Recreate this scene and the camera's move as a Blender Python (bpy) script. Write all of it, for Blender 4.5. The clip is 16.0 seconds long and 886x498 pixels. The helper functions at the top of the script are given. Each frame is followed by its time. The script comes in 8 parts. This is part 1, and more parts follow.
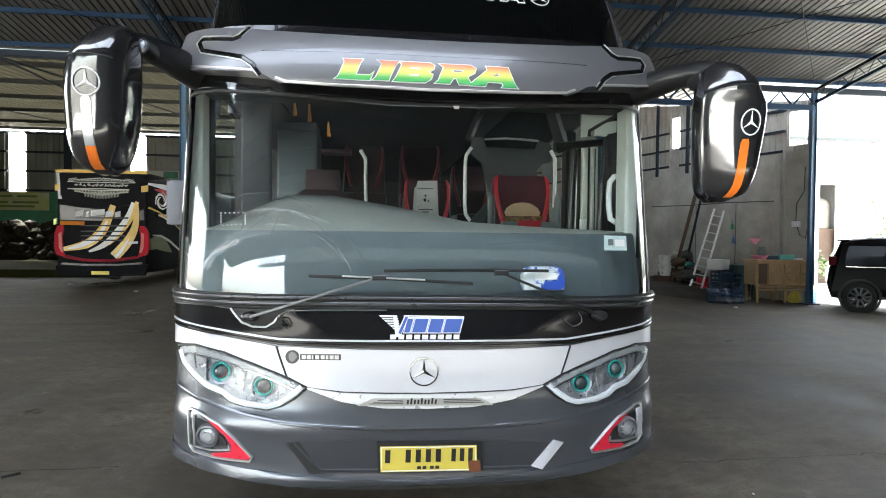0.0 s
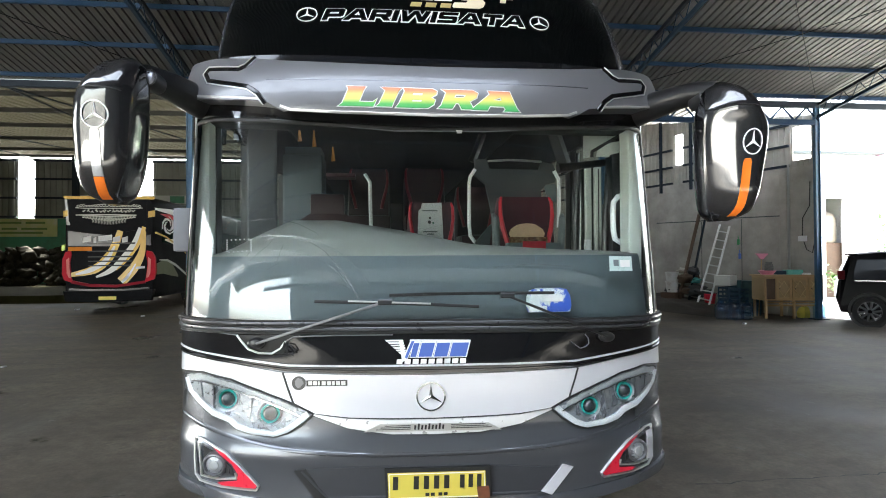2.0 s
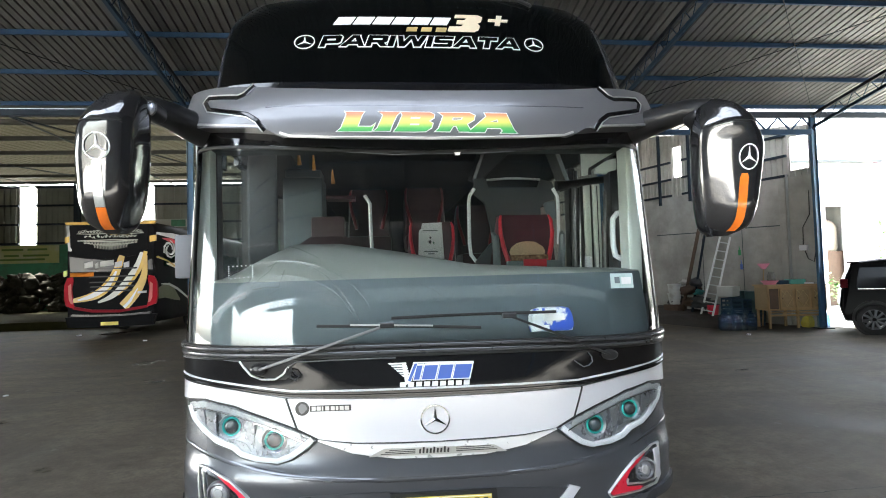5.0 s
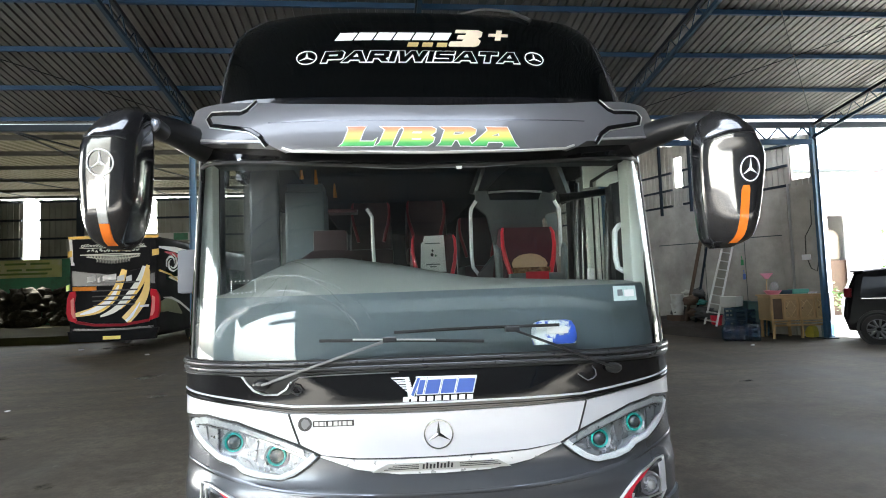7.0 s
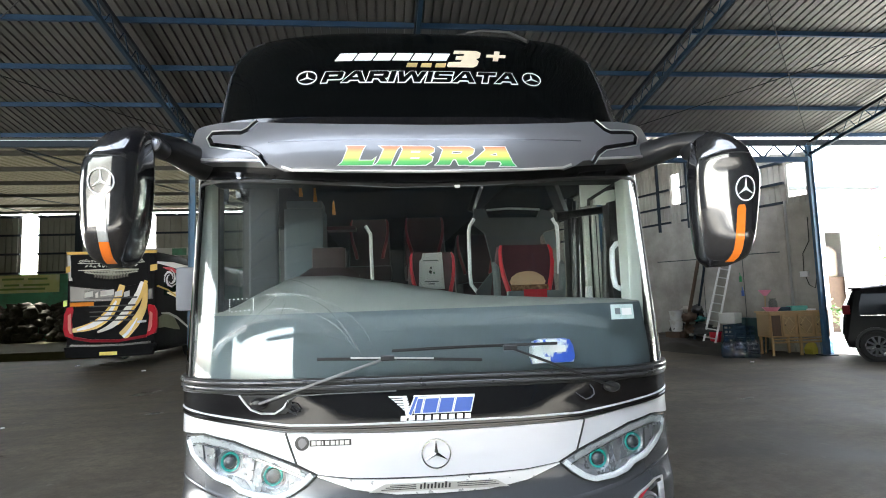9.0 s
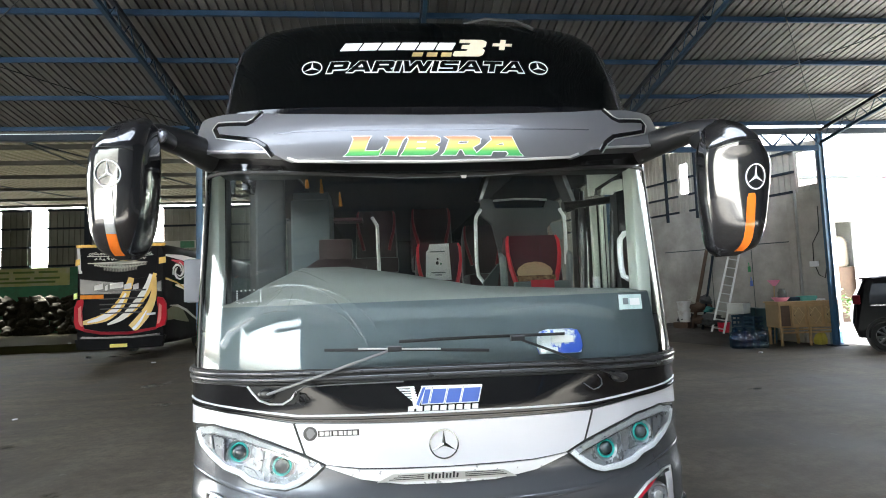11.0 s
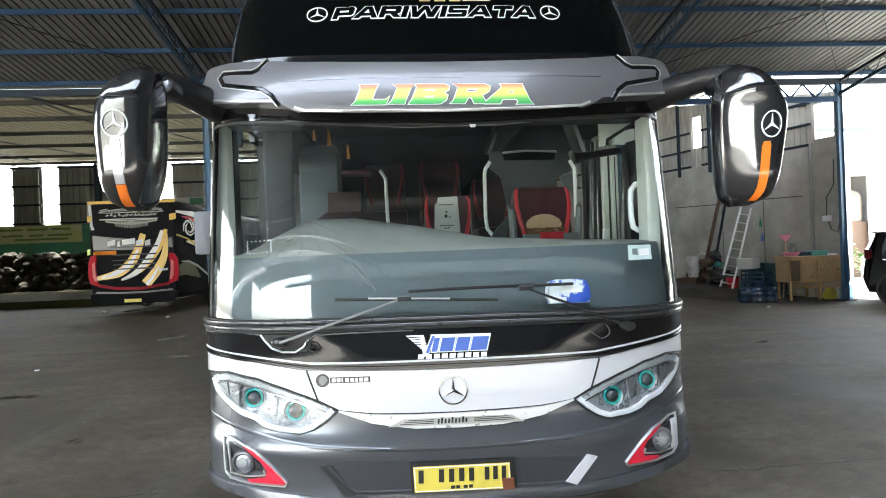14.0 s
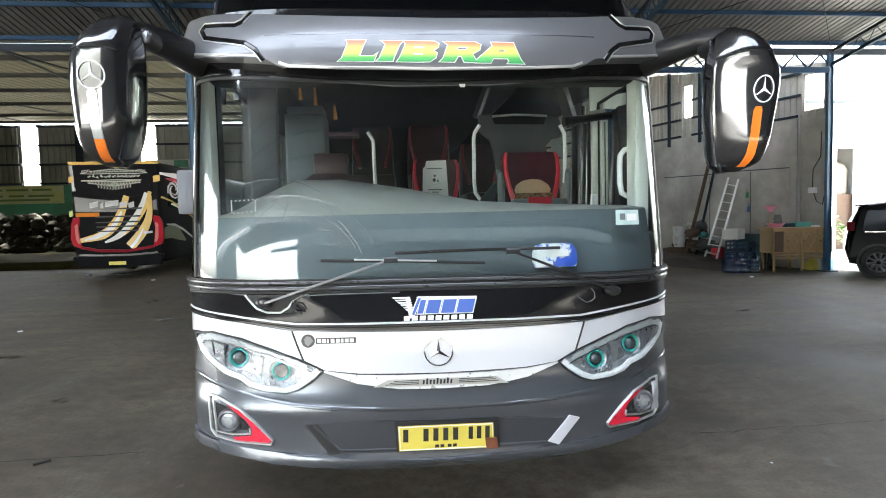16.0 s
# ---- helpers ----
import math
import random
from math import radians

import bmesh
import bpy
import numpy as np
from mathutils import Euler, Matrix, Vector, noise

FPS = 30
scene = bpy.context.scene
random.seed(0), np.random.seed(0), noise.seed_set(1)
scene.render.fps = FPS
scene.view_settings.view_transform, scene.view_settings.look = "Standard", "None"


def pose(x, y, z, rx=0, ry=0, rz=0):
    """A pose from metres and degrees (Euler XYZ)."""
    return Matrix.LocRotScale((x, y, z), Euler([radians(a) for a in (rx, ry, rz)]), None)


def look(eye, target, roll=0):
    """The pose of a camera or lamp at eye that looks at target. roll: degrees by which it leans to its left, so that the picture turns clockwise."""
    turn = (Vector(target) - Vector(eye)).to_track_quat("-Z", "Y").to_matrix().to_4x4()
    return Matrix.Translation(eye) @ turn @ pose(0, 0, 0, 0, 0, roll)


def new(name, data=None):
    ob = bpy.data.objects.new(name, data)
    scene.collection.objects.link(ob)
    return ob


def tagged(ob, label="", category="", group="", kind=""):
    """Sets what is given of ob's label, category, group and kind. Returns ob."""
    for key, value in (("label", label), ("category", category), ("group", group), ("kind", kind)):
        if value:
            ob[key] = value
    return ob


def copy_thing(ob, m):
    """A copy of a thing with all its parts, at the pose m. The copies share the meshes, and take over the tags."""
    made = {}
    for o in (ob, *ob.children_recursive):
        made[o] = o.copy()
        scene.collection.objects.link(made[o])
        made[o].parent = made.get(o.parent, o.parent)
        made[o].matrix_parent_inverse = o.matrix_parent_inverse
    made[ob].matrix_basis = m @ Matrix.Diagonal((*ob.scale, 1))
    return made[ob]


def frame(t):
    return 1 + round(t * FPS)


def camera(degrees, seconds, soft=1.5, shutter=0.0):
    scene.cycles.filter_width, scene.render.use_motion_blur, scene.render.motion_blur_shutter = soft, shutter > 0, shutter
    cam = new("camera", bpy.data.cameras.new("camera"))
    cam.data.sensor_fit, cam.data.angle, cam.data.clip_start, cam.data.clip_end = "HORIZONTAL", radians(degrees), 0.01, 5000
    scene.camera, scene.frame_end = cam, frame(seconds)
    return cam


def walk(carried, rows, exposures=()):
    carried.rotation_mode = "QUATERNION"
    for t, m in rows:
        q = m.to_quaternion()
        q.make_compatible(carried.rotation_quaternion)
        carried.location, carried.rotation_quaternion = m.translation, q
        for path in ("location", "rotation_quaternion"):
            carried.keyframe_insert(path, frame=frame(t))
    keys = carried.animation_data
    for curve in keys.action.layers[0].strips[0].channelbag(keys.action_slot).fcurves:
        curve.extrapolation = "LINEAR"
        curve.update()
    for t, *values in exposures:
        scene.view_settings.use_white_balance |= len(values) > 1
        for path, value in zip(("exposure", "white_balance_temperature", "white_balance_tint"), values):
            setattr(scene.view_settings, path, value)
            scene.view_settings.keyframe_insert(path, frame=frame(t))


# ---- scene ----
cam = camera(76.6, 16.0, soft=1.0)
PATH = [
    (0, (-0.261, -2.664, 1.567), (-0.018, -0.679, 1.523), 0.6),
    (0.5, (-0.259, -2.663, 1.574), (-0.018, -0.678, 1.547), 0.1),
    (1, (-0.258, -2.666, 1.58), (-0.024, -0.68, 1.575), -0.2),
    (1.5, (-0.26, -2.667, 1.583), (-0.034, -0.68, 1.593), -0.2),
    (2, (-0.26, -2.669, 1.587), (-0.036, -0.682, 1.612), -0.3),
    (2.5, (-0.259, -2.672, 1.591), (-0.037, -0.684, 1.62), -0.5),
    (3, (-0.259, -2.672, 1.594), (-0.035, -0.685, 1.639), -0.6),
    (3.5, (-0.258, -2.675, 1.597), (-0.03, -0.689, 1.651), -0.9),
    (4, (-0.258, -2.677, 1.603), (-0.033, -0.691, 1.674), -1.2),
    (6.5, (-0.258, -2.679, 1.618), (-0.039, -0.693, 1.718), -2.0),
    (7, (-0.26, -2.68, 1.622), (-0.045, -0.696, 1.747), -2.0),
    (7.5, (-0.261, -2.686, 1.626), (-0.047, -0.702, 1.766), -2.0),
    (8, (-0.261, -2.688, 1.628), (-0.039, -0.707, 1.785), -1.9),
    (8.5, (-0.26, -2.69, 1.633), (-0.038, -0.71, 1.803), -2.0),
    (9, (-0.258, -2.694, 1.635), (-0.037, -0.715, 1.815), -1.9),
    (11.5, (-0.257, -2.683, 1.629), (-0.068, -0.697, 1.772), -2.1),
    (12, (-0.258, -2.684, 1.626), (-0.076, -0.697, 1.756), -2.0),
    (12.5, (-0.258, -2.684, 1.62), (-0.082, -0.694, 1.713), -2.0),
    (13, (-0.26, -2.685, 1.616), (-0.089, -0.693, 1.686), -2.1),
    (13.5, (-0.261, -2.686, 1.608), (-0.101, -0.693, 1.648), -2.2),
    (14, (-0.26, -2.68, 1.601), (-0.099, -0.687, 1.599), -2.2),
    (14.5, (-0.26, -2.679, 1.594), (-0.095, -0.686, 1.56), -2.2),
    (15, (-0.258, -2.674, 1.587), (-0.087, -0.682, 1.521), -2.2),
    (15.5, (-0.256, -2.669, 1.582), (-0.08, -0.679, 1.493), -2.0),
    (16, (-0.254, -2.662, 1.575), (-0.055, -0.676, 1.456), -1.4),
]
walk(cam, [(t, look(eye, target, roll)) for t, eye, target, roll in PATH], [(0.0, 4.57, 6500, 6), (7.0, 4.74, 6500, 6), (16.0, 4.84, 6500, 6)])

# ---- light ----
world = bpy.data.worlds.new("sky")
scene.world = world
world.use_nodes = True
wn = world.node_tree
sky = wn.nodes.new("ShaderNodeTexSky")
sky.sky_type, sky.sun_disc = "NISHITA", False
sky.sun_elevation, sky.sun_rotation = radians(60), radians(-40)
sky.air_density, sky.dust_density, sky.ozone_density = 1.2, 4.0, 1.0
wn.nodes["Background"].inputs["Strength"].default_value = 0.15
haze = wn.nodes.new("ShaderNodeHueSaturation")
haze.inputs["Saturation"].default_value = 0.45
wn.links.new(sky.outputs["Color"], haze.inputs["Color"])
wn.links.new(haze.outputs["Color"], wn.nodes["Background"].inputs["Color"])
sun = new("sun", bpy.data.lights.new("sun", "SUN"))
sun.data.energy, sun.data.angle, sun.data.color = 3.5, radians(8), (1.0, 0.96, 0.9)
sun.matrix_world = look((-10, 12, 28), (0, 0, 0))


# ---- materials ----
def mat(name, color, rough=0.6, metal=0.0, coat=0.0, vary=0.15, scale=6.0, bump=0.0, bscale=60.0, dirt=None, dscale=0.7, dlow=0.45, dhigh=0.7, rvary=0.1, spec=0.5):
    m = bpy.data.materials.new(name)
    m.use_nodes = True
    n, l = m.node_tree.nodes, m.node_tree.links
    b = n["Principled BSDF"]
    b.inputs["Metallic"].default_value = metal
    b.inputs["Coat Weight"].default_value = coat
    b.inputs["Specular IOR Level"].default_value = spec
    b.inputs["Coat Roughness"].default_value = 0.025
    co = n.new("ShaderNodeTexCoord")
    fine = n.new("ShaderNodeTexNoise")
    fine.inputs["Scale"].default_value, fine.inputs["Detail"].default_value = scale, 6
    l.new(co.outputs["Object"], fine.inputs["Vector"])
    ramp = n.new("ShaderNodeMix")
    ramp.data_type = "RGBA"
    ramp.inputs[6].default_value = (*[c * (1 - vary) for c in color], 1)
    ramp.inputs[7].default_value = (*[min(1, c * (1 + vary)) for c in color], 1)
    l.new(fine.outputs["Fac"], ramp.inputs["Factor"])
    out = ramp.outputs[2]
    if dirt:
        big = n.new("ShaderNodeTexNoise")
        big.inputs["Scale"].default_value, big.inputs["Detail"].default_value, big.inputs["Roughness"].default_value = dscale, 8, 0.65
        l.new(co.outputs["Object"], big.inputs["Vector"])
        step = n.new("ShaderNodeMapRange")
        step.inputs["From Min"].default_value, step.inputs["From Max"].default_value = dlow, dhigh
        l.new(big.outputs["Fac"], step.inputs["Value"])
        mix = n.new("ShaderNodeMix")
        mix.data_type = "RGBA"
        mix.inputs[7].default_value = (*dirt, 1)
        l.new(step.outputs["Result"], mix.inputs["Factor"])
        l.new(out, mix.inputs[6])
        out = mix.outputs[2]
    l.new(out, b.inputs["Base Color"])
    rr = n.new("ShaderNodeMapRange")
    rr.inputs["To Min"].default_value, rr.inputs["To Max"].default_value = max(0.0, rough - rvary), min(1.0, rough + rvary)
    l.new(fine.outputs["Fac"], rr.inputs["Value"])
    l.new(rr.outputs["Result"], b.inputs["Roughness"])
    if bump:
        g = n.new("ShaderNodeTexNoise")
        g.inputs["Scale"].default_value, g.inputs["Detail"].default_value = bscale, 5
        l.new(co.outputs["Object"], g.inputs["Vector"])
        bp = n.new("ShaderNodeBump")
        bp.inputs["Strength"].default_value, bp.inputs["Distance"].default_value = bump, 0.01
        l.new(g.outputs["Fac"], bp.inputs["Height"])
        l.new(bp.outputs["Normal"], b.inputs["Normal"])
    return m


def glass(name, tint, f0=0.08, rough=0.0, haze=0.0):
    """A thin pane: clear, with gloss that grows towards grazing angles."""
    m = bpy.data.materials.new(name)
    m.use_nodes = True
    n, l = m.node_tree.nodes, m.node_tree.links
    n.remove(n["Principled BSDF"])
    tr, gl, lw, mx = n.new("ShaderNodeBsdfTransparent"), n.new("ShaderNodeBsdfGlossy"), n.new("ShaderNodeLayerWeight"), n.new("ShaderNodeMixShader")
    tr.inputs["Color"].default_value = (*tint, 1)
    gl.inputs["Roughness"].default_value = rough
    lw.inputs["Blend"].default_value = 0.5
    pw, ma = n.new("ShaderNodeMath"), n.new("ShaderNodeMath")
    pw.operation, ma.operation = "POWER", "MULTIPLY_ADD"
    pw.inputs[1].default_value = 5.0
    ma.inputs[1].default_value, ma.inputs[2].default_value = 1 - f0, f0
    l.new(lw.outputs["Facing"], pw.inputs[0])
    l.new(pw.outputs[0], ma.inputs[0])
    l.new(ma.outputs[0], mx.inputs["Fac"])
    l.new(tr.outputs[0], mx.inputs[1])
    if haze:
        # fine wiper scratches and dust scatter part of the gloss
        soft, noise, ramp, both_gloss = n.new("ShaderNodeBsdfGlossy"), n.new("ShaderNodeTexNoise"), n.new("ShaderNodeMapRange"), n.new("ShaderNodeMixShader")
        soft.inputs["Roughness"].default_value = 0.24
        noise.inputs["Scale"].default_value, noise.inputs["Detail"].default_value = 5.0, 6.0
        noise.inputs["Distortion"].default_value = 1.2
        co = n.new("ShaderNodeTexCoord")
        l.new(co.outputs["Object"], noise.inputs["Vector"])
        ramp.inputs["From Min"].default_value, ramp.inputs["From Max"].default_value = 0.3, 0.7
        ramp.inputs["To Min"].default_value, ramp.inputs["To Max"].default_value = haze * 0.5, haze * 1.5
        l.new(noise.outputs["Fac"], ramp.inputs["Value"])
        l.new(ramp.outputs["Result"], both_gloss.inputs["Fac"])
        l.new(gl.outputs[0], both_gloss.inputs[1])
        l.new(soft.outputs[0], both_gloss.inputs[2])
        l.new(both_gloss.outputs[0], mx.inputs[2])
    else:
        l.new(gl.outputs[0], mx.inputs[2])
    l.new(mx.outputs[0], n["Material Output"].inputs["Surface"])
    return m


def film(name, color, cover, gloss=None):
    """A faint mark on glass: mostly clear, with a little pale diffuse."""
    m = bpy.data.materials.new(name)
    m.use_nodes = True
    n, l = m.node_tree.nodes, m.node_tree.links
    n.remove(n["Principled BSDF"])
    tr, df, mx = n.new("ShaderNodeBsdfTransparent"), n.new("ShaderNodeBsdfGlossy" if gloss else "ShaderNodeBsdfDiffuse"), n.new("ShaderNodeMixShader")
    if gloss:
        df.inputs["Roughness"].default_value = gloss
    df.inputs["Color"].default_value = (*color, 1)
    mx.inputs["Fac"].default_value = cover
    l.new(tr.outputs[0], mx.inputs[1])
    l.new(df.outputs[0], mx.inputs[2])
    l.new(mx.outputs[0], n["Material Output"].inputs["Surface"])
    return m


def see_through(m, color, share):
    """Let part of the daylight on a thin sheet come through it."""
    n, l = m.node_tree.nodes, m.node_tree.links
    tl, mx = n.new("ShaderNodeBsdfTranslucent"), n.new("ShaderNodeMixShader")
    tl.inputs["Color"].default_value = (*color, 1)
    mx.inputs["Fac"].default_value = share
    l.new(n["Principled BSDF"].outputs[0], mx.inputs[1])
    l.new(tl.outputs[0], mx.inputs[2])
    l.new(mx.outputs[0], n["Material Output"].inputs["Surface"])
    return m


def banded(name, stops, low, high, rough=0.35):
    """Vinyl lettering whose colour runs through the stops from height low to height high."""
    m = bpy.data.materials.new(name)
    m.use_nodes = True
    n, l = m.node_tree.nodes, m.node_tree.links
    co, sep, mr, cr = n.new("ShaderNodeTexCoord"), n.new("ShaderNodeSeparateXYZ"), n.new("ShaderNodeMapRange"), n.new("ShaderNodeValToRGB")
    l.new(co.outputs["Object"], sep.inputs[0])
    mr.inputs["From Min"].default_value, mr.inputs["From Max"].default_value = low, high
    l.new(sep.outputs["Z"], mr.inputs["Value"])
    l.new(mr.outputs["Result"], cr.inputs["Fac"])
    while len(cr.color_ramp.elements) < len(stops):
        cr.color_ramp.elements.new(0.5)
    for e, (p, c) in zip(cr.color_ramp.elements, stops):
        e.position, e.color = p, (*c, 1)
    l.new(cr.outputs["Color"], n["Principled BSDF"].inputs["Base Color"])
    n["Principled BSDF"].inputs["Roughness"].default_value = rough
    return m


M_SILVER = mat("silver_paint", (0.68, 0.68, 0.71), 0.3, 0.25, 0.6, 0.03, 3, rvary=0.04)
M_VISOR = mat("visor_paint", (0.145, 0.146, 0.156), 0.36, 0.35, 0.5, 0.04, 3, rvary=0.04)
M_GREY = mat("graphite_paint", (0.138, 0.145, 0.161), 0.26, 0.66, 0.4, 0.03, 3, dirt=(0.135, 0.13, 0.122), dscale=3, dlow=0.55, dhigh=0.9, rvary=0.03)
M_BLACK = mat("black_gloss", (0.006, 0.006, 0.007), 0.05, 0.0, 0.25, 0.1, 4, rvary=0.03, spec=0.4)
M_RUBBER = mat("black_rubber", (0.012, 0.012, 0.012), 0.55, 0.0, 0.0, 0.2, 30)
M_SATIN = mat("satin_black", (0.016, 0.016, 0.017), 0.32, 0.0, 0.3, 0.2, 30)
M_CHROME = mat("chrome", (0.82, 0.83, 0.84), 0.1, 1.0, 0.0, 0.03, 20, rvary=0.05)
M_BRIGHT = mat("bright_trim", (0.85, 0.86, 0.87), 0.3, 0.5, 0.4, 0.03, 30)
M_WHITE = mat("white_vinyl", (0.86, 0.86, 0.86), 0.4, 0, 0, 0.03, 40)
M_BEIGE = mat("beige_vinyl", (0.75, 0.63, 0.47), 0.4, 0, 0, 0.03, 40)
M_GOLD = mat("gold_vinyl", (0.45, 0.33, 0.14), 0.4, 0, 0, 0.03, 40)
M_RED = mat("red_paint", (0.72, 0.02, 0.05), 0.3, 0, 0.5, 0.06, 30)
M_ORANGE = mat("amber_lens", (0.85, 0.2, 0.02), 0.15, 0, 1.0, 0.08, 60)
M_TEAL = mat("teal_ring", (0.04, 0.5, 0.45), 0.25, 0.0, 0.5, 0.1, 60)
M_YELLOW = mat("plate_yellow", (0.7, 0.56, 0.09), 0.45, 0, 0, 0.06, 12, dirt=(0.6, 0.45, 0.05), dscale=9, dlow=0.55, dhigh=0.8)
M_INK = mat("plate_ink", (0.02, 0.02, 0.015), 0.5)
M_GLASS = glass("windscreen_glass", (0.975, 1.0, 0.992), 0.06, haze=0.09)
M_LENS = glass("lamp_lens", (0.97, 0.98, 0.98), 0.018, 0.12)
M_TINT = glass("tinted_glass", (0.25, 0.26, 0.26))
M_MOULD = mat("grey_moulding", (0.05, 0.052, 0.056), 0.3, 0.2, 0.5, 0.1, 20)
M_UGLASS = mat("dark_tinted_glass", (0.002, 0.0024, 0.0025), 0.08, 0, 0.0, 0.1, 5, rvary=0.03, spec=0.05)
M_DASH = mat("dashboard_vinyl", (0.225, 0.228, 0.206), 0.62, 0, 0, 0.08, 25, 0.12, 400)
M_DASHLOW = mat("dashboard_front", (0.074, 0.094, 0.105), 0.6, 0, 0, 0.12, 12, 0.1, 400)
M_TRIM = mat("cream_trim", (0.56, 0.59, 0.54), 0.5, 0, 0, 0.06, 10)
M_TRIMG = mat("grey_trim", (0.16, 0.19, 0.2), 0.5, 0, 0, 0.08, 8)
M_INSIDE = mat("dark_headlining", (0.032, 0.037, 0.037), 0.8, 0, 0, 0.15, 6)
M_LEATHER = mat("maroon_leather", (0.052, 0.006, 0.013), 0.36, 0, 0, 0.2, 9, 0.15, 120)
# darker copies of the two seat leathers: the dim cabin put into the colour
M_LEATHERD = mat("shaded_maroon_leather", (0.036, 0.009, 0.012), 0.42, 0, 0, 0.2, 9, 0.15, 120)
M_PIPD = mat("shaded_scarlet_leather", (0.2, 0.008, 0.016), 0.4, 0, 0, 0.1, 9)
M_PIPING = mat("scarlet_leather", (0.6, 0.016, 0.035), 0.4, 0, 0, 0.1, 9)
M_YARD = mat("pale_yard_concrete", (0.44, 0.425, 0.395), 0.85, 0, 0, 0.15, 0.8, 0.3, 14, dirt=(0.24, 0.23, 0.2), dscale=0.2)
def concrete(name):
    """Worn hall floor: cloudy patches, dragged streaks, oil blots, pale scuffs and grit."""
    m = bpy.data.materials.new(name)
    m.use_nodes = True
    n, l = m.node_tree.nodes, m.node_tree.links
    b = n["Principled BSDF"]
    co = n.new("ShaderNodeTexCoord")

    def field(scale, detail, lo, hi, stretch=(1, 1, 1), turn=0.0, rough=0.6):
        mp, t, r = n.new("ShaderNodeMapping"), n.new("ShaderNodeTexNoise"), n.new("ShaderNodeMapRange")
        mp.inputs["Scale"].default_value, mp.inputs["Rotation"].default_value = stretch, (0, 0, turn)
        t.inputs["Scale"].default_value, t.inputs["Detail"].default_value, t.inputs["Roughness"].default_value = scale, detail, rough
        r.inputs["From Min"].default_value, r.inputs["From Max"].default_value = lo, hi
        l.new(co.outputs["Object"], mp.inputs["Vector"])
        l.new(mp.outputs["Vector"], t.inputs["Vector"])
        l.new(t.outputs["Fac"], r.inputs["Value"])
        return r.outputs["Result"], t.outputs["Fac"]

    def blend(fac, a, c, share=1.0):
        k, x = n.new("ShaderNodeMath"), n.new("ShaderNodeMix")
        k.operation, k.inputs[1].default_value = "MULTIPLY", share
        x.data_type = "RGBA"
        l.new(fac, k.inputs[0])
        l.new(k.outputs[0], x.inputs["Factor"])
        for q, v in ((6, a), (7, c)):
            if isinstance(v, tuple):
                x.inputs[q].default_value = (*v, 1)
            else:
                l.new(v, x.inputs[q])
        return x.outputs[2]

    clouds, _ = field(0.55, 9, 0.40, 0.60, rough=0.68)
    out = blend(clouds, (0.176, 0.147, 0.112), (0.076, 0.062, 0.047))
    drag, _ = field(1.1, 5, 0.45, 0.7, (0.35, 2.2, 1), 0.25)
    out = blend(drag, out, (0.05, 0.044, 0.036), 0.42)
    drag2, _ = field(0.8, 5, 0.52, 0.72, (1.9, 0.3, 1), -0.5)
    out = blend(drag2, out, (0.165, 0.145, 0.118), 0.5)
    blots, _ = field(2.6, 6, 0.60, 0.68)
    out = blend(blots, out, (0.034, 0.03, 0.025), 0.35)
    scuff, _ = field(5.5, 4, 0.655, 0.72, (1, 0.55, 1), 0.4)
    out = blend(scuff, out, (0.19, 0.172, 0.15), 0.6)
    mottle, _ = field(9, 6, 0.42, 0.62, rough=0.7)
    out = blend(mottle, out, (0.04, 0.035, 0.028), 0.34)
    grit, raw = field(38, 4, 0.3, 0.7)
    out = blend(grit, out, (0.04, 0.036, 0.03), 0.3)
    l.new(out, b.inputs["Base Color"])
    rr = n.new("ShaderNodeMapRange")
    rr.inputs["To Min"].default_value, rr.inputs["To Max"].default_value = 0.86, 0.64
    l.new(clouds, rr.inputs["Value"])
    l.new(rr.outputs["Result"], b.inputs["Roughness"])
    b.inputs["Specular IOR Level"].default_value = 0.15
    bp = n.new("ShaderNodeBump")
    bp.inputs["Strength"].default_value, bp.inputs["Distance"].default_value = 0.3, 0.006
    l.new(raw, bp.inputs["Height"])
    l.new(bp.outputs["Normal"], b.inputs["Normal"])
    return m


M_FLOOR = concrete("worn_concrete")
M_APRON = mat("apron_concrete", (0.155, 0.152, 0.147), 0.85, 0, 0, 0.2, 1.2, 0.3, 14, dirt=(0.14, 0.134, 0.122), dscale=0.3)
M_BADGE = mat("dark_chrome", (0.36, 0.37, 0.38), 0.14, 1.0, 0.0, 0.03, 20, rvary=0.04)
M_EARTH = mat("dark_earth", (0.05, 0.042, 0.034), 0.95, 0, 0, 0.4, 7, 0.8, 30, dirt=(0.025, 0.021, 0.018), dscale=1.4)
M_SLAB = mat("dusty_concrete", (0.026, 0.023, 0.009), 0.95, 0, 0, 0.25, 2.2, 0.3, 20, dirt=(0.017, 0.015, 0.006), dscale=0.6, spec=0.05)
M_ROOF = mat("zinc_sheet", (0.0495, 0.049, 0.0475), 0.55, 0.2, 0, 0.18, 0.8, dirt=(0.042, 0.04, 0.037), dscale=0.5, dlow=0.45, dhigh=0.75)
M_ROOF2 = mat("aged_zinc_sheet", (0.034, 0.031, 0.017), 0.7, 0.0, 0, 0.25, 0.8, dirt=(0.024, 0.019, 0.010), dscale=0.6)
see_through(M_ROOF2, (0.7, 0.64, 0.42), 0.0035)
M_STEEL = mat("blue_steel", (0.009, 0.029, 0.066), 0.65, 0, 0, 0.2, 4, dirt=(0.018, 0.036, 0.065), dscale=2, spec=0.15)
M_COLUMN = mat("column_blue", (0.03, 0.105, 0.2), 0.5, 0, 0.1, 0.2, 4, dirt=(0.05, 0.08, 0.12), dscale=2)
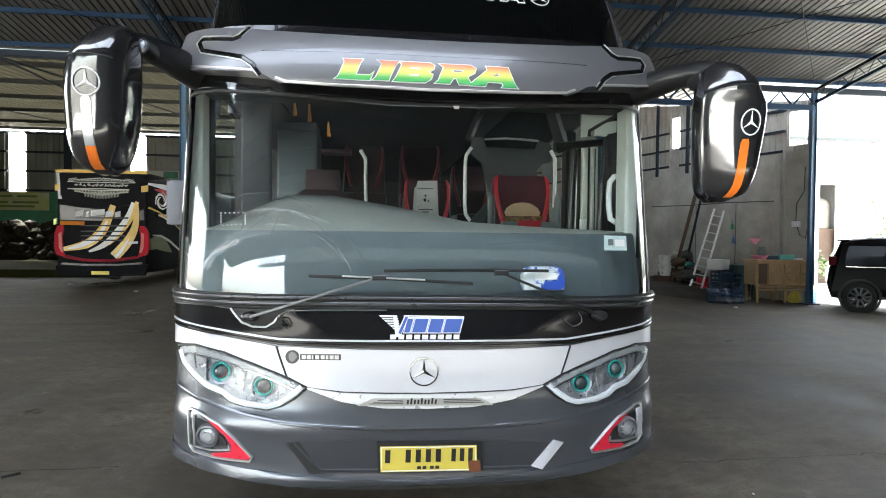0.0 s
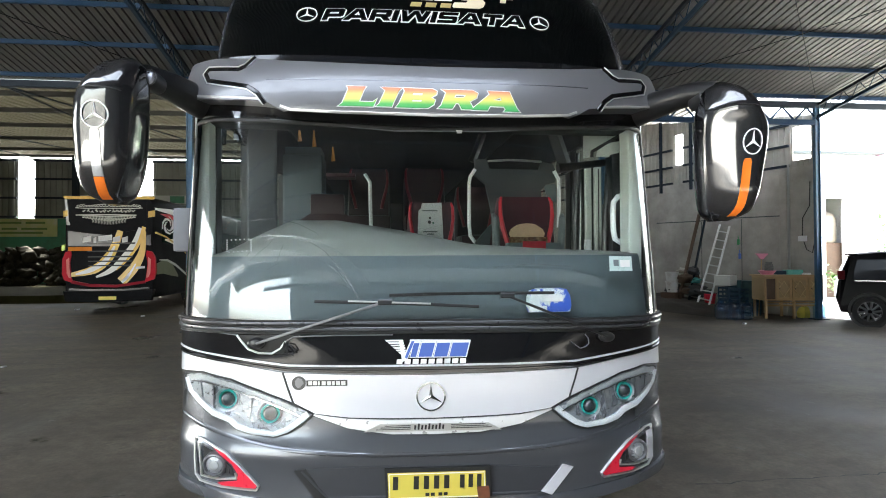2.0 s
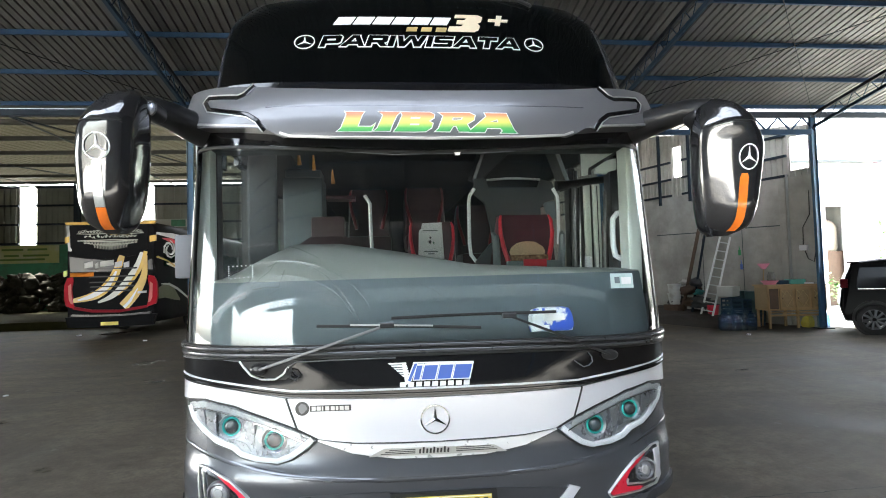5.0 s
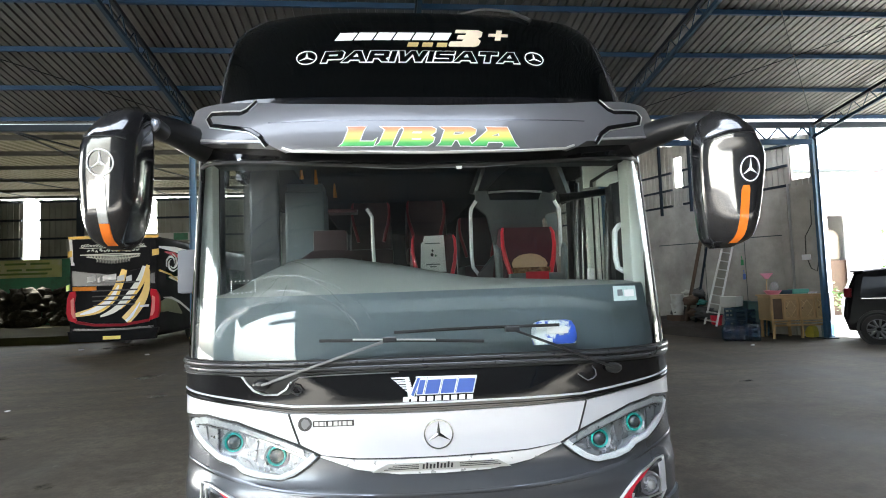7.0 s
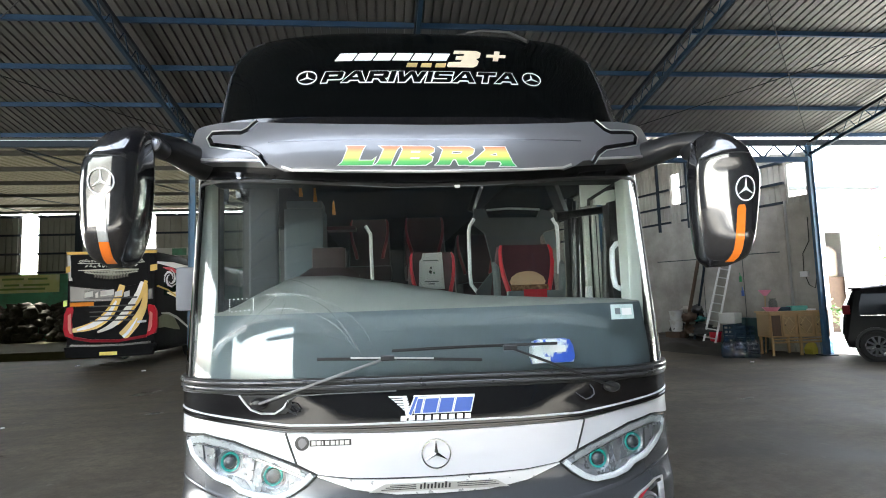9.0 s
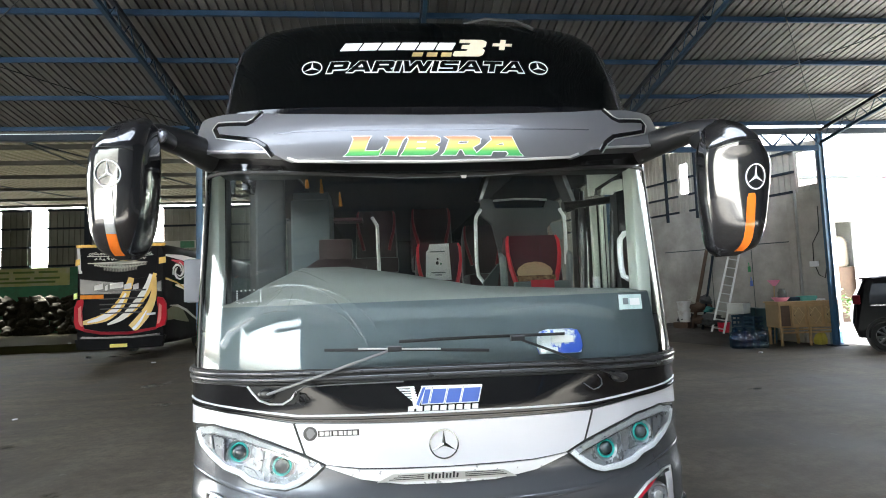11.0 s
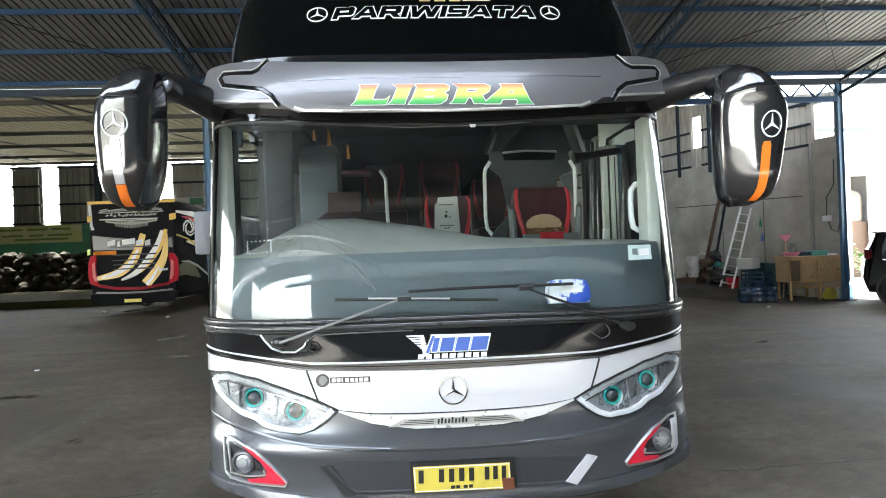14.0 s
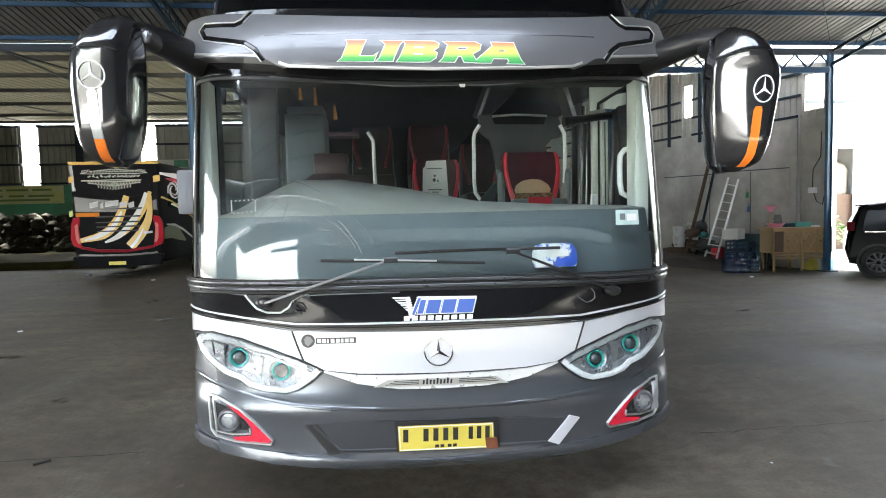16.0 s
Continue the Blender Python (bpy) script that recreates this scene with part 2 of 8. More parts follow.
M_PURLIN = mat("grey_purlin", (0.03, 0.03, 0.027), 0.6, 0, 0, 0.2, 4)
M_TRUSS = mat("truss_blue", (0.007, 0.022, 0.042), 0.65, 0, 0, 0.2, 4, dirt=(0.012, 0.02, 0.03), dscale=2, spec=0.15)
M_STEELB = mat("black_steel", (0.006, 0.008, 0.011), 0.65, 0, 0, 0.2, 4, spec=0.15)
M_SHELL = mat("black_shell_paint", (0.014, 0.014, 0.016), 0.25, 0, 0.2, 0.04, 200, dirt=(0.05, 0.048, 0.045), dscale=3, dlow=0.55, dhigh=0.9)
M_STEELD = mat("dark_steel", (0.011, 0.018, 0.028), 0.6, 0, 0, 0.2, 4, spec=0.2)
M_CLAD = mat("grey_cladding", (0.19, 0.195, 0.17), 0.6, 0.1, 0, 0.2, 1.2, dirt=(0.15, 0.145, 0.12), dscale=0.7)
M_CLADF = mat("dark_cladding", (0.06, 0.07, 0.07), 0.7, 0, 0, 0.2, 1.2, dirt=(0.04, 0.046, 0.046), dscale=0.7)
M_CLAD2 = mat("weathered_cladding", (0.36, 0.345, 0.31), 0.6, 0.1, 0, 0.2, 1.2, dirt=(0.24, 0.22, 0.19), dscale=0.7)
M_WALL = mat("bare_render", (0.44, 0.415, 0.375), 0.9, 0, 0, 0.22, 2.6, 0.3, 12, dirt=(0.27, 0.25, 0.22), dscale=0.8, dlow=0.4, dhigh=0.68)
M_GREEN = mat("green_wall_paint", (0.05, 0.23, 0.135), 0.7, 0, 0, 0.2, 2, dirt=(0.05, 0.09, 0.06), dscale=1)
M_TYRE = mat("tyre_rubber", (0.02, 0.02, 0.02), 0.8, 0, 0, 0.3, 10, 0.3, 60)
M_WOOD = mat("raw_wood", (0.42, 0.27, 0.13), 0.65, 0, 0, 0.25, 5, 0.2, 40)
M_PLY = mat("woven_panel", (0.36, 0.25, 0.13), 0.7, 0, 0, 0.3, 30, 0.3, 60)
M_ALU = mat("aluminium", (0.62, 0.62, 0.6), 0.4, 0.8, 0, 0.1, 8)


# ---- mesh helpers ----
def part(name, bm, material, parent=None, label="", smooth=False):
    me = bpy.data.meshes.new(name)
    if smooth:
        for f in bm.faces:
            f.smooth = True
        bm.normal_update()
        for e in bm.edges:
            if len(e.link_faces) == 2 and e.calc_face_angle(0.0) > 0.7:
                e.smooth = False
    bm.to_mesh(me)
    bm.free()
    me.materials.append(material)
    ob = new(name, me)
    ob.parent = parent
    if label:
        ob["label"] = label
    return ob


def thing(name, m, label, category, group="", kind=""):
    ob = new(name)
    ob.matrix_world = m
    ob.empty_display_size = 0.1
    return tagged(ob, label, category, group, kind)


def add_box(bm, a, b, bevel=0.0, m=None):
    x0, x1 = sorted((a[0], b[0]))
    y0, y1 = sorted((a[1], b[1]))
    z0, z1 = sorted((a[2], b[2]))
    vs = [bm.verts.new((x, y, z)) for z in (z0, z1) for y in (y0, y1) for x in (x0, x1)]
    fs = [bm.faces.new([vs[i] for i in q]) for q in ((0, 2, 3, 1), (4, 5, 7, 6), (0, 1, 5, 4), (2, 6, 7, 3), (1, 3, 7, 5), (0, 4, 6, 2))]
    if bevel:
        es = list({e for f in fs for e in f.edges})
        res = bmesh.ops.bevel(bm, geom=es, offset=bevel, segments=2, affect="EDGES", profile=0.7)
        vs = list({v for f in res["faces"] for v in f.verts} | {v for v in vs if v.is_valid})
    if m is not None:
        bmesh.ops.transform(bm, matrix=m, verts=[v for v in vs if v.is_valid])
    return bm


def box(a, b, bevel=0.0):
    return add_box(bmesh.new(), a, b, bevel)


def add_tube(bm, pts, r, seg=8, taper=None):
    """A round bar through the points, with closed ends."""
    pts = [Vector(p) for p in pts]
    rings, up = [], None
    for i, p in enumerate(pts):
        t = (pts[min(i + 1, len(pts) - 1)] - pts[max(i - 1, 0)]).normalized()
        if up is None or abs(t.dot(up)) > 0.95:
            up = Vector((0, 0, 1)) if abs(t.z) < 0.9 else Vector((1, 0, 0))
        a = t.cross(up).normalized()
        b = a.cross(t).normalized()
        up = b
        rr = r if taper is None else r * taper[i]
        rings.append([bm.verts.new(p + (a * math.cos(k * math.tau / seg) + b * math.sin(k * math.tau / seg)) * rr) for k in range(seg)])
    for A, B in zip(rings, rings[1:]):
        for k in range(seg):
            bm.faces.new((A[k], A[(k + 1) % seg], B[(k + 1) % seg], B[k]))
    bm.faces.new(rings[0][::-1])
    bm.faces.new(rings[-1])
    return bm


def tube(pts, r, seg=8, taper=None):
    return add_tube(bmesh.new(), pts, r, seg, taper)


def add_lathe(bm, prof, seg=24, m=Matrix()):
    """The profile of (radius, height) turned about z, placed by m."""
    rings = []
    for r, z in prof:
        rings.append([bm.verts.new(m @ Vector((max(r, 1e-4) * math.cos(k * math.tau / seg), max(r, 1e-4) * math.sin(k * math.tau / seg), z))) for k in range(seg)])
    for A, B in zip(rings, rings[1:]):
        for k in range(seg):
            bm.faces.new((A[k], A[(k + 1) % seg], B[(k + 1) % seg], B[k]))
    return bm


def lathe(prof, seg=24, m=Matrix()):
    return add_lathe(bmesh.new(), prof, seg, m)


def loft(rings, closed=True, caps=True):
    """Skin between rings of points of equal number."""
    bm = bmesh.new()
    vs = [[bm.verts.new(p) for p in ring] for ring in rings]
    n = len(vs[0])
    for A, B in zip(vs, vs[1:]):
        for k in range(n if closed else n - 1):
            bm.faces.new((A[k], A[(k + 1) % n], B[(k + 1) % n], B[k]))
    if caps and closed:
        bm.faces.new(vs[0][::-1])
        bm.faces.new(vs[-1])
    bmesh.ops.recalc_face_normals(bm, faces=bm.faces)
    return bm


def corrugated(x0, x1, pitch, depth, at, rows, form=(0.55, 0.68, 0.87)):
    """A ribbed sheet: at(x, s, lift) gives the point at x on row s, raised by lift."""
    bm = bmesh.new()
    xs, n = [], int((x1 - x0) / pitch)
    for i in range(n):
        b = x0 + i * pitch
        xs += [(b, 0), (b + form[0] * pitch, 0), (b + form[1] * pitch, depth), (b + form[2] * pitch, depth)]
    xs.append((x1, 0))
    grid = [[bm.verts.new(at(x, s, d)) for x, d in xs] for s in rows]
    for A, B in zip(grid, grid[1:]):
        for k in range(len(xs) - 1):
            bm.faces.new((A[k], A[k + 1], B[k + 1], B[k]))
    return bm


def interp(v, tab):
    return float(np.interp(v, [a for a, b in tab], [b for a, b in tab]))


class Skin:
    """A curved bus front: centre line depth and half width by height, corners rounded to the given depth."""

    def __init__(self, prof, wid, deep, xc, ex=3.2):
        self.prof, self.wid, self.deep, self.xc = prof, wid, deep, xc
        self.ex = [(0, ex)] if isinstance(ex, float) else ex

    def angle(self, x, z):
        u = (x - self.xc) / interp(z, self.wid)
        if abs(u) >= 1:
            return math.copysign(math.pi / 2 + (abs(u) - 1) * 2, u)
        return math.copysign(math.asin(abs(u) ** (interp(z, self.ex) / 2)), u)

    def at(self, th, z, off=0.0):
        if off:
            e = 0.004
            a = self.at(th + e, z) - self.at(th - e, z)
            b = self.at(th, z + e) - self.at(th, z - e)
            return self.at(th, z) + a.cross(b).normalized() * off
        w = interp(z, self.wid)
        t = min(abs(th), math.pi / 2)
        x = self.xc + math.copysign(w * math.sin(t) ** (2 / interp(z, self.ex)), th)
        return Vector((x, interp(z, self.prof) + self.deep * (1 - math.cos(t)) + max(0, abs(th) - math.pi / 2) * 1.0, z))

    def on(self, x, z, off=0.0):
        return self.at(self.angle(x, z), z, off)

    def strip(self, cols, off, thick=0.006, step=0.05, nz=6):
        """A panel that follows the skin between lower and upper edge, given as columns (x, low, high)."""
        ths = [self.angle(x, (a + b) / 2) for x, a, b in cols]
        full = []
        for (t0, c0), (t1, c1) in zip(zip(ths, cols), zip(ths[1:], cols[1:])):
            k = max(1, int(abs(t1 - t0) / step))
            full += [(t0 + (t1 - t0) * i / k, c0[1] + (c1[1] - c0[1]) * i / k, c0[2] + (c1[2] - c0[2]) * i / k) for i in range(k)]
        full.append((ths[-1], *cols[-1][1:]))
        bm = bmesh.new()
        sides = []
        for o in (off, off - thick):
            sides.append([[bm.verts.new(self.at(t, a + (b - a) * j / nz, o)) for j in range(nz + 1)] for t, a, b in full])
        F, B = sides
        n = len(full)
        for i in range(n - 1):
            for j in range(nz):
                bm.faces.new((F[i][j], F[i + 1][j], F[i + 1][j + 1], F[i][j + 1]))
                bm.faces.new((B[i][j], B[i][j + 1], B[i + 1][j + 1], B[i + 1][j]))
            bm.faces.new((F[i][0], B[i][0], B[i + 1][0], F[i + 1][0]))
            bm.faces.new((F[i][nz], F[i + 1][nz], B[i + 1][nz], B[i][nz]))
        for i in (0, n - 1):
            for j in range(nz):
                q = (F[i][j], F[i][j + 1], B[i][j + 1], B[i][j])
                bm.faces.new(q if i == 0 else q[::-1])
        return bm

    def ribbon(self, pts, width, off, thick=0.008, sub=4, closed=False):
        """A narrow moulding along a line of (x, z) on the skin."""
        if closed:
            pts = list(pts) + [pts[0]]
        line = []
        for (xa, za), (xb, zb) in zip(pts, pts[1:]):
            line += [(xa + (xb - xa) * i / sub, za + (zb - za) * i / sub) for i in range(sub)]
        line.append(pts[-1])
        bm, rings = bmesh.new(), []
        for i, (x, z) in enumerate(line):
            (xa, za), (xb, zb) = line[max(i - 1, 0)], line[min(i + 1, len(line) - 1)]
            d = Vector((xb - xa, zb - za))
            d = d.normalized() if d.length else Vector((1, 0))
            nx, nz = -d.y * width / 2, d.x * width / 2
            rings.append([bm.verts.new(self.on(x + s * nx, z + s * nz, off - o)) for s, o in ((1, thick), (1, 0.002), (0.6, 0), (-0.6, 0), (-1, 0.002), (-1, thick))])
        for A, B in zip(rings, rings[1:]):
            for k in range(6):
                bm.faces.new((A[k], A[(k + 1) % 6], B[(k + 1) % 6], B[k]))
        bm.faces.new(rings[0][::-1])
        bm.faces.new(rings[-1])
        bmesh.ops.recalc_face_normals(bm, faces=bm.faces)
        return bm

    def plate(self, pts, off, thick=0.005):
        """A flat-cut shape with the outline of (x, z), laid on the skin."""
        bm = bmesh.new()
        f = [bm.verts.new(self.on(x, z, off)) for x, z in pts]
        b = [bm.verts.new(self.on(x, z, off - thick)) for x, z in pts]
        bm.faces.new(f)
        bm.faces.new(b[::-1])
        n = len(pts)
        for i in range(n):
            bm.faces.new((f[i], b[i], b[(i + 1) % n], f[(i + 1) % n]))
        bmesh.ops.recalc_face_normals(bm, faces=bm.faces)
        return bm


# ---- hall ----
ground = part("ground", box((-300, -300, -0.5), (300, 300, -0.004)), M_YARD)
tagged(ground, "pale concrete yard around the hall", "ground", kind="structure")
hall_floor = part("floor", box((-14.2, -5.0, -0.2), (10.9, 28, 0.0)), M_FLOOR)
apron = part("floor_apron", box((-14.2, -14.2, -0.2), (10.9, -5.004, 0.0)), M_APRON)
tagged(apron, "pale concrete apron inside the gateway", "floor", kind="structure")
tagged(hall_floor, "worn brownish grey concrete floor with dark oil stains", "floor", kind="structure")

ROOF_Y, ROOF_Z, FALL = 9.9, 5.3, 0.169
RIDGE = -6.0


def roof_z(y):
    return ROOF_Z + (ROOF_Y - max(y, 2 * RIDGE - y)) * FALL


# the gap at the ridge is added, out of view, to let daylight in
for x0, rows in ((-14, (9.95, 4, -3.6)), (-14, (-7.6, -14.3)), (2.4, (-3.6, -7.6))):
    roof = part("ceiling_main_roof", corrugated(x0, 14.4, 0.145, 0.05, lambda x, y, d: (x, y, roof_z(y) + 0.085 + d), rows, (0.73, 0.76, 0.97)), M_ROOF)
    tagged(roof, "ribbed zinc roof sheets beside an unseen ridge gap added for daylight", "roof", kind="structure")
for y in [9.70 - 1.265 * i for i in range(19)]:
    z = roof_z(y) + 0.04
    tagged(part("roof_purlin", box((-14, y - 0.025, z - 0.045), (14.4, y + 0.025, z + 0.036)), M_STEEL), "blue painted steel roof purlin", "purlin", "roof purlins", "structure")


def truss(x, name):
    """A lattice rafter that follows the roof slope, dark upper chord and blue lower chord."""
    t = thing(name, pose(x, 0, 0), "blue and dark steel lattice roof truss", "roof truss", "roof trusses", "structure")
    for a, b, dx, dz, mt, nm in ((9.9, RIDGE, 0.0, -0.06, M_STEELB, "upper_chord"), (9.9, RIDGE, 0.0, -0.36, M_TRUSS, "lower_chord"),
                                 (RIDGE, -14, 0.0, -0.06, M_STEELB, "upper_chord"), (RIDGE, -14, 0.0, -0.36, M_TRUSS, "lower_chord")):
        bm = bmesh.new()
        vs = [bm.verts.new((dx + s * 0.045, y, roof_z(y) + dz + h)) for y in (a, b) for s, h in ((-0.67, -0.035), (0.67, -0.035), (0.67, 0.035), (-0.67, 0.035))]
        for q in ((0, 1, 2, 3), (7, 6, 5, 4), (0, 4, 5, 1), (1, 5, 6, 2), (2, 6, 7, 3), (3, 7, 4, 0)):
            bm.faces.new([vs[i] for i in q])
        part(nm, bm, mt, t)
    bm = bmesh.new()
    y, k = 9.8, 0
    while y > -13.7:
        a = (0, y, roof_z(y) + (-0.06 if k % 2 else -0.36))
        y -= 0.22
        k += 1
        b = (0, y, roof_z(y) + (-0.06 if k % 2 else -0.36))
        add_tube(bm, (a, b), 0.011, 4)
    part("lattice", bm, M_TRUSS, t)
    return t


for x in (-13.3, -4.1, 0.38, 4.9, 10.4):
    truss(x, "roof_truss")


for x0, y0, x1, y1 in ((-10.5, 9.7, -4.2, 4.6), (-9.5, 4.6, -4.2, 9.7), (10.2, 4.6, 5.0, 9.7), (5.0, 4.2, 10.2, 9.7)):
    rod = part("bracing_rod", tube(((x0, y0, roof_z(y0) - 0.03), (x1, y1, roof_z(y1) - 0.03)), 0.008, 6), M_STEELB)
    tagged(rod, "thin diagonal bracing rod under the roof", "bracing", "roof rods", "structure")


def column(x, y, h, name="column"):
    c = thing(name, pose(x, y, 0), "blue painted steel column", "column", "hall columns", "structure")
    bm = bmesh.new()
    add_box(bm, (-0.055, -0.01, 0), (0.055, 0.01, h))
    add_box(bm, (-0.065, -0.045, 0), (-0.055, 0.045, h))
    add_box(bm, (0.055, -0.045, 0), (0.065, 0.045, h))
    part("post", bm, M_COLUMN, c)
    part("base_plate", box((-0.16, -0.16, 0), (0.16, 0.16, 0.02)), M_STEELD, c)
    return c


for x, y in ((-13.3, 9.9), (-4.31, 9.9), (4.9, 9.9), (10.36, 9.9), (10.75, -6), (10.75, -13.8), (-4.8, -13.8), (5.2, -13.8)):
    column(x, y, roof_z(y) - 0.1)

# eave girder between the columns
bm = bmesh.new()
add_box(bm, (-14, 9.86, 5.16), (14.4, 9.98, 5.30))
tagged(part("eave_beam", bm, M_STEELD), "dark steel eave beam above the columns", "beam", kind="structure")
g = thing("eave_girder", pose(0, 9.9, 0), "blue steel lattice girder under the eave", "girder", kind="structure")
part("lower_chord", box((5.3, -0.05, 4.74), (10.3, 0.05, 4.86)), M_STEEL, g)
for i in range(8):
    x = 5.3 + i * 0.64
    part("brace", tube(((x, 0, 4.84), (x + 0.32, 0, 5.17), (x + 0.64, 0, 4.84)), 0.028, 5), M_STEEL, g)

tagged(part("gutter", box((-14, 9.99, 5.30), (4.4, 10.12, 5.35), 0.015), M_ALU), "bright zinc gutter along the eave", "gutter", kind="structure")

# rear bay behind the eave: low roof, cladding, windows
def rear_z(y):
    return 5.5 + 0.0655 * (y - 10.4)


BACK = 27.5
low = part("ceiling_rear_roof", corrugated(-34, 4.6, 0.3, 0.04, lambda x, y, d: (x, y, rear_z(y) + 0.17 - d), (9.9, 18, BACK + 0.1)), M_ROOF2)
tagged(part("wall_bay_fascia", box((4.6, 9.6, 5.5), (4.68, BACK + 0.1, 6.85)), M_CLAD), "metal fascia between the two rear roofs", "fascia", kind="structure")
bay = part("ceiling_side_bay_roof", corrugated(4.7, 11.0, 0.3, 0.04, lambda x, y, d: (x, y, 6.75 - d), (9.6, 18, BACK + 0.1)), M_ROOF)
tagged(bay, "ribbed zinc roof sheets over the side bay", "roof", kind="structure")
tagged(low, "aged brownish ribbed roof sheets over the rear bay", "roof", kind="structure")
for y in (10.8, 12.2, 14.5, 17.2, 20.4, 24.0, 26.9):
    z = rear_z(y)
    tagged(part("rear_purlin", box((-34, y - 0.035, z - 0.03), (4.6, y + 0.035, z + 0.1)), M_PURLIN), "dark steel purlin of the rear bay", "purlin", "rear purlins", "structure")
for x in (-27, -20.5, -14.6, -8.4, -2):
    for d in (-1, 1):
        tagged(part("bracing_bar", tube(((x, 10.5, rear_z(10.5) - 0.15), (x + d * 2.2, 27.2, rear_z(27.2) - 0.15)), 0.024, 6), M_STEELD), "thin diagonal roof bracing bar", "bracing", "roof bracing", "structure")

WINS = [(-31, -30.2), (-20.5, -19.68), (-18.24, -17.44), (-12.56, -11.8), (-7, -6.2)]
xs = [-34] + [v for w in WINS for v in w] + [8]
W0, W1 = 3.58, 6.58
bm = bmesh.new()
for a, b in zip(xs[0::2], xs[1::2]):
    add_box(bm, (a, BACK + 0.06, W0), (b, BACK + 0.12, W1))
    for i in range(int((b - a) / 0.28)):
        add_box(bm, (a + i * 0.28 + 0.04, BACK, W0), (a + i * 0.28 + 0.17, BACK + 0.058, W1))
for a, b in WINS:
    add_box(bm, (a, BACK + 0.06, W1 - 0.06), (b, BACK + 0.12, W1))
tagged(part("wall_rear_cladding", bm, M_CLAD), "grey ribbed metal cladding of the rear wall", "wall", kind="structure")
for z in (3.65, 4.6, 5.55, 6.48):
    for a, b in zip(xs[0::2], xs[1::2]):
        tagged(part("wall_rail", box((a, BACK - 0.08, z - 0.05), (b, BACK - 0.002, z + 0.05)), M_STEELD), "dark steel wall rail", "wall rail", "wall rails", "structure")
for x in (-21.6, -15.4, -9.2):
    tagged(part("wall_post", box((x - 0.13, BACK - 0.3, 0), (x + 0.13, BACK - 0.082, 6.6)), M_STEELD), "dark steel post of the rear wall", "wall post", "wall posts", "structure")
tagged(part("wall_rear_base", box((-34, BACK, 0), (8, BACK + 0.25, W0 - 0.005)), M_GREEN), "green painted masonry base of the rear wall", "wall", kind="structure")
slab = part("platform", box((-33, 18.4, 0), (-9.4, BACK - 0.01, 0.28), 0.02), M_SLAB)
tagged(slab, "raised dusty concrete platform along the rear wall", "platform", kind="structure")

# side wall, set askew behind the column
WALL = Matrix.Translation((10.5, 10.1, 0)) @ Matrix.Rotation(radians(18), 4, "Z")


def wall_top(s):
    return 5.08 + 0.17 * s


w = thing("wall_side", WALL, "bare grey rendered block wall with ribbed cladding above", "wall", kind="structure")
bm = loft([[(0, s, 0), (0.2, s, 0), (0.2, s, h), (0, s, h)] for s, h in ((0, 3.83), (14, 3.83))])
part("masonry", bm, M_WALL, w)
part("pilaster", box((-0.05, 0, 0), (-0.001, 0.55, 3.8)), M_WALL, w)
part("pilaster", box((-0.07, 0.72, 0), (-0.001, 0.9, 3.8)), M_WALL, w)
part("render_patch", box((-0.012, 0.95, 0), (-0.001, 5.2, 2.62), 0.004), M_WALL, w)
part("coat_edge", loft([[(-0.016, a, b - 0.018), (-0.002, a, b - 0.022), (-0.002, a, b + 0.012), (-0.014, a, b + 0.008)] for a, b in ((0.95, 2.60), (2.4, 2.63), (3.6, 2.61), (5.2, 2.64))]), M_CLADF, w, "dark edge of the lower render coat")
for q in (2.05, 3.4, 6.3):
    part("wall_joint", box((-0.015, q, 0.2), (-0.0125, q + 0.02, 2.58)), M_CLADF, w)
holes = [(0.16, 0.64, 4.0, 4.87), (4.14, 4.5, 4.45, 5.42)]
bm = bmesh.new()
s = 0.0
while s < 14:
    e = s + 0.16
    hole = next((h for h in holes if h[0] - 0.08 <= s < h[1] - 0.08), None)
    spans = [(3.83, wall_top(s))] if hole is None else [(3.83, hole[2]), (hole[3], wall_top(s))]
    for z0, z1 in spans:
        add_box(bm, (0.08, s, z0), (0.12, e, z1))
        add_box(bm, (0.05, s + 0.03, z0), (0.08, s + 0.1, z1))
    s = e
part("cladding", bm, M_CLAD2, w)
for z in (3.88, 4.4, 4.95):
    part("rail", box((-0.02, 0.7, z - 0.03), (0.05, 4.1, z + 0.03)), M_STEELD, w)
    part("rail", box((-0.02, 4.55, z - 0.03), (0.05, 14, z + 0.03)), M_STEELD, w)
for s in (2.7, 3.75, 4.95, 7.6):
    part("post", box((-0.09, s - 0.035, 3.6), (-0.02, s + 0.035, wall_top(s))), M_STEELD, w)
bm, rows = bmesh.new(), []
for i in range(61):
    s = 1.3 + 6.7 * i / 60
    h = interp(s, [(1.3, 0.0), (1.7, 0.03), (2.6, 0.13), (3.6, 0.24), (5, 0.32), (8, 0.36)])
    row = []
    for j in range(21):
        x = -2.1 * (1 - j / 20)
        lift = h * min(1.0, (x + 2.1) / 0.55) ** 0.7
        row.append(bm.verts.new((x + 0.1 * noise.noise((s * 1.1, j * 0.2, 3)), s, max(0.001, lift * (1 + 0.35 * noise.noise((x * 2.2, s * 2.2, 0))) + 0.015 * noise.noise((x * 9, s * 9, 1)) * min(1, h * 8)))))
    rows.append(row)
for A, B in zip(rows, rows[1:]):
    for j in range(20):
        bm.faces.new((A[j], A[j + 1], B[j + 1], B[j]))
ramp = part("ramp", bm, M_EARTH, None, "", True)
ramp.matrix_world = WALL
tagged(ramp, "low dark earthy ramp heaped along the side wall", "ramp", kind="structure")

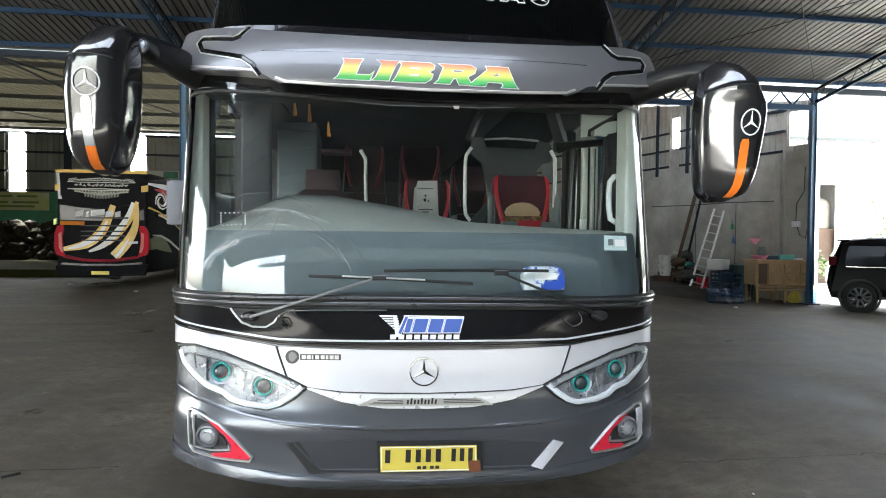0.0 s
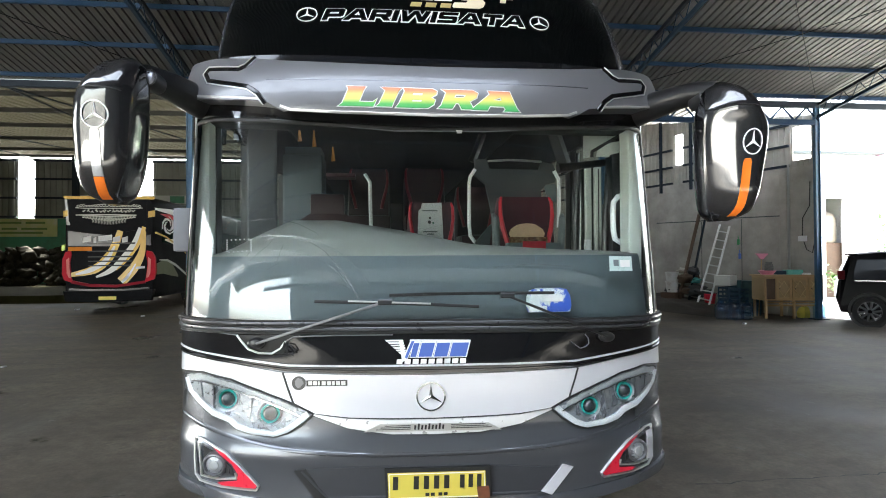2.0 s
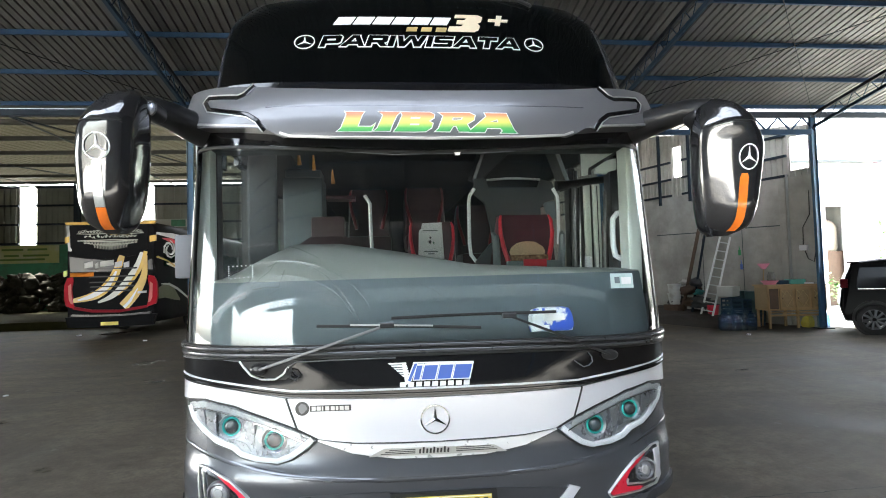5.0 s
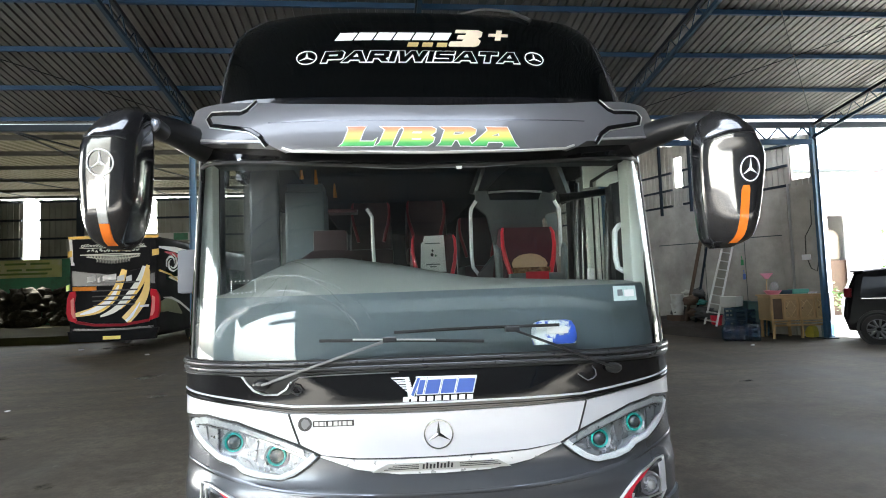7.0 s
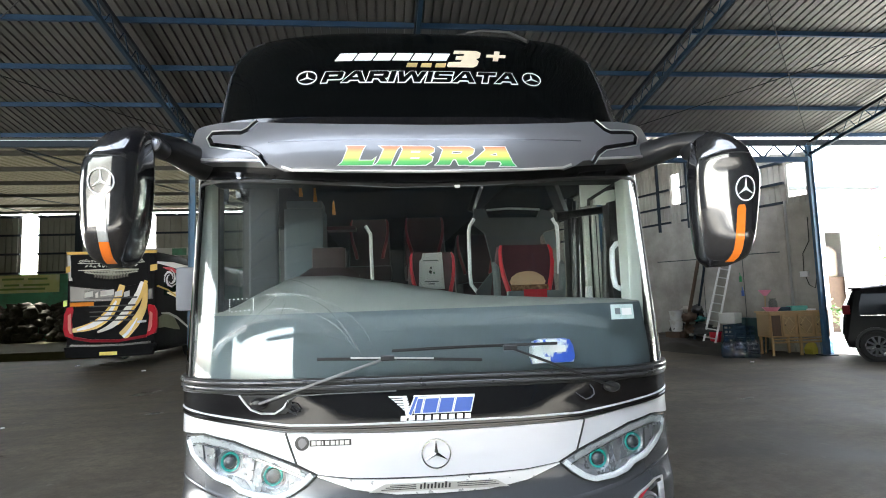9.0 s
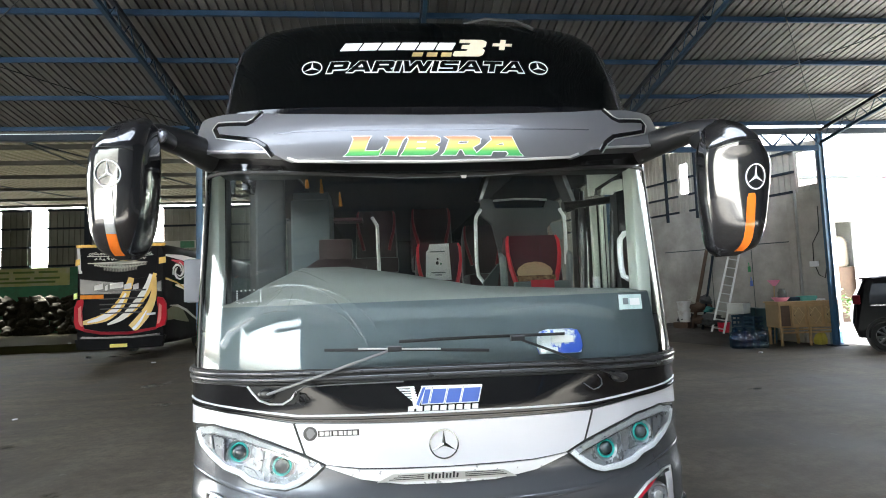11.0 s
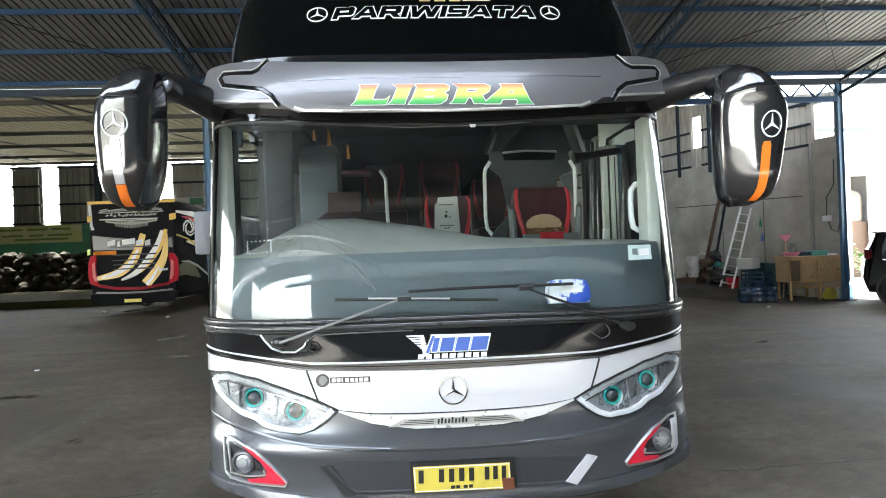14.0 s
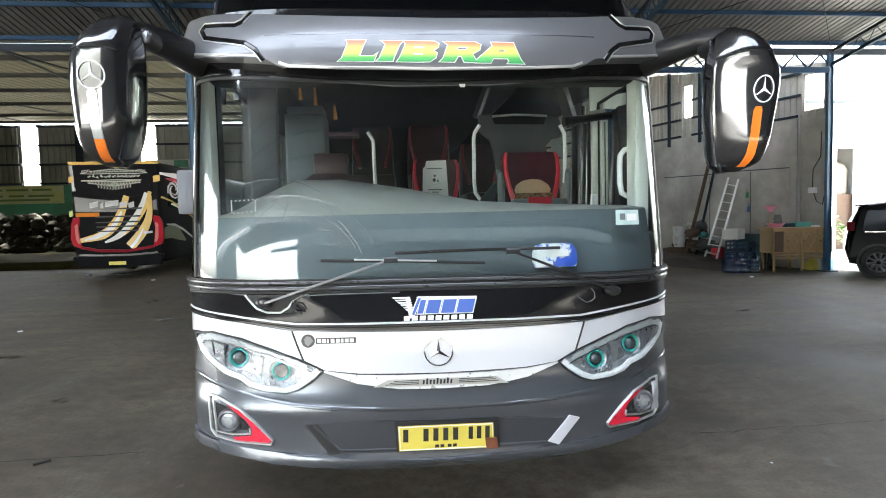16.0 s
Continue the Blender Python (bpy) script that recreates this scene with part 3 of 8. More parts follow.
# the hall is closed towards the street except for a wide gateway; both flanks stand open
bm = bmesh.new()
add_box(bm, (-5.0, -14.2, 0), (14.4, -14, 4.3))
add_box(bm, (-5.0, -14.2, 4.75), (14.4, -14, roof_z(-14)))
add_box(bm, (-14, -14.2, 4.6), (-5.0, -14, roof_z(-14)))
add_box(bm, (-14.2, -14.2, 4.4), (-14, -10.8, 8.2))
add_box(bm, (-14.2, -10.8, 0), (-14, -3.5, 8.2))
add_box(bm, (-14.2, 8.6, 0), (-14, 10.2, 7.2))
add_box(bm, (-14.2, -3.5, 4.4), (-14, 2.5, 7.6))
add_box(bm, (-14.2, 2.5, 2.6), (-14, 8.6, 7.4))
add_box(bm, (-34, 10.2, 0), (-14, 10.4, 5.6))
add_box(bm, (14.4, -14.2, 0), (14.6, 4.0, 8.2))
for i in range(44):
    x = -8 + 0.5 * i
    add_tube(bm, ((x, -13.8, 4.26), (x + 0.25, -13.8, 4.7), (x + 0.5, -13.8, 4.26)), 0.03, 4)
add_box(bm, (-8, -13.85, 4.2), (14, -13.75, 4.3))
add_box(bm, (-8, -13.85, 4.68), (14, -13.75, 4.76))
tagged(part("wall_front", bm, M_CLADF), "grey metal wall with an open gateway", "wall", kind="structure")
# added sheet out of view: dim daylight behind the lattice, for the windscreen reflection
tagged(part("wall_backing_sheet", box((-5.0, -14.12, 4.3), (14.4, -14.08, 4.75)), glass("fibre_sheet", (0.26, 0.26, 0.25), 0.02)), "unseen clouded sheet added to light the lattice's windscreen reflection", "skylight", kind="structure")
bm = box((-34.2, 10.4, 0), (-34, BACK + 0.2, 6.8))
tagged(part("wall_far_side", bm, M_CLAD), "grey metal side wall", "wall", kind="structure")

# ---- the coach ----
LOW = Skin([(0.34, 0.04), (0.38, -0.03), (0.405, -0.058), (0.43, -0.062), (0.46, -0.050), (0.61, -0.046), (0.655, -0.053), (0.675, -0.055), (0.69, -0.051), (0.71, -0.039), (0.73, -0.026), (0.75, -0.019), (0.80, -0.016), (0.92, 0), (1.12, 0.01), (1.28, 0.03), (2.25, 0.15), (2.7, 0.2)],
           [(0.34, 1.265), (0.45, 1.28), (1.25, 1.28), (2.25, 1.255), (2.7, 1.25)], 0.40, 0.012, [(1.12, 3.2), (1.3, 5.0)])
UP = Skin([(2.40, 0.17), (2.94, 0.45), (3.2, 0.63), (3.34, 0.78), (3.41, 0.92), (3.44, 1.08)],
          [(2.40, 1.27), (3.1, 1.265), (3.26, 1.254), (3.35, 1.232), (3.40, 1.18), (3.427, 1.09), (3.44, 0.92)], 0.5, 0.045)
VIS = Skin([(z, 0.03 + 1.05 * max(0, z - 2.3) ** 2 + 8 * max(0, 2.3 - z) ** 2) for z in np.linspace(2.19, 2.63, 45)], [(2.2, 1.31), (2.4, 1.33), (2.6, 1.31)], 0.42, 0.035)
LEAN = -0.010

bus = thing("coach", pose(0, 0, 0), "silver and graphite high-deck tour coach parked facing forward", "bus")


def both(cols):
    """Mirror columns or points given for x >= 0 to the full width."""
    return [(-c[0], *c[1:]) for c in reversed(cols) if c[0] > 0] + list(cols)


def lean(bm):
    for v in bm.verts:
        v.co.z += LEAN * v.co.x
    return bm


END = 1.40
HL_TOP = [(0.569, 0.85), (0.686, 0.904), (0.816, 0.952), (0.953, 0.997), (1.105, 1.022), (1.235, 1.0)]
HL_BOT = [(0.569, 0.846), (0.62, 0.80), (0.68, 0.764), (0.75, 0.741), (0.845, 0.752), (0.925, 0.772), (0.961, 0.80), (1.045, 0.823), (1.13, 0.875), (1.235, 0.965)]
part("bumper", lean(LOW.strip(both([(0, 0.37, 1.28), (0.41, 0.385, 1.28), (0.68, 0.41, 1.28), (0.95, 0.435, 1.28), (1.15, 0.455, 1.28), (END, 0.47, 1.28)]), 0.0, 0.03, nz=20)), M_GREY, bus, "graphite painted front bumper and nose", True)
part("bumper_lip", lean(LOW.ribbon(both([(0, 0.395), (0.41, 0.41), (0.68, 0.436), (0.95, 0.462), (1.15, 0.482), (1.27, 0.5), (END, 0.505)]), 0.05, 0.014, 0.03)), M_GREY, bus, "", True)
part("bumper_crease", lean(LOW.ribbon(both([(0.07 * k, 0.664 + 0.14 * min(1.0, k / 17.5) ** 2.6) for k in range(21)]), 0.02, 0.003, 0.012)), M_GREY, bus, "", True)
part("bonnet", lean(LOW.strip(both([(0, 0.823, 1.022), (0.40, 0.832, 1.028), (0.56, 0.851, 1.032), (0.657, 0.898, 1.035), (0.706, 1.032, 1.036)]), 0.012, 0.012)), M_SILVER, bus, "silver painted bonnet panel", True)
for s in (-1, 1):
    c = [(0.668, 0.902, 0.905), (0.717, 0.921, 1.037), (0.816, 0.958, 1.052), (0.953, 1.003, 1.073), (1.105, 1.028, 1.088), (1.25, 1.01, 1.10), (END, 1.01, 1.105)]
    part("wing_panel", lean(LOW.strip([(s * a, b, d) for a, b, d in c][::s], 0.012, 0.012)), M_SILVER, bus, "silver painted panel above the headlight", True)
for s in (-1, 1):
    part("bonnet_seam", lean(LOW.ribbon([(s * 0.66, 0.893), (s * 0.687, 0.965), (s * 0.7115, 1.037)], 0.010, 0.0145, 0.010, 3)), M_RUBBER, bus)
part("chrome_strip", lean(LOW.strip(both([(0, 0.746, 0.816), (0.21, 0.754, 0.818), (0.41, 0.786, 0.826), (0.50, 0.818, 0.838), (0.568, 0.843, 0.849)]), 0.014, 0.014, 0.04, 18)), M_BRIGHT, bus, "bright chrome strip under the bonnet", True)
part("maker_strip", lean(LOW.plate([(-0.335, 0.768), (-0.262, 0.801), (0.251, 0.796), (0.312, 0.763)], 0.021, 0.008)), M_ALU, bus, "brushed metal maker's strip")
for z, a, b in ((0.793, -0.24, -0.12), (0.785, -0.26, -0.12), (0.777, -0.28, -0.12), (0.793, 0.07, 0.235), (0.785, 0.07, 0.25), (0.777, 0.07, 0.265)):
    part("groove", lean(LOW.ribbon([(a, z), (b, z)], 0.0035, 0.0225, 0.004)), M_SATIN, bus)
for i in range(9):
    x = -0.10 + i * 0.0165
    part("letter_bar", lean(LOW.ribbon([(x, 0.774), (x + 0.003, 0.794 + (0.006 if i in (1, 4, 7) else 0))], 0.009, 0.0235, 0.004, 1)), M_SATIN, bus)

# black band, mouldings and pinstripe under the windscreen
part("black_band", lean(LOW.strip(both([(0, 1.03, 1.215), (0.70, 1.043, 1.215), (0.955, 1.080, 1.218), (1.25, 1.108, 1.225), (END, 1.11, 1.225)]), 0.014, 0.014, nz=5)), M_BLACK, bus, "glossy black band under the windscreen", True)
for z, wd, o, mt in ((1.222, 0.012, 0.020, M_RUBBER), (1.2385, 0.017, 0.027, M_MOULD), (1.253, 0.008, 0.022, M_RUBBER), (1.2665, 0.015, 0.031, M_MOULD), (1.279, 0.008, 0.026, M_RUBBER)):
    part("moulding", lean(LOW.ribbon(both([(0, z), (0.5, z), (0.9, z + 0.001), (1.15, z + 0.004), (1.27, z + 0.006), (END, z + 0.006)]), wd, o, 0.02, 5)), mt, bus, "", True)
part("pinstripe", lean(LOW.ribbon(both([(0, 1.067), (0.40, 1.068), (0.69, 1.072), (0.96, 1.103), (1.15, 1.125), (1.27, 1.14), (END, 1.15)]), 0.010, 0.019, 0.008, 5)), M_SILVER, bus, "thin silver pinstripe")
part("lower_moulding", lean(LOW.ribbon(both([(0, 1.043), (0.40, 1.045), (0.69, 1.052), (0.96, 1.083), (1.15, 1.10), (1.27, 1.115), (END, 1.125)]), 0.012, 0.020, 0.008, 5)), M_BLACK, bus)

# windscreen
TOP = [(0, 2.245), (0.5, 2.258), (0.9, 2.285), (1.10, 2.30), (1.17, 2.305), (1.205, 2.30)]
part("windscreen", LOW.strip(both([(x, 1.275, z) for x, z in TOP]), 0.006, 0.006, 0.04, 14), M_GLASS, bus, "clear curved windscreen with scratches", True).visible_shadow = False
for s in (-1, 1):
    c = [(1.205, 1.27, 2.33), (1.235, 1.27, 2.33), (1.27, 1.27, 2.33), (END + 0.1, 1.27, 2.33)]
    part("a_pillar", LOW.strip([(s * a, b, d) for a, b, d in c][::s], 0.008, 0.02, 0.04, 10), M_BLACK, bus, "glossy black windscreen pillar", True)
    part("pillar_seal", LOW.ribbon([(s * 1.203, 1.28), (s * 1.205, 1.6), (s * 1.203, 1.95), (s * 1.202, 2.285)], 0.014, 0.012, 0.01), M_RUBBER, bus)
part("header_panel", LOW.strip(both([(0, 2.235, 2.6), (0.5, 2.248, 2.6), (0.9, 2.275, 2.6), (1.2, 2.292, 2.6), (END + 0.1, 2.29, 2.6)]), 0.002, 0.03, nz=5), M_BLACK, bus, "", True)
part("header_seal", LOW.ribbon(both([(0, 2.222), (0.5, 2.236), (0.9, 2.264), (1.1, 2.28), (1.17, 2.284), (1.2, 2.28)]), 0.016, 0.012, 0.012), M_RUBBER, bus)

# sun visor fairing
def aside(pts, gap):
    """The line of points moved sideways by gap."""
    out = []
    for i, (x, z) in enumerate(pts):
        (xa, za), (xb, zb) = pts[max(i - 1, 0)], pts[min(i + 1, len(pts) - 1)]
        d = Vector((xb - xa, zb - za)).normalized()
        out.append((x - d.y * gap, z + d.x * gap))
    return out


part("visor_crease", VIS.ribbon(both([(0, 2.437), (0.5, 2.439), (0.8, 2.441)]), 0.006, 0.0015, 0.008), M_GREY, bus)
part("visor", VIS.strip(both([(0, 2.264, 2.524), (0.45, 2.27, 2.532), (0.70, 2.283, 2.545), (0.75, 2.30, 2.549), (0.80, 2.33, 2.556), (0.88, 2.34, 2.566), (1.08, 2.362, 2.59), (1.23, 2.385, 2.60), (1.30, 2.40, 2.60), (1.45, 2.42, 2.59)]), 0.0, 0.13, 0.03, 24), M_VISOR, bus, "silver-grey fairing above the windscreen", True)
part("visor_edge", VIS.ribbon(both([(0, 2.272), (0.45, 2.278), (0.68, 2.29), (0.73, 2.308)]), 0.012, 0.004, 0.012), M_ALU, bus, "", True)
for s in (-1, 1):
    pts = [(0.89, 2.572), (0.935, 2.523), (0.972, 2.508), (1.135, 2.530), (1.15, 2.507), (1.125, 2.462), (1.055, 2.442), (0.915, 2.41), (0.865, 2.375), (0.828, 2.325)]
    part("visor_groove", VIS.ribbon([(s * a + 0.025, b) for a, b in pts], 0.023, 0.003, 0.012, 3), M_BLACK, bus, "black groove line in the fairing")
    part("groove_bevel", VIS.ribbon([(s * a + 0.025, b) for a, b in aside(pts, 0.0145)], 0.006, 0.004, 0.012, 3), M_ALU, bus, "bright bevel beside the groove", True)
    part("wing_edge", VIS.ribbon([(s * a + 0.025, b) for a, b in ((0.86, 2.345), (1.08, 2.37), (1.2, 2.392), (1.29, 2.41))], 0.012, 0.004, 0.012, 3), M_ALU, bus, "", True)

# upper deck front
part("upper_shell", UP.strip(both([(0, 2.42, 3.44), (0.6, 2.42, 3.44), (0.9, 2.42, 3.44), (1.26, 2.42, 3.44), (1.7, 2.42, 3.44)]), 0.0, 0.03, 0.05, 26), M_SHELL, bus, "black upper deck shell", True)
part("upper_glass", UP.strip(both([(0, 2.45, 3.395), (0.5, 2.45, 3.388), (0.8, 2.455, 3.372), (0.97, 2.46, 3.345), (1.08, 2.47, 3.30), (1.15, 2.48, 3.2)]), 0.006, 0.005, 0.05, 16), M_UGLASS, bus, "black tinted upper front window", True)

part("upper_rim", UP.ribbon(both([(0, 3.404), (0.5, 3.397), (0.8, 3.381), (0.975, 3.356), (1.09, 3.307), (1.162, 3.2), (1.175, 3.0), (1.178, 2.62), (1.178, 2.46)]), 0.016, 0.008, 0.012, 5), M_GREY, bus, "graphite rim round the upper window", True)

# body sides, roof and back
L0, L1 = 0.42, 11.7
for s in (-1, 1):
    X = s * 1.27
    part("side_panel", box((X, L0, 0.38), (X - s * 0.04, L1, 1.46), 0.01), M_GREY, bus)
    part("side_panel", box((X, 1.36, 2.4), (X - s * 0.04, L1, 3.14), 0.01), M_GREY, bus)
    for y in (0.75, 1.55, 3.1, 4.7, 6.3, 7.9, 9.5, 11.1):
        part("pillar", box((X - s * 0.005, y, 1.462), (X - s * 0.06, y + 0.1, 2.398)), M_SATIN, bus)
    for a, b in ((0.46, 0.75), (0.85, 1.55), (1.65, 3.1), (3.2, 4.7), (4.8, 6.3), (6.4, 7.9), (8.0, 9.5), (9.6, 11.1), (11.2, 11.7)):
        part("side_window", box((X - s * 0.012, a + 0.003, 1.465), (X - s * 0.02, b - 0.003, 2.395)), M_TINT if a > 3 else M_GLASS, bus)
    for y in (2.75, 8.6):
        m = pose(s * 1.12, y, 0.5, 0, 90, 0)
        wheel = part("wheel", lathe([(0.2, -0.13), (0.42, -0.14), (0.48, -0.11), (0.5, -0.05), (0.5, 0.05), (0.48, 0.11), (0.42, 0.14), (0.2, 0.13)], 28, m), M_TYRE, bus, "", True)
        part("rim", lathe([(0.0, s * 0.07), (0.12, s * 0.09), (0.24, s * 0.05), (0.29, s * 0.125), (0.3, s * 0.11), (0.29, -s * 0.1)], 24, m), M_ALU, wheel, "", True)
ring = [(1.27, 3.1), (1.25, 3.22), (1.17, 3.34), (1.0, 3.41), (0.6, 3.44), (0, 3.45), (-0.6, 3.44), (-1.0, 3.41), (-1.17, 3.34), (-1.25, 3.22), (-1.27, 3.1), (-1.22, 3.1), (-1.13, 3.28), (-0.6, 3.39), (0.6, 3.39), (1.13, 3.28), (1.22, 3.1)]
part("roof", loft([[(x + 0.02, y, z) for x, z in ring] for y in (1.35, 4, 8, L1)]), M_GREY, bus)
part("back_panel", box((-1.24, L1 - 0.05, 0.4), (1.24, L1, 3.36), 0.02), M_GREY, bus)
part("cabin_floor", box((-1.22, 0.45, 0.98), (1.22, L1 - 0.05, 1.04)), M_INSIDE, bus)
part("cabin_ceiling", box((-1.22, 1.5, 2.95), (1.22, L1 - 0.05, 2.99)), M_INSIDE, bus)
part("underbody", box((-1.1, 0.5, 0.42), (1.1, L1 - 0.1, 0.6)), M_RUBBER, bus)

# dashboard
RIDGE_Z = [(-1.2, 1.585), (-1.1, 1.62), (-0.95, 1.715), (-0.76, 1.80), (-0.5, 1.80), (-0.15, 1.745), (0.28, 1.66), (0.8, 1.628), (1.15, 1.615), (1.2, 1.585)]
bm = bmesh.new()
grid = []
for i in range(49):
    x = -1.2 + 2.4 * i / 48
    b = 0.40 * (1 - math.sqrt(max(0, 1 - abs(x / 1.28) ** 5.0)))
    r = interp(x, RIDGE_Z)
    grid.append([bm.verts.new((x, y + b * f, z)) for y, z, f in ((0.19, 1.588, 1), (0.20, 1.598, 1), (0.30, 1.60 + (r - 1.60) * 0.35, 0.9), (0.45, 1.60 + (r - 1.60) * 0.75, 0.7), (0.62, r - 0.004, 0.5), (0.72, r, 0.4), (0.85, r - 0.03, 0.3), (0.95, r - 0.15, 0.2), (0.97, 1.1, 0.2))])
for A, B in zip(grid, grid[1:]):
    for j in range(8):
        bm.faces.new((A[j], B[j], B[j + 1], A[j + 1]))
part("dashboard_top", bm, M_DASH, bus, "matt grey moulded dashboard top", True)
bm = bmesh.new()
grid = []
for i in range(49):
    x = -1.2 + 2.4 * i / 48
    b = 0.40 * (1 - math.sqrt(max(0, 1 - abs(x / 1.28) ** 5.0)))
    grid.append([bm.verts.new((x, y + b, z)) for y, z in ((0.10, 1.22), (0.105, 1.30), (0.13, 1.42), (0.165, 1.53), (0.18, 1.575), (0.188, 1.590))])
for A, B in zip(grid, grid[1:]):
    for j in range(5):
        bm.faces.new((A[j], B[j], B[j + 1], A[j + 1]))
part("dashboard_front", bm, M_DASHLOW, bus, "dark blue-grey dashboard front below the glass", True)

# headlights
def headlight(s):
    def top(x):
        return interp(x, HL_TOP)
    def bot(x):
        return interp(x, HL_BOT)
    xs = [0.575 + 0.635 * i / 22 for i in range(23)]
    lamp = part("headlight", lean(LOW.strip([(s * x, bot(x), top(x)) for x in xs][::s], 0.003, 0.004, 0.03, 6)), M_LAMP, bus, "clear headlight with teal projector rings", True)
    edge = [(s * x, z) for x, z in HL_TOP[:-1]] + [(s * 1.21, 1.003), (s * 1.205, 0.945)] + [(s * x, z) for x, z in reversed(HL_BOT[:-1])]
    part("gasket", lean(LOW.ribbon(edge, 0.008, 0.015, 0.013, 3, True)), M_RUBBER, lamp, "black gasket", True)
    inner = [(0.592, 0.852), (0.64, 0.812), (0.69, 0.779), (0.75, 0.757), (0.845, 0.768), (0.918, 0.787), (0.957, 0.815), (1.04, 0.838), (1.115, 0.885), (1.17, 0.93), (1.195, 0.985)]
    part("light_guide", lean(LOW.ribbon([(s * x, z) for x, z in inner], 0.026, 0.019, 0.016, 3)), M_GUIDE, lamp, "white light guide along the lower edge", True)
    for i in range(17):
        x, w = 0.645 + i * 0.0325, 0.0315
        part("led_cell", lean(LOW.plate([(s * x, top(x) - 0.010), (s * (x + w), top(x + w) - 0.010), (s * (x + w), top(x + w) - 0.034), (s * x, top(x) - 0.034)][::s], 0.016, 0.010)), M_CELL, lamp)
    part("divider", lean(LOW.ribbon([(s * (0.62 + 0.03 * i), top(0.62 + 0.03 * i) - 0.039) for i in range(19)], 0.005, 0.021, 0.016, 1)), M_CHROME, lamp)
    # stepped bright pockets round the two projectors
    for pts in ([(0.852, 0.925), (0.885, 0.94), (0.898, 0.86), (0.866, 0.81)], [(0.672, 0.868), (0.70, 0.885), (0.695, 0.81), (0.67, 0.825)], [(1.045, 0.965), (1.10, 0.975), (1.09, 0.90), (1.045, 0.865)], [(1.11, 0.975), (1.17, 0.97), (1.15, 0.93), (1.10, 0.91)],
                [(0.62, 0.853), (0.66, 0.868), (0.655, 0.84), (0.635, 0.832)], [(0.90, 0.83), (0.95, 0.845), (0.93, 0.805), (0.87, 0.79)]):
        p = lean(LOW.plate([(s * x, z) for x, z in pts][::s], 0.013, 0.010))
        for v in p.verts:
            v.co.y -= 0.10 * (v.co.z - 0.88) + 0.08 * (abs(v.co.x) - 0.88) * 0.3
        part("reflector", p, M_FACET, lamp, "faceted chrome pocket")
    for x, z, r in ((0.768, 0.851, 0.032), (0.973, 0.907, 0.032)):
        p = LOW.on(s * x, z, 0.0)
        n = (LOW.on(s * x, z, 0.05) - p).normalized()
        n = (n * 0.45 + Vector((0, -1, 0)) * 0.55).normalized()
        m = Matrix.Translation(p + n * 0.010 + Vector((0, 0, LEAN * s * x))) @ n.to_track_quat("Z", "Y").to_matrix().to_4x4()
        part("bezel", lathe([(r * 1.42, -0.006), (r * 1.62, 0.004), (r * 1.78, 0.006), (r * 1.84, 0.001), (r * 1.86, -0.01)], 30, m), M_FACET, lamp, "", True)
        part("halo_ring", lathe([(r * 1.08, -0.006), (r * 1.1, 0.004), (r * 1.18, 0.008), (r * 1.28, 0.010), (r * 1.36, 0.006), (r * 1.38, -0.004)], 30, m), M_TEAL, lamp, "teal projector ring", True)
        part("projector_lens", lathe([(r * 1.07, -0.004), (r * 1.02, 0.006), (r * 0.85, 0.015), (r * 0.6, 0.021), (r * 0.3, 0.024), (0, 0.025)], 24, m), M_PROJ, lamp, "", True)
    for x in (0.79, 0.815, 0.84):
        part("rib", lean(LOW.ribbon([(s * x, 0.785), (s * (x + 0.004), 0.803)], 0.004, 0.02, 0.012, 1)), M_CHROME, lamp)
    part("lens", lean(LOW.strip([(s * x, bot(x) + 0.004, top(x) - 0.004) for x in xs][::s], 0.034, 0.002, 0.04, 4)), M_LENS, lamp, "", True)


M_GUIDE = mat("light_guide", (0.8, 0.81, 0.83), 0.3, 0, 0.4, 0.04, 30)
M_FACET = mat("faceted_chrome", (0.4, 0.41, 0.44), 0.3, 0.8, 0, 0.25, 40, 0.6, 45, rvary=0.1)
M_LAMP = mat("lamp_reflector", (0.32, 0.335, 0.365), 0.28, 0.6, 0, 0.3, 22, 0.5, 60)
M_CELL = mat("lamp_cell", (0.38, 0.39, 0.4), 0.3, 0.2, 0.3, 0.1, 30)
M_WHITEP = mat("white_plastic", (0.84, 0.85, 0.86), 0.35, 0, 0.2, 0.04, 30)
M_PROJ = mat("projector_glass", (0.03, 0.045, 0.05), 0.05, 0.0, 1.0, 0.3, 30, rvary=0.03)
M_DGREY = mat("intake_plastic", (0.05, 0.052, 0.058), 0.42, 0.3, 0.2, 0.1, 30)
M_BLUE = mat("blue_vinyl", (0.075, 0.14, 0.45), 0.35, 0, 0, 0.06, 30)
M_BROWN = mat("rust_brown", (0.16, 0.05, 0.02), 0.7, 0, 0, 0.3, 60)
for s in (-1, 1):
    headlight(s)


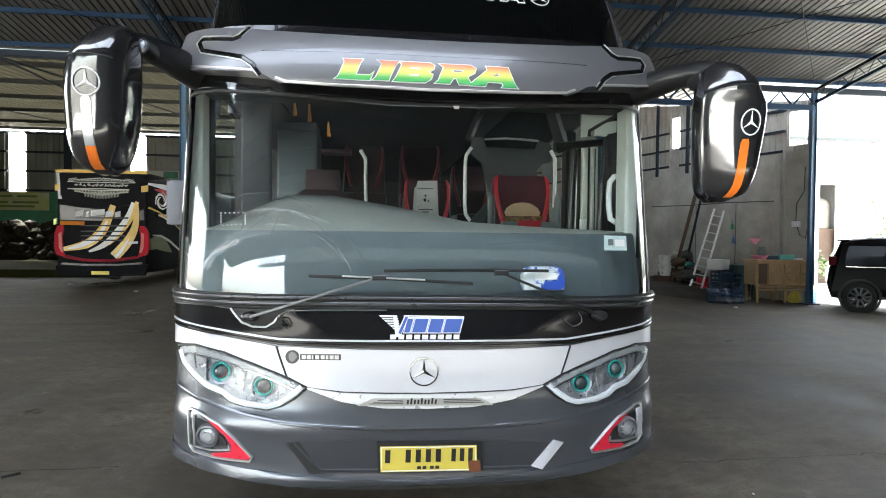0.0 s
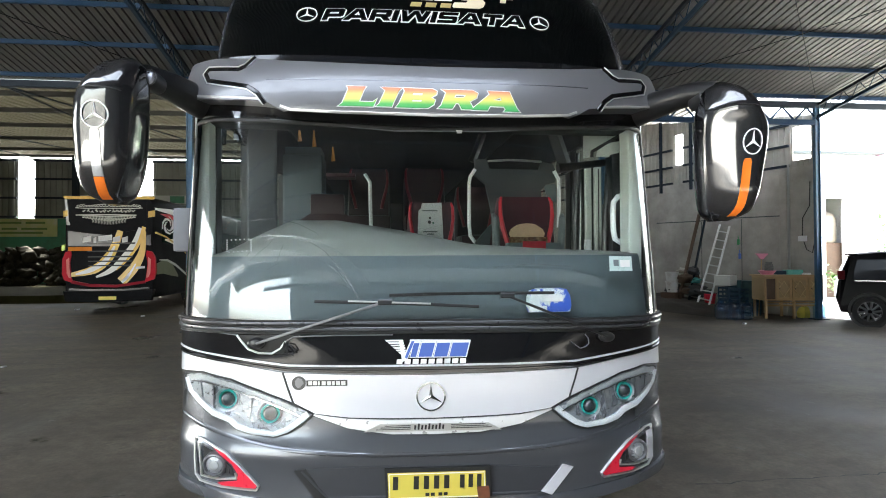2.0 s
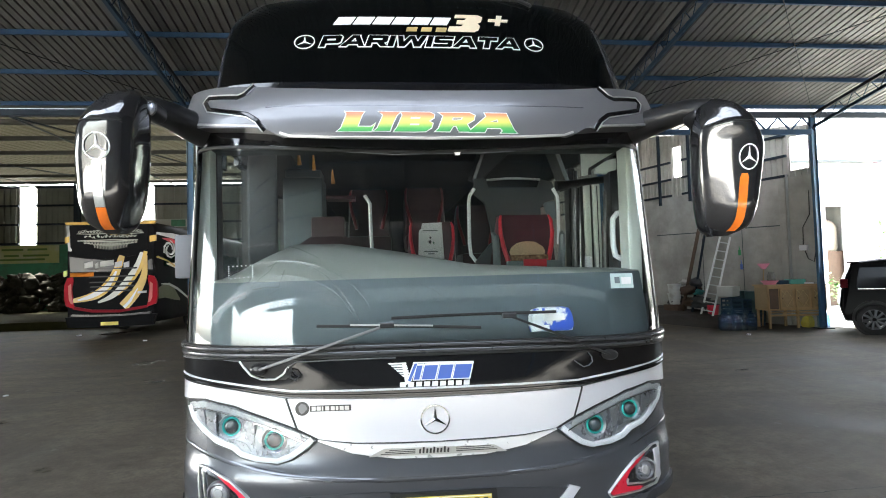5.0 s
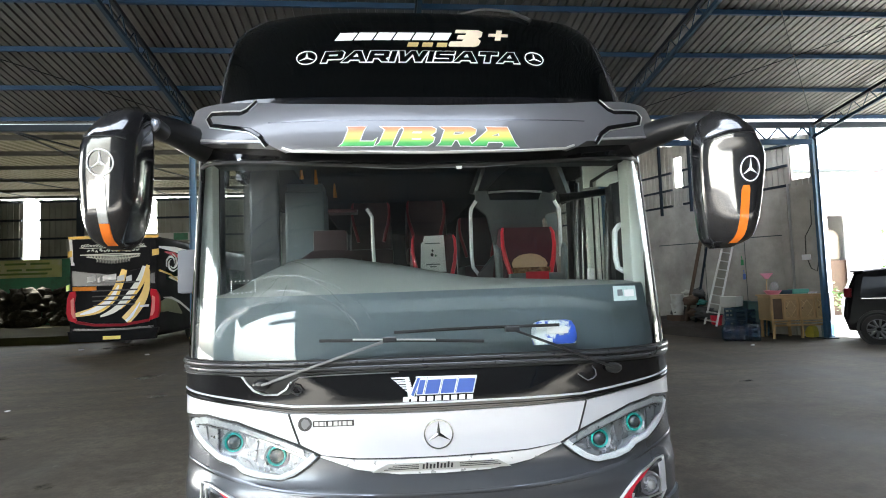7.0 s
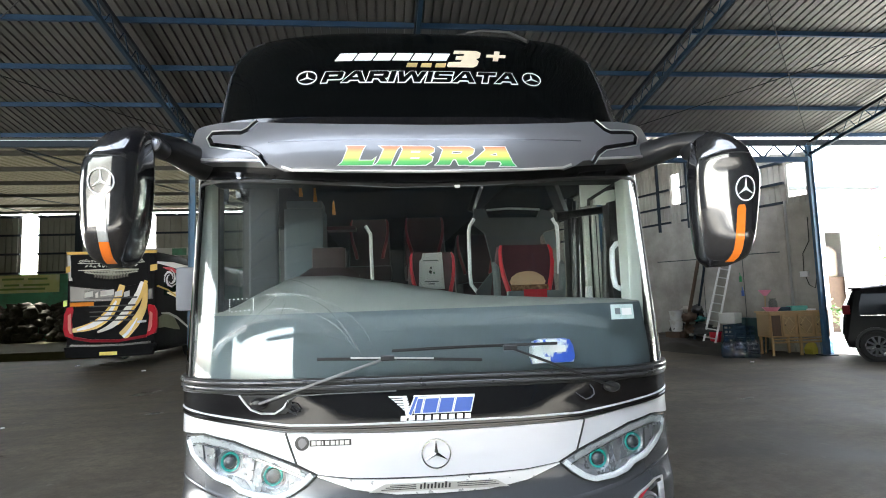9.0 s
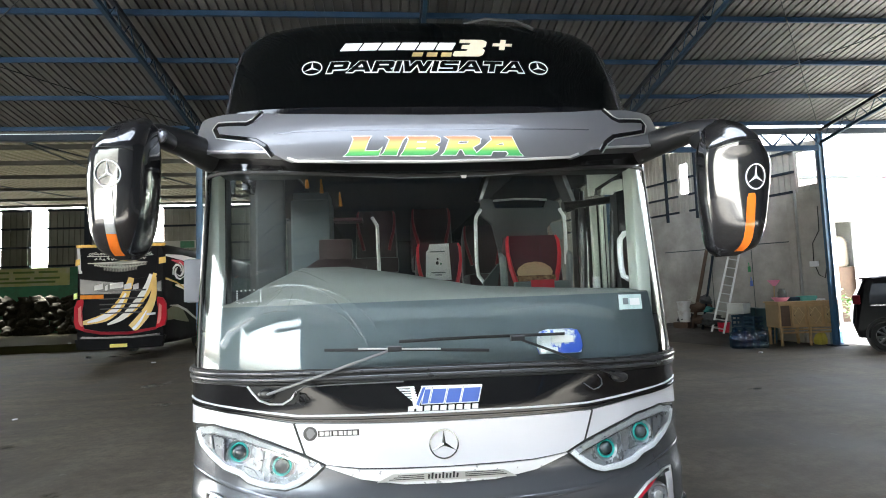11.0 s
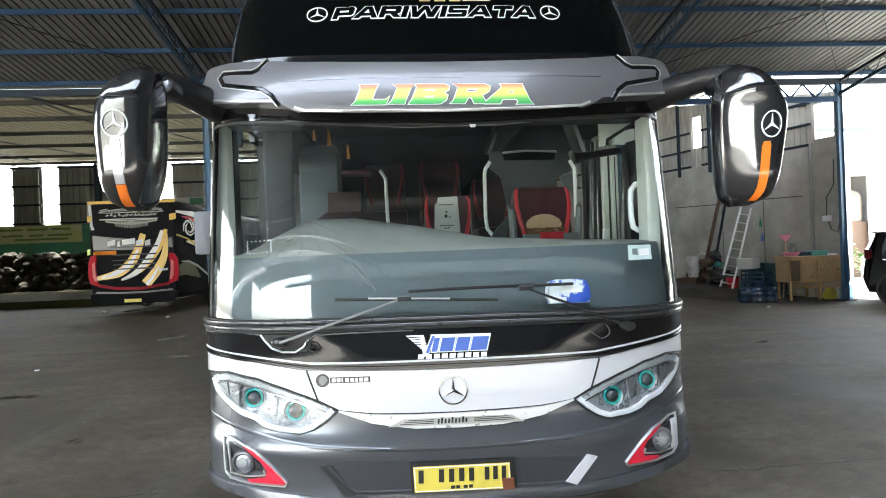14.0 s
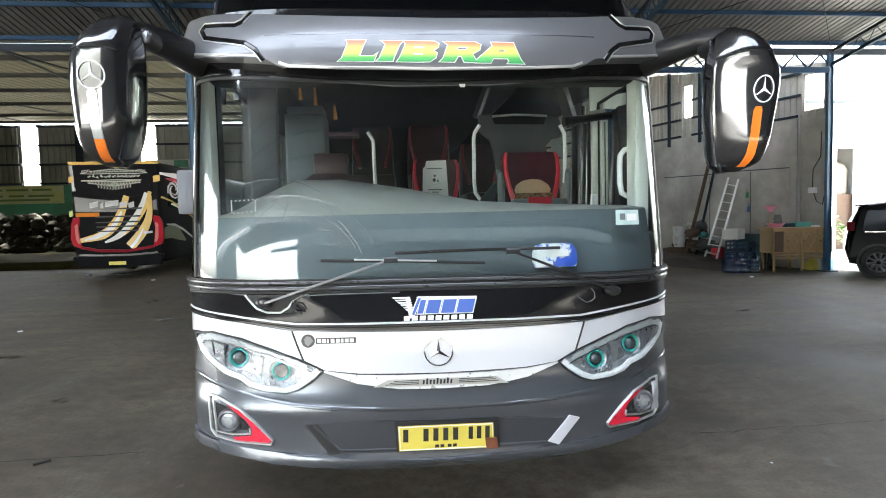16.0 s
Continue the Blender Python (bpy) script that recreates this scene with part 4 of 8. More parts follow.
# fog lamps
def fog_lamp(s):
    out = [(1.135, 0.715), (1.09, 0.712), (0.97, 0.672), (0.905, 0.615), (0.815, 0.527), (0.825, 0.508), (0.995, 0.512), (1.10, 0.525), (1.125, 0.55)]
    f = part("fog_lamp", lean(LOW.plate([(s * x, z) for x, z in out][::s], 0.003, 0.012)), M_DGREY, bus, "round fog lamp in a grey and red surround")
    part("surround", lean(LOW.ribbon([(s * x, z) for x, z in out], 0.008, 0.014, 0.014, 2, True)), M_ALU, f, "bright raised edge", True)
    red = [(1.05, 0.697), (0.97, 0.668), (0.905, 0.61), (0.822, 0.528), (0.832, 0.516), (0.99, 0.519), (1.01, 0.53), (0.915, 0.545), (0.91, 0.575), (0.94, 0.62), (0.985, 0.655)]
    part("red_trim", lean(LOW.plate([(s * x, z) for x, z in red][::s], 0.012, 0.008)), M_RED, f, "bright red trim")
    part("inner_frame", lean(LOW.ribbon([(s * x, z) for x, z in ((1.105, 0.695), (1.095, 0.55), (1.01, 0.545), (0.918, 0.556), (0.925, 0.58))], 0.008, 0.014, 0.010, 3)), M_ALU, f, "thin metal inner frame", True)
    part("back_wall", lean(LOW.plate([(s * x, z) for x, z in ((1.085, 0.685), (1.01, 0.66), (0.945, 0.6), (0.935, 0.57), (1.08, 0.562))][::s], 0.006, 0.006)), M_RUBBER, f)
    if s > 0:
        part("side_trim", lean(LOW.ribbon([(1.118, 0.555), (1.113, 0.62), (1.105, 0.695)], 0.034, 0.016, 0.01, 3)), M_SILVER, f, "silver upright trim")
    for i in range(5):
        part("grid_bar", lean(LOW.ribbon([(s * (0.955 + 0.02 * i), 0.575), (s * (0.955 + 0.02 * i), 0.60 + 0.012 * i)], 0.004, 0.010, 0.006, 1)), M_DGREY, f)
    p = LOW.on(s * 1.024, 0.612, 0.006)
    n = ((LOW.on(s * 1.024, 0.612, 0.05) - p).normalized() * 0.4 + Vector((0, -1, 0)) * 0.6).normalized()
    m = Matrix.Translation(p + Vector((0, 0, LEAN * s))) @ n.to_track_quat("Z", "Y").to_matrix().to_4x4()
    part("lamp_ring", lathe([(0.058, -0.01), (0.058, 0.010), (0.052, 0.020), (0.046, 0.022), (0.040, 0.010)], 30, m), M_VISOR, f, "grey lamp ring", True)
    part("lamp_lens", lathe([(0.041, 0.008), (0.038, 0.014), (0.026, 0.018), (0.012, 0.020), (0, 0.0205)], 24, m), M_LAMP, f, "clear round lens", True)
    part("lens_core", lathe([(0.024, 0.0185), (0.022, 0.022), (0.010, 0.024), (0, 0.024)], 18, m), M_LENSW, f, "", True)


M_LENSW = mat("clear_lamp", (0.6, 0.62, 0.62), 0.15, 0.5, 0.8, 0.2, 60)
for s in (-1, 1):
    fog_lamp(s)

# intake, number plate and reflector
part("intake", lean(LOW.strip([(-0.645, 0.598, 0.604), (-0.53, 0.458, 0.610), (-0.24, 0.456, 0.612), (0, 0.455, 0.607), (0.25, 0.452, 0.600), (0.52, 0.452, 0.582), (0.63, 0.572, 0.576)], 0.004, 0.004)), M_DGREY, bus, "recessed dark lower intake panel")
part("intake_edge", lean(LOW.ribbon([(-0.62, 0.598), (-0.5, 0.476), (0, 0.47), (0.5, 0.466)], 0.012, 0.008, 0.008)), M_DGREY, bus, "", True)
part("intake_flank", lean(LOW.plate([(-0.655, 0.60), (-0.60, 0.606), (-0.495, 0.462), (-0.55, 0.458)], 0.007, 0.006)), M_RUBBER, bus)
part("side_reflector", lean(LOW.plate([(0.613, 0.588), (0.664, 0.573), (0.552, 0.447), (0.50, 0.469)], 0.012, 0.012)), M_SILVER, bus, "silver slanted reflector strip")
plate = part("number_plate", lean(LOW.plate([(-0.242, 0.607), (0.252, 0.602), (0.258, 0.458), (-0.236, 0.464)], 0.022, 0.02)), M_RUBBER, bus, "yellow number plate in a black frame")
part("plate_sheet", lean(LOW.plate([(-0.228, 0.588), (0.226, 0.584), (0.229, 0.465), (-0.224, 0.470)], 0.027, 0.004)), M_YELLOW, plate, "yellow plate sheet")
part("plate_border", lean(LOW.ribbon([(-0.222, 0.583), (0.221, 0.579), (0.223, 0.470), (-0.218, 0.475)], 0.004, 0.029, 0.003, 2, True)), M_WHITE, plate)
for a, b in ((-0.21, -0.175), (-0.115, -0.08), (-0.068, -0.033), (-0.021, 0.014), (0.026, 0.061), (0.10, 0.132), (0.14, 0.172), (0.18, 0.212)):
    part("plate_bar", lean(LOW.plate([(a + 0.007, 0.572), (b - 0.004, 0.571), (b - 0.006, 0.512), (a + 0.005, 0.513)], 0.029, 0.003)), M_INK, plate)
for a in (-0.055, -0.03, 0.005, 0.03):
    part("plate_bar", lean(LOW.plate([(a, 0.494), (a + 0.018, 0.494), (a + 0.018, 0.480), (a, 0.480)], 0.029, 0.003)), M_INK, plate)
part("plate_lock", lean(LOW.plate([(0.185, 0.515), (0.24, 0.513), (0.245, 0.462), (0.19, 0.463)], 0.04, 0.02)), M_BROWN, plate, "rust-brown plate bracket")


# ringed three-pointed badge shapes
def badge(name, place, x, z, rx, rz, material, parent, spread=0.0, label=""):
    """A ring with three tapering points, laid by place(x, z, off)."""
    bm, n = bmesh.new(), 36
    rings = []
    for k in range(n):
        c, q = math.cos(k * math.tau / n), math.sin(k * math.tau / n)
        rings.append([bm.verts.new(place(x + rx * f * c, z + rz * f * q, o)) for f, o in ((0.91, 0.0), (0.91, 0.004), (1.0, 0.004), (1.0, 0.0))])
    for k in range(n):
        A, B = rings[k], rings[(k + 1) % n]
        for j in range(3):
            bm.faces.new((A[j], A[j + 1], B[j + 1], B[j]))
    mid = bm.verts.new(place(x, z, 0.007))
    for k in range(3):
        a = math.pi / 2 + k * math.tau / 3
        tip = bm.verts.new(place(x + rx * 0.92 * math.cos(a), z + rz * 0.92 * math.sin(a), 0.003))
        sides = [bm.verts.new(place(x + rx * 0.14 * math.cos(a + d), z + rz * 0.14 * math.sin(a + d), 0.001)) for d in (-1.05, 1.05)]
        bm.faces.new((mid, sides[0], tip))
        bm.faces.new((mid, tip, sides[1]))
    return part(name, bm, material, parent, label)


def low_at(o0):
    return lambda x, z, o=0.0: LOW.on(x, z, o0 + o) + Vector((0, 0, LEAN * x))


def up_at(o0):
    return lambda x, z, o=0.0: UP.on(x, z, o0 + o)


badge("badge", low_at(0.014), -0.022, 0.922, 0.070, 0.068, M_BADGE, bus, label="chrome ring badge with three points")
badge("window_badge", up_at(0.009), -0.652, 2.916, 0.058, 0.050, M_WHITE, bus, label="white ring badge on the upper glass")
badge("window_badge", up_at(0.009), 0.654, 2.915, 0.058, 0.050, M_WHITE, bus, label="white ring badge on the upper glass")
part("maker_disc", lean(LOW.plate([(-0.636 + 0.032 * math.cos(k * math.tau / 20), 0.991 + 0.032 * math.sin(k * math.tau / 20)) for k in range(20)], 0.017, 0.004)), M_SATIN, bus, "small dark round maker's badge")
part("maker_disc_inset", lean(LOW.plate([(-0.636 + 0.024 * math.cos(k * 0.9) * (1 - 0.08 * k), 0.991 + 0.024 * math.sin(k * 0.9)) for k in range(7)], 0.019, 0.003)), M_VISOR, bus)
part("maker_bar", lean(LOW.plate([(-0.60, 1.004), (-0.412, 1.005), (-0.412, 0.978), (-0.60, 0.977)], 0.0165, 0.003)), M_SATIN, bus, "dark lettering backing")
for i, (x, w) in enumerate(((-0.592, 0.018), (-0.569, 0.018), (-0.546, 0.007), (-0.53, 0.018), (-0.505, 0.018), (-0.482, 0.012), (-0.464, 0.018), (-0.441, 0.02))):
    part("maker_letter_bar", lean(LOW.plate([(x, 1.0), (x + w, 1.0), (x + w, 0.982), (x, 0.982)], 0.019, 0.003)), M_ALU, bus)

# coloured name on the fairing
M_NAME = banded("name_vinyl", [(0.0, (0.06, 0.40, 0.13)), (0.2, (0.12, 0.5, 0.13)), (0.45, (0.72, 0.72, 0.16)), (0.62, (0.85, 0.66, 0.2)), (0.85, (0.68, 0.27, 0.12)), (1.0, (0.55, 0.17, 0.1))], 2.300, 2.404)
def bar(a, b, c, d):
    return [(a, c), (b, c), (b, d), (a, d)]


# flared italic letters, each in one or two pieces: hundredths of the height, from the left foot of the first
LETTERS = (
    ([(0, 0), (19, 14), (48, 84), (43, 100), (135, 100), (125, 84), (101, 23), (170, 23), (189, 40), (170, 0)],),
    ([(183, 2), (199, 15), (231, 84), (210, 100), (314, 99), (298, 84), (269, 22), (262, 2)],),
    ([(282, 0), (298, 20), (327, 84), (320, 99), (394, 99), (391, 75), (370, 75), (365, 64), (389, 64), (387, 41), (365, 41), (361, 31), (385, 31), (383, 0)],
     [(394, 99), (466, 99), (487, 89), (485, 72), (457, 54), (478, 43), (471, 21), (442, 2), (383, 0), (385, 31), (407, 31), (413, 41), (387, 41), (389, 64), (413, 64), (418, 75), (391, 75)]),
    ([(490, 2), (507, 16), (534, 84), (512, 99), (606, 99), (603, 75), (582, 75), (575, 59), (599, 59), (597, 31), (582, 31), (563, 2)],
     [(606, 99), (668, 99), (695, 86), (689, 63), (651, 41), (673, 2), (611, 2), (597, 31), (599, 59), (625, 61), (635, 75), (603, 75)]),
    ([(661, 2), (755, 82), (748, 99), (808, 99), (811, 68), (770, 53), (812, 51), (815, 22), (755, 22), (743, 0), (663, 0)],
     [(808, 99), (859, 99), (895, 14), (911, -2), (827, -2), (837, 8), (827, 22), (815, 22), (812, 51), (816, 52), (811, 68)]),
)


def widened(pts, grow):
    """The outline moved outwards by grow on every side."""
    n = len(pts)
    turn = sum(a[0] * b[1] - b[0] * a[1] for a, b in zip(pts, pts[1:] + pts[:1]))
    out = []
    for i in range(n):
        p, q, r = Vector(pts[i - 1]), Vector(pts[i]), Vector(pts[(i + 1) % n])
        u, v = (q - p).normalized(), (r - q).normalized()
        a, b = Vector((u.y, -u.x)), Vector((v.y, -v.x))
        if turn < 0:
            a, b = -a, -b
        m = (a + b).normalized()
        out.append(tuple(q + m * grow / max(0.5, m.dot(a))))
    return out


def name_letter(pieces, grow, off, material, label):
    """One letter: its pieces laid on the fairing, each a hair above the last; grow widens them all round."""
    bm = bmesh.new()
    for i, pts in enumerate(pieces):
        flat = widened([(NAME_X + u * NAME_U, NAME_Z + v * NAME_V + u * NAME_U * LEAN) for u, v in pts], grow)
        one = VIS.plate(flat, off + 0.0002 * i, 0.004)
        me = bpy.data.meshes.new("stroke")
        one.to_mesh(me)
        one.free()
        bm.from_mesh(me)
        bpy.data.meshes.remove(me)
    return part("name_letter" if grow < 0.003 else "letter_outline", bm, material, bus, label)


NAME_X, NAME_U, NAME_Z, NAME_V = -0.454, 0.000971, 2.306, 0.00098
for pieces in LETTERS:
    name_letter(pieces, 0.0045, 0.002, M_WHITE, "white outline of a name letter")
    name_letter(pieces, 0.0, 0.0045, M_NAME, "orange to green name letter")
# broad upright strokes of the word on the upper glass
WIDE = {
    "P": (1.0, (bar(0.0, 0.24, 0.0, 1.0), bar(0.0, 0.86, 0.76, 1.0), bar(0.0, 0.86, 0.30, 0.52), [(0.74, 1.0), (0.9, 1.0), (1.0, 0.9), (1.0, 0.40), (0.9, 0.30), (0.74, 0.30)])),
    "A": (1.2, ([(0.36, 1.0), (0.56, 1.0), (0.22, 0.0), (0.0, 0.0)], [(0.44, 1.0), (0.66, 1.0), (1.0, 0.0), (0.78, 0.0)], bar(0.22, 0.8, 0.2, 0.4), bar(0.36, 0.66, 0.8, 1.0))),
    "R": (1.05, (bar(0.0, 0.24, 0.0, 1.0), bar(0.0, 0.86, 0.76, 1.0), bar(0.0, 0.86, 0.34, 0.55), [(0.74, 1.0), (0.9, 1.0), (1.0, 0.9), (1.0, 0.44), (0.9, 0.34), (0.74, 0.34)], [(0.48, 0.4), (0.78, 0.4), (1.04, 0.0), (0.74, 0.0)])),
    "I": (0.27, (bar(0.0, 1.0, 0.0, 1.0),)),
    "W": (1.55, ([(0.0, 1.0), (0.17, 1.0), (0.31, 0.0), (0.14, 0.0)], [(0.14, 0.0), (0.33, 0.0), (0.56, 1.0), (0.42, 1.0)], [(0.44, 1.0), (0.58, 1.0), (0.86, 0.0), (0.67, 0.0)], [(0.69, 0.0), (0.86, 0.0), (1.0, 1.0), (0.83, 1.0)])),
    "S": (1.0, (bar(0.06, 1.0, 0.78, 1.0), bar(0.06, 0.94, 0.39, 0.61), bar(0.0, 0.94, 0.0, 0.22), [(0.1, 1.0), (0.24, 1.0), (0.24, 0.4), (0.1, 0.4), (0.0, 0.5), (0.0, 0.9)], [(0.76, 0.6), (0.9, 0.6), (1.0, 0.5), (1.0, 0.1), (0.9, 0.0), (0.76, 0.0)])),
    "T": (1.0, (bar(0.0, 1.0, 0.76, 1.0), bar(0.37, 0.63, 0.0, 0.9))),
}
WORD = "PARIWISATA"
total = sum(WIDE[c][0] for c in WORD) + 0.11 * (len(WORD) - 1)
pen = 0.0
for c in WORD:
    width, strokes = WIDE[c]
    for grow, off, material, nm in ((0.0072, 0.0105, M_WHITE, "letter_outline"), (0.0012, 0.0135, M_UGLASS, "letter")):
        bm = bmesh.new()
        for i, pts in enumerate(strokes):
            flat = [(-0.556 + 1.122 * (pen + u * width) / total, 2.876 + v * 0.074) for u, v in pts]
            flat = widened([(x + (z - 2.913) * 0.3, z) for x, z in flat], grow)
            one = UP.plate(flat, off + 0.0002 * i, 0.003)
            me = bpy.data.meshes.new("stroke")
            one.to_mesh(me)
            one.free()
            bm.from_mesh(me)
            bpy.data.meshes.remove(me)
        part(nm, bm, material, bus, "white outlined letter on the upper glass" if grow > 0.005 else "")
    pen += width + 0.11


def slanted(x, z0, z1, w, k=0.3):
    return [(x, z0), (x + w, z0), (x + w + (z1 - z0) * k, z1), (x + (z1 - z0) * k, z1)]


for i in range(6):
    x = -0.50 + i * 0.1115
    z = 3.049 + 0.001 * i
    part("emblem_block", UP.plate(slanted(x, z, z + 0.063, 0.1, 0.5), 0.009, 0.004), M_WHITE, bus)
part("emblem_numeral", UP.plate([(0.157, 3.009), (0.171, 3.041), (0.242, 3.044), (0.255, 3.063), (0.214, 3.066), (0.225, 3.097), (0.269, 3.1), (0.279, 3.119), (0.209, 3.119), (0.218, 3.147), (0.355, 3.147), (0.38, 3.13), (0.366, 3.088), (0.341, 3.075), (0.355, 3.052), (0.339, 3.016), (0.312, 3.0), (0.164, 3.0)], 0.009, 0.004), M_BEIGE, bus, "beige numeral shape")
part("emblem_cross", UP.plate(slanted(0.408, 3.094, 3.118, 0.12), 0.009, 0.004), M_BEIGE, bus)
part("emblem_cross", UP.plate(slanted(0.443, 3.062, 3.150, 0.034), 0.0095, 0.004), M_BEIGE, bus)
for i in range(3):
    part("emblem_small_bar", UP.plate(slanted(-0.085 + i * 0.085, 2.996, 3.030, 0.06), 0.009, 0.004), M_GOLD, bus)

# operator's emblem on the black band
for i in range(6):
    z = 1.180 - i * 0.0115
    part("wing_stripe", lean(LOW.plate([(-0.238 + i * 0.0125, z + 0.0075), (-0.152 + i * 0.003, z + 0.0075), (-0.150 + i * 0.003, z), (-0.230 + i * 0.0125, z)], 0.020, 0.004)), M_WHITE, bus)
part("emblem_wedge", lean(LOW.plate([(-0.172, 1.187), (-0.155, 1.187), (-0.143, 1.125), (-0.115, 1.187), (-0.092, 1.187), (-0.133, 1.093), (-0.157, 1.086)], 0.0205, 0.004)), M_WHITE, bus, "white pointed wedge")
part("emblem_wedge_core", lean(LOW.plate([(-0.112, 1.181), (-0.098, 1.181), (-0.134, 1.100), (-0.145, 1.107)], 0.022, 0.004)), M_BLUE, bus)
part("emblem_top_bar", lean(LOW.plate([(-0.118, 1.188), (0.172, 1.184), (0.170, 1.178), (-0.121, 1.182)], 0.0195, 0.004)), M_WHITE, bus)
for x, w in ((-0.118, 0.026), (-0.080, 0.062), (-0.006, 0.062), (0.068, 0.078)):
    part("emblem_outline", lean(LOW.plate(slanted(x - 0.005, 1.104, 1.180, w + 0.010, 0.28), 0.0195, 0.004)), M_WHITE, bus)
    part("emblem_block", lean(LOW.plate(slanted(x, 1.109, 1.171, w, 0.28), 0.022, 0.004)), M_BLUE, bus)
for i in range(9):
    part("emblem_under_bar", lean(LOW.plate(slanted(-0.184 + i * 0.0378, 1.076, 1.098, 0.028, 0.1), 0.020, 0.004)), M_WHITE, bus)

# wiper sill, wipers and washer hoses
SILL = [(-1.25, 1.213), (-1.132, 1.222), (-1.016, 1.222), (-0.925, 1.213), (-0.902, 1.182), (-0.872, 1.148), (-0.822, 1.130), (-0.76, 1.129), (-0.722, 1.152), (-0.697, 1.186), (-0.66, 1.206), (-0.5, 1.21), (-0.2, 1.211)]
part("sill_recess", lean(LOW.strip([(-0.925, 1.205, 1.212), (-0.902, 1.178, 1.213), (-0.872, 1.146, 1.213), (-0.822, 1.128, 1.213), (-0.76, 1.127, 1.213), (-0.722, 1.15, 1.213), (-0.697, 1.184, 1.213), (-0.66, 1.205, 1.213)], 0.0165, 0.004)), M_RUBBER, bus, "black recess round the wiper pivot")
part("sill_line", lean(LOW.ribbon(SILL[:4], 0.006, 0.019, 0.008, 4)), M_VISOR, bus, "", True)
part("sill_line", lean(LOW.ribbon(SILL[3:10], 0.009, 0.021, 0.008, 4)), M_BRIGHT, bus, "bright edge of the wiper recess", True)
part("sill_line", lean(LOW.ribbon(SILL[9:], 0.006, 0.019, 0.008, 4)), M_VISOR, bus, "", True)


M_ARM = mat("lit_arm_grey", (0.2, 0.2, 0.205), 0.4, 0.5, 0, 0.1, 20)


# lit: daylight on this wiper is put into paler arm and spine colours
def wiper(name, pivot, knuckle, tip0, tip1, lit):
    w = part(name, lean(LOW.ribbon([pivot, ((pivot[0] * 0.75 + knuckle[0] * 0.25), (pivot[1] * 0.75 + knuckle[1] * 0.25)), knuckle], 0.0125 if lit else 0.012, 0.055, 0.014, 4)), M_ARM if lit else M_SATIN, bus, "long wiper arm")
    p = LOW.on(*pivot, 0.02) + Vector((0, 0, LEAN * pivot[0]))
    part("pivot_cap", lathe([(0.026, -0.02), (0.026, 0.022), (0.018, 0.034), (0, 0.037)], 16, Matrix.Translation(p) @ pose(0, 0, 0, 90, 0, 0) @ Matrix.Diagonal((1.5, 1, 1, 1))), M_SATIN if lit else M_RUBBER, w, "", True)
    part("blade", lean(LOW.ribbon([tip0, ((tip0[0] + tip1[0]) / 2, (tip0[1] + tip1[1]) / 2 + 0.004), tip1], 0.014, 0.03, 0.02, 6)), M_RUBBER, w)
    part("blade_spine", lean(LOW.ribbon([(tip0[0] * 0.8 + tip1[0] * 0.2, tip0[1] * 0.8 + tip1[1] * 0.2 + 0.006), (tip0[0] * 0.3 + tip1[0] * 0.7, tip0[1] * 0.3 + tip1[1] * 0.7 + 0.006)], 0.008, 0.042, 0.01, 5)), M_ALU if lit else M_SATIN, w)
    part("knuckle", lean(LOW.ribbon([(knuckle[0] - 0.03, knuckle[1]), (knuckle[0] + 0.035, knuckle[1])], 0.026, 0.06, 0.03, 2)), M_SATIN, w)


wiper("wiper", (-0.83, 1.178), (-0.24, 1.362), (-0.565, 1.368), (0.215, 1.341), True)
wiper("wiper", (0.86, 1.19), (0.35, 1.392), (-0.216, 1.396), (0.594, 1.406), False)
# loops of thin washer hose
hose = [(-0.70, 1.19), (-0.706, 1.165), (-0.69, 1.145), (-0.66, 1.14), (-0.643, 1.15), (-0.66, 1.175), (-0.685, 1.18), (-0.69, 1.165), (-0.67, 1.142), (-0.65, 1.135)]
part("washer_hose", tube([LOW.on(x, z, 0.022 + 0.003 * i) for i, (x, z) in enumerate(hose)], 0.0032, 6), M_RUBBER, bus, "", True)
hose = [(0.672, 1.162), (0.70, 1.142), (0.723, 1.128), (0.75, 1.135), (0.768, 1.15), (0.765, 1.175), (0.748, 1.196)]
part("washer_hose", tube([LOW.on(x, z, 0.02) for x, z in hose], 0.003, 6), M_VISOR, bus, "", True)

# mirror housings on curved arms: height, inner edge, outer edge
HOUSE = {-1: [(2.462, -1.335, -1.350), (2.452, -1.31, -1.395), (2.438, -1.295, -1.43), (2.404, -1.285, -1.46), (2.37, -1.283, -1.488), (2.32, -1.282, -1.523), (2.26, -1.281, -1.55), (2.143, -1.290, -1.561), (2.01, -1.306, -1.556), (1.943, -1.322, -1.55), (1.893, -1.342, -1.54), (1.861, -1.357, -1.525), (1.836, -1.378, -1.497), (1.825, -1.42, -1.45)],
         1: [(2.438, 1.40, 1.415), (2.428, 1.365, 1.455), (2.41, 1.345, 1.485), (2.358, 1.335, 1.532), (2.338, 1.328, 1.55), (2.29, 1.320, 1.567), (2.263, 1.318, 1.585), (2.225, 1.318, 1.613), (2.168, 1.319, 1.618), (2.055, 1.325, 1.608), (1.915, 1.342, 1.589), (1.84, 1.354, 1.573), (1.794, 1.365, 1.558), (1.766, 1.388, 1.518), (1.755, 1.425, 1.455)]}
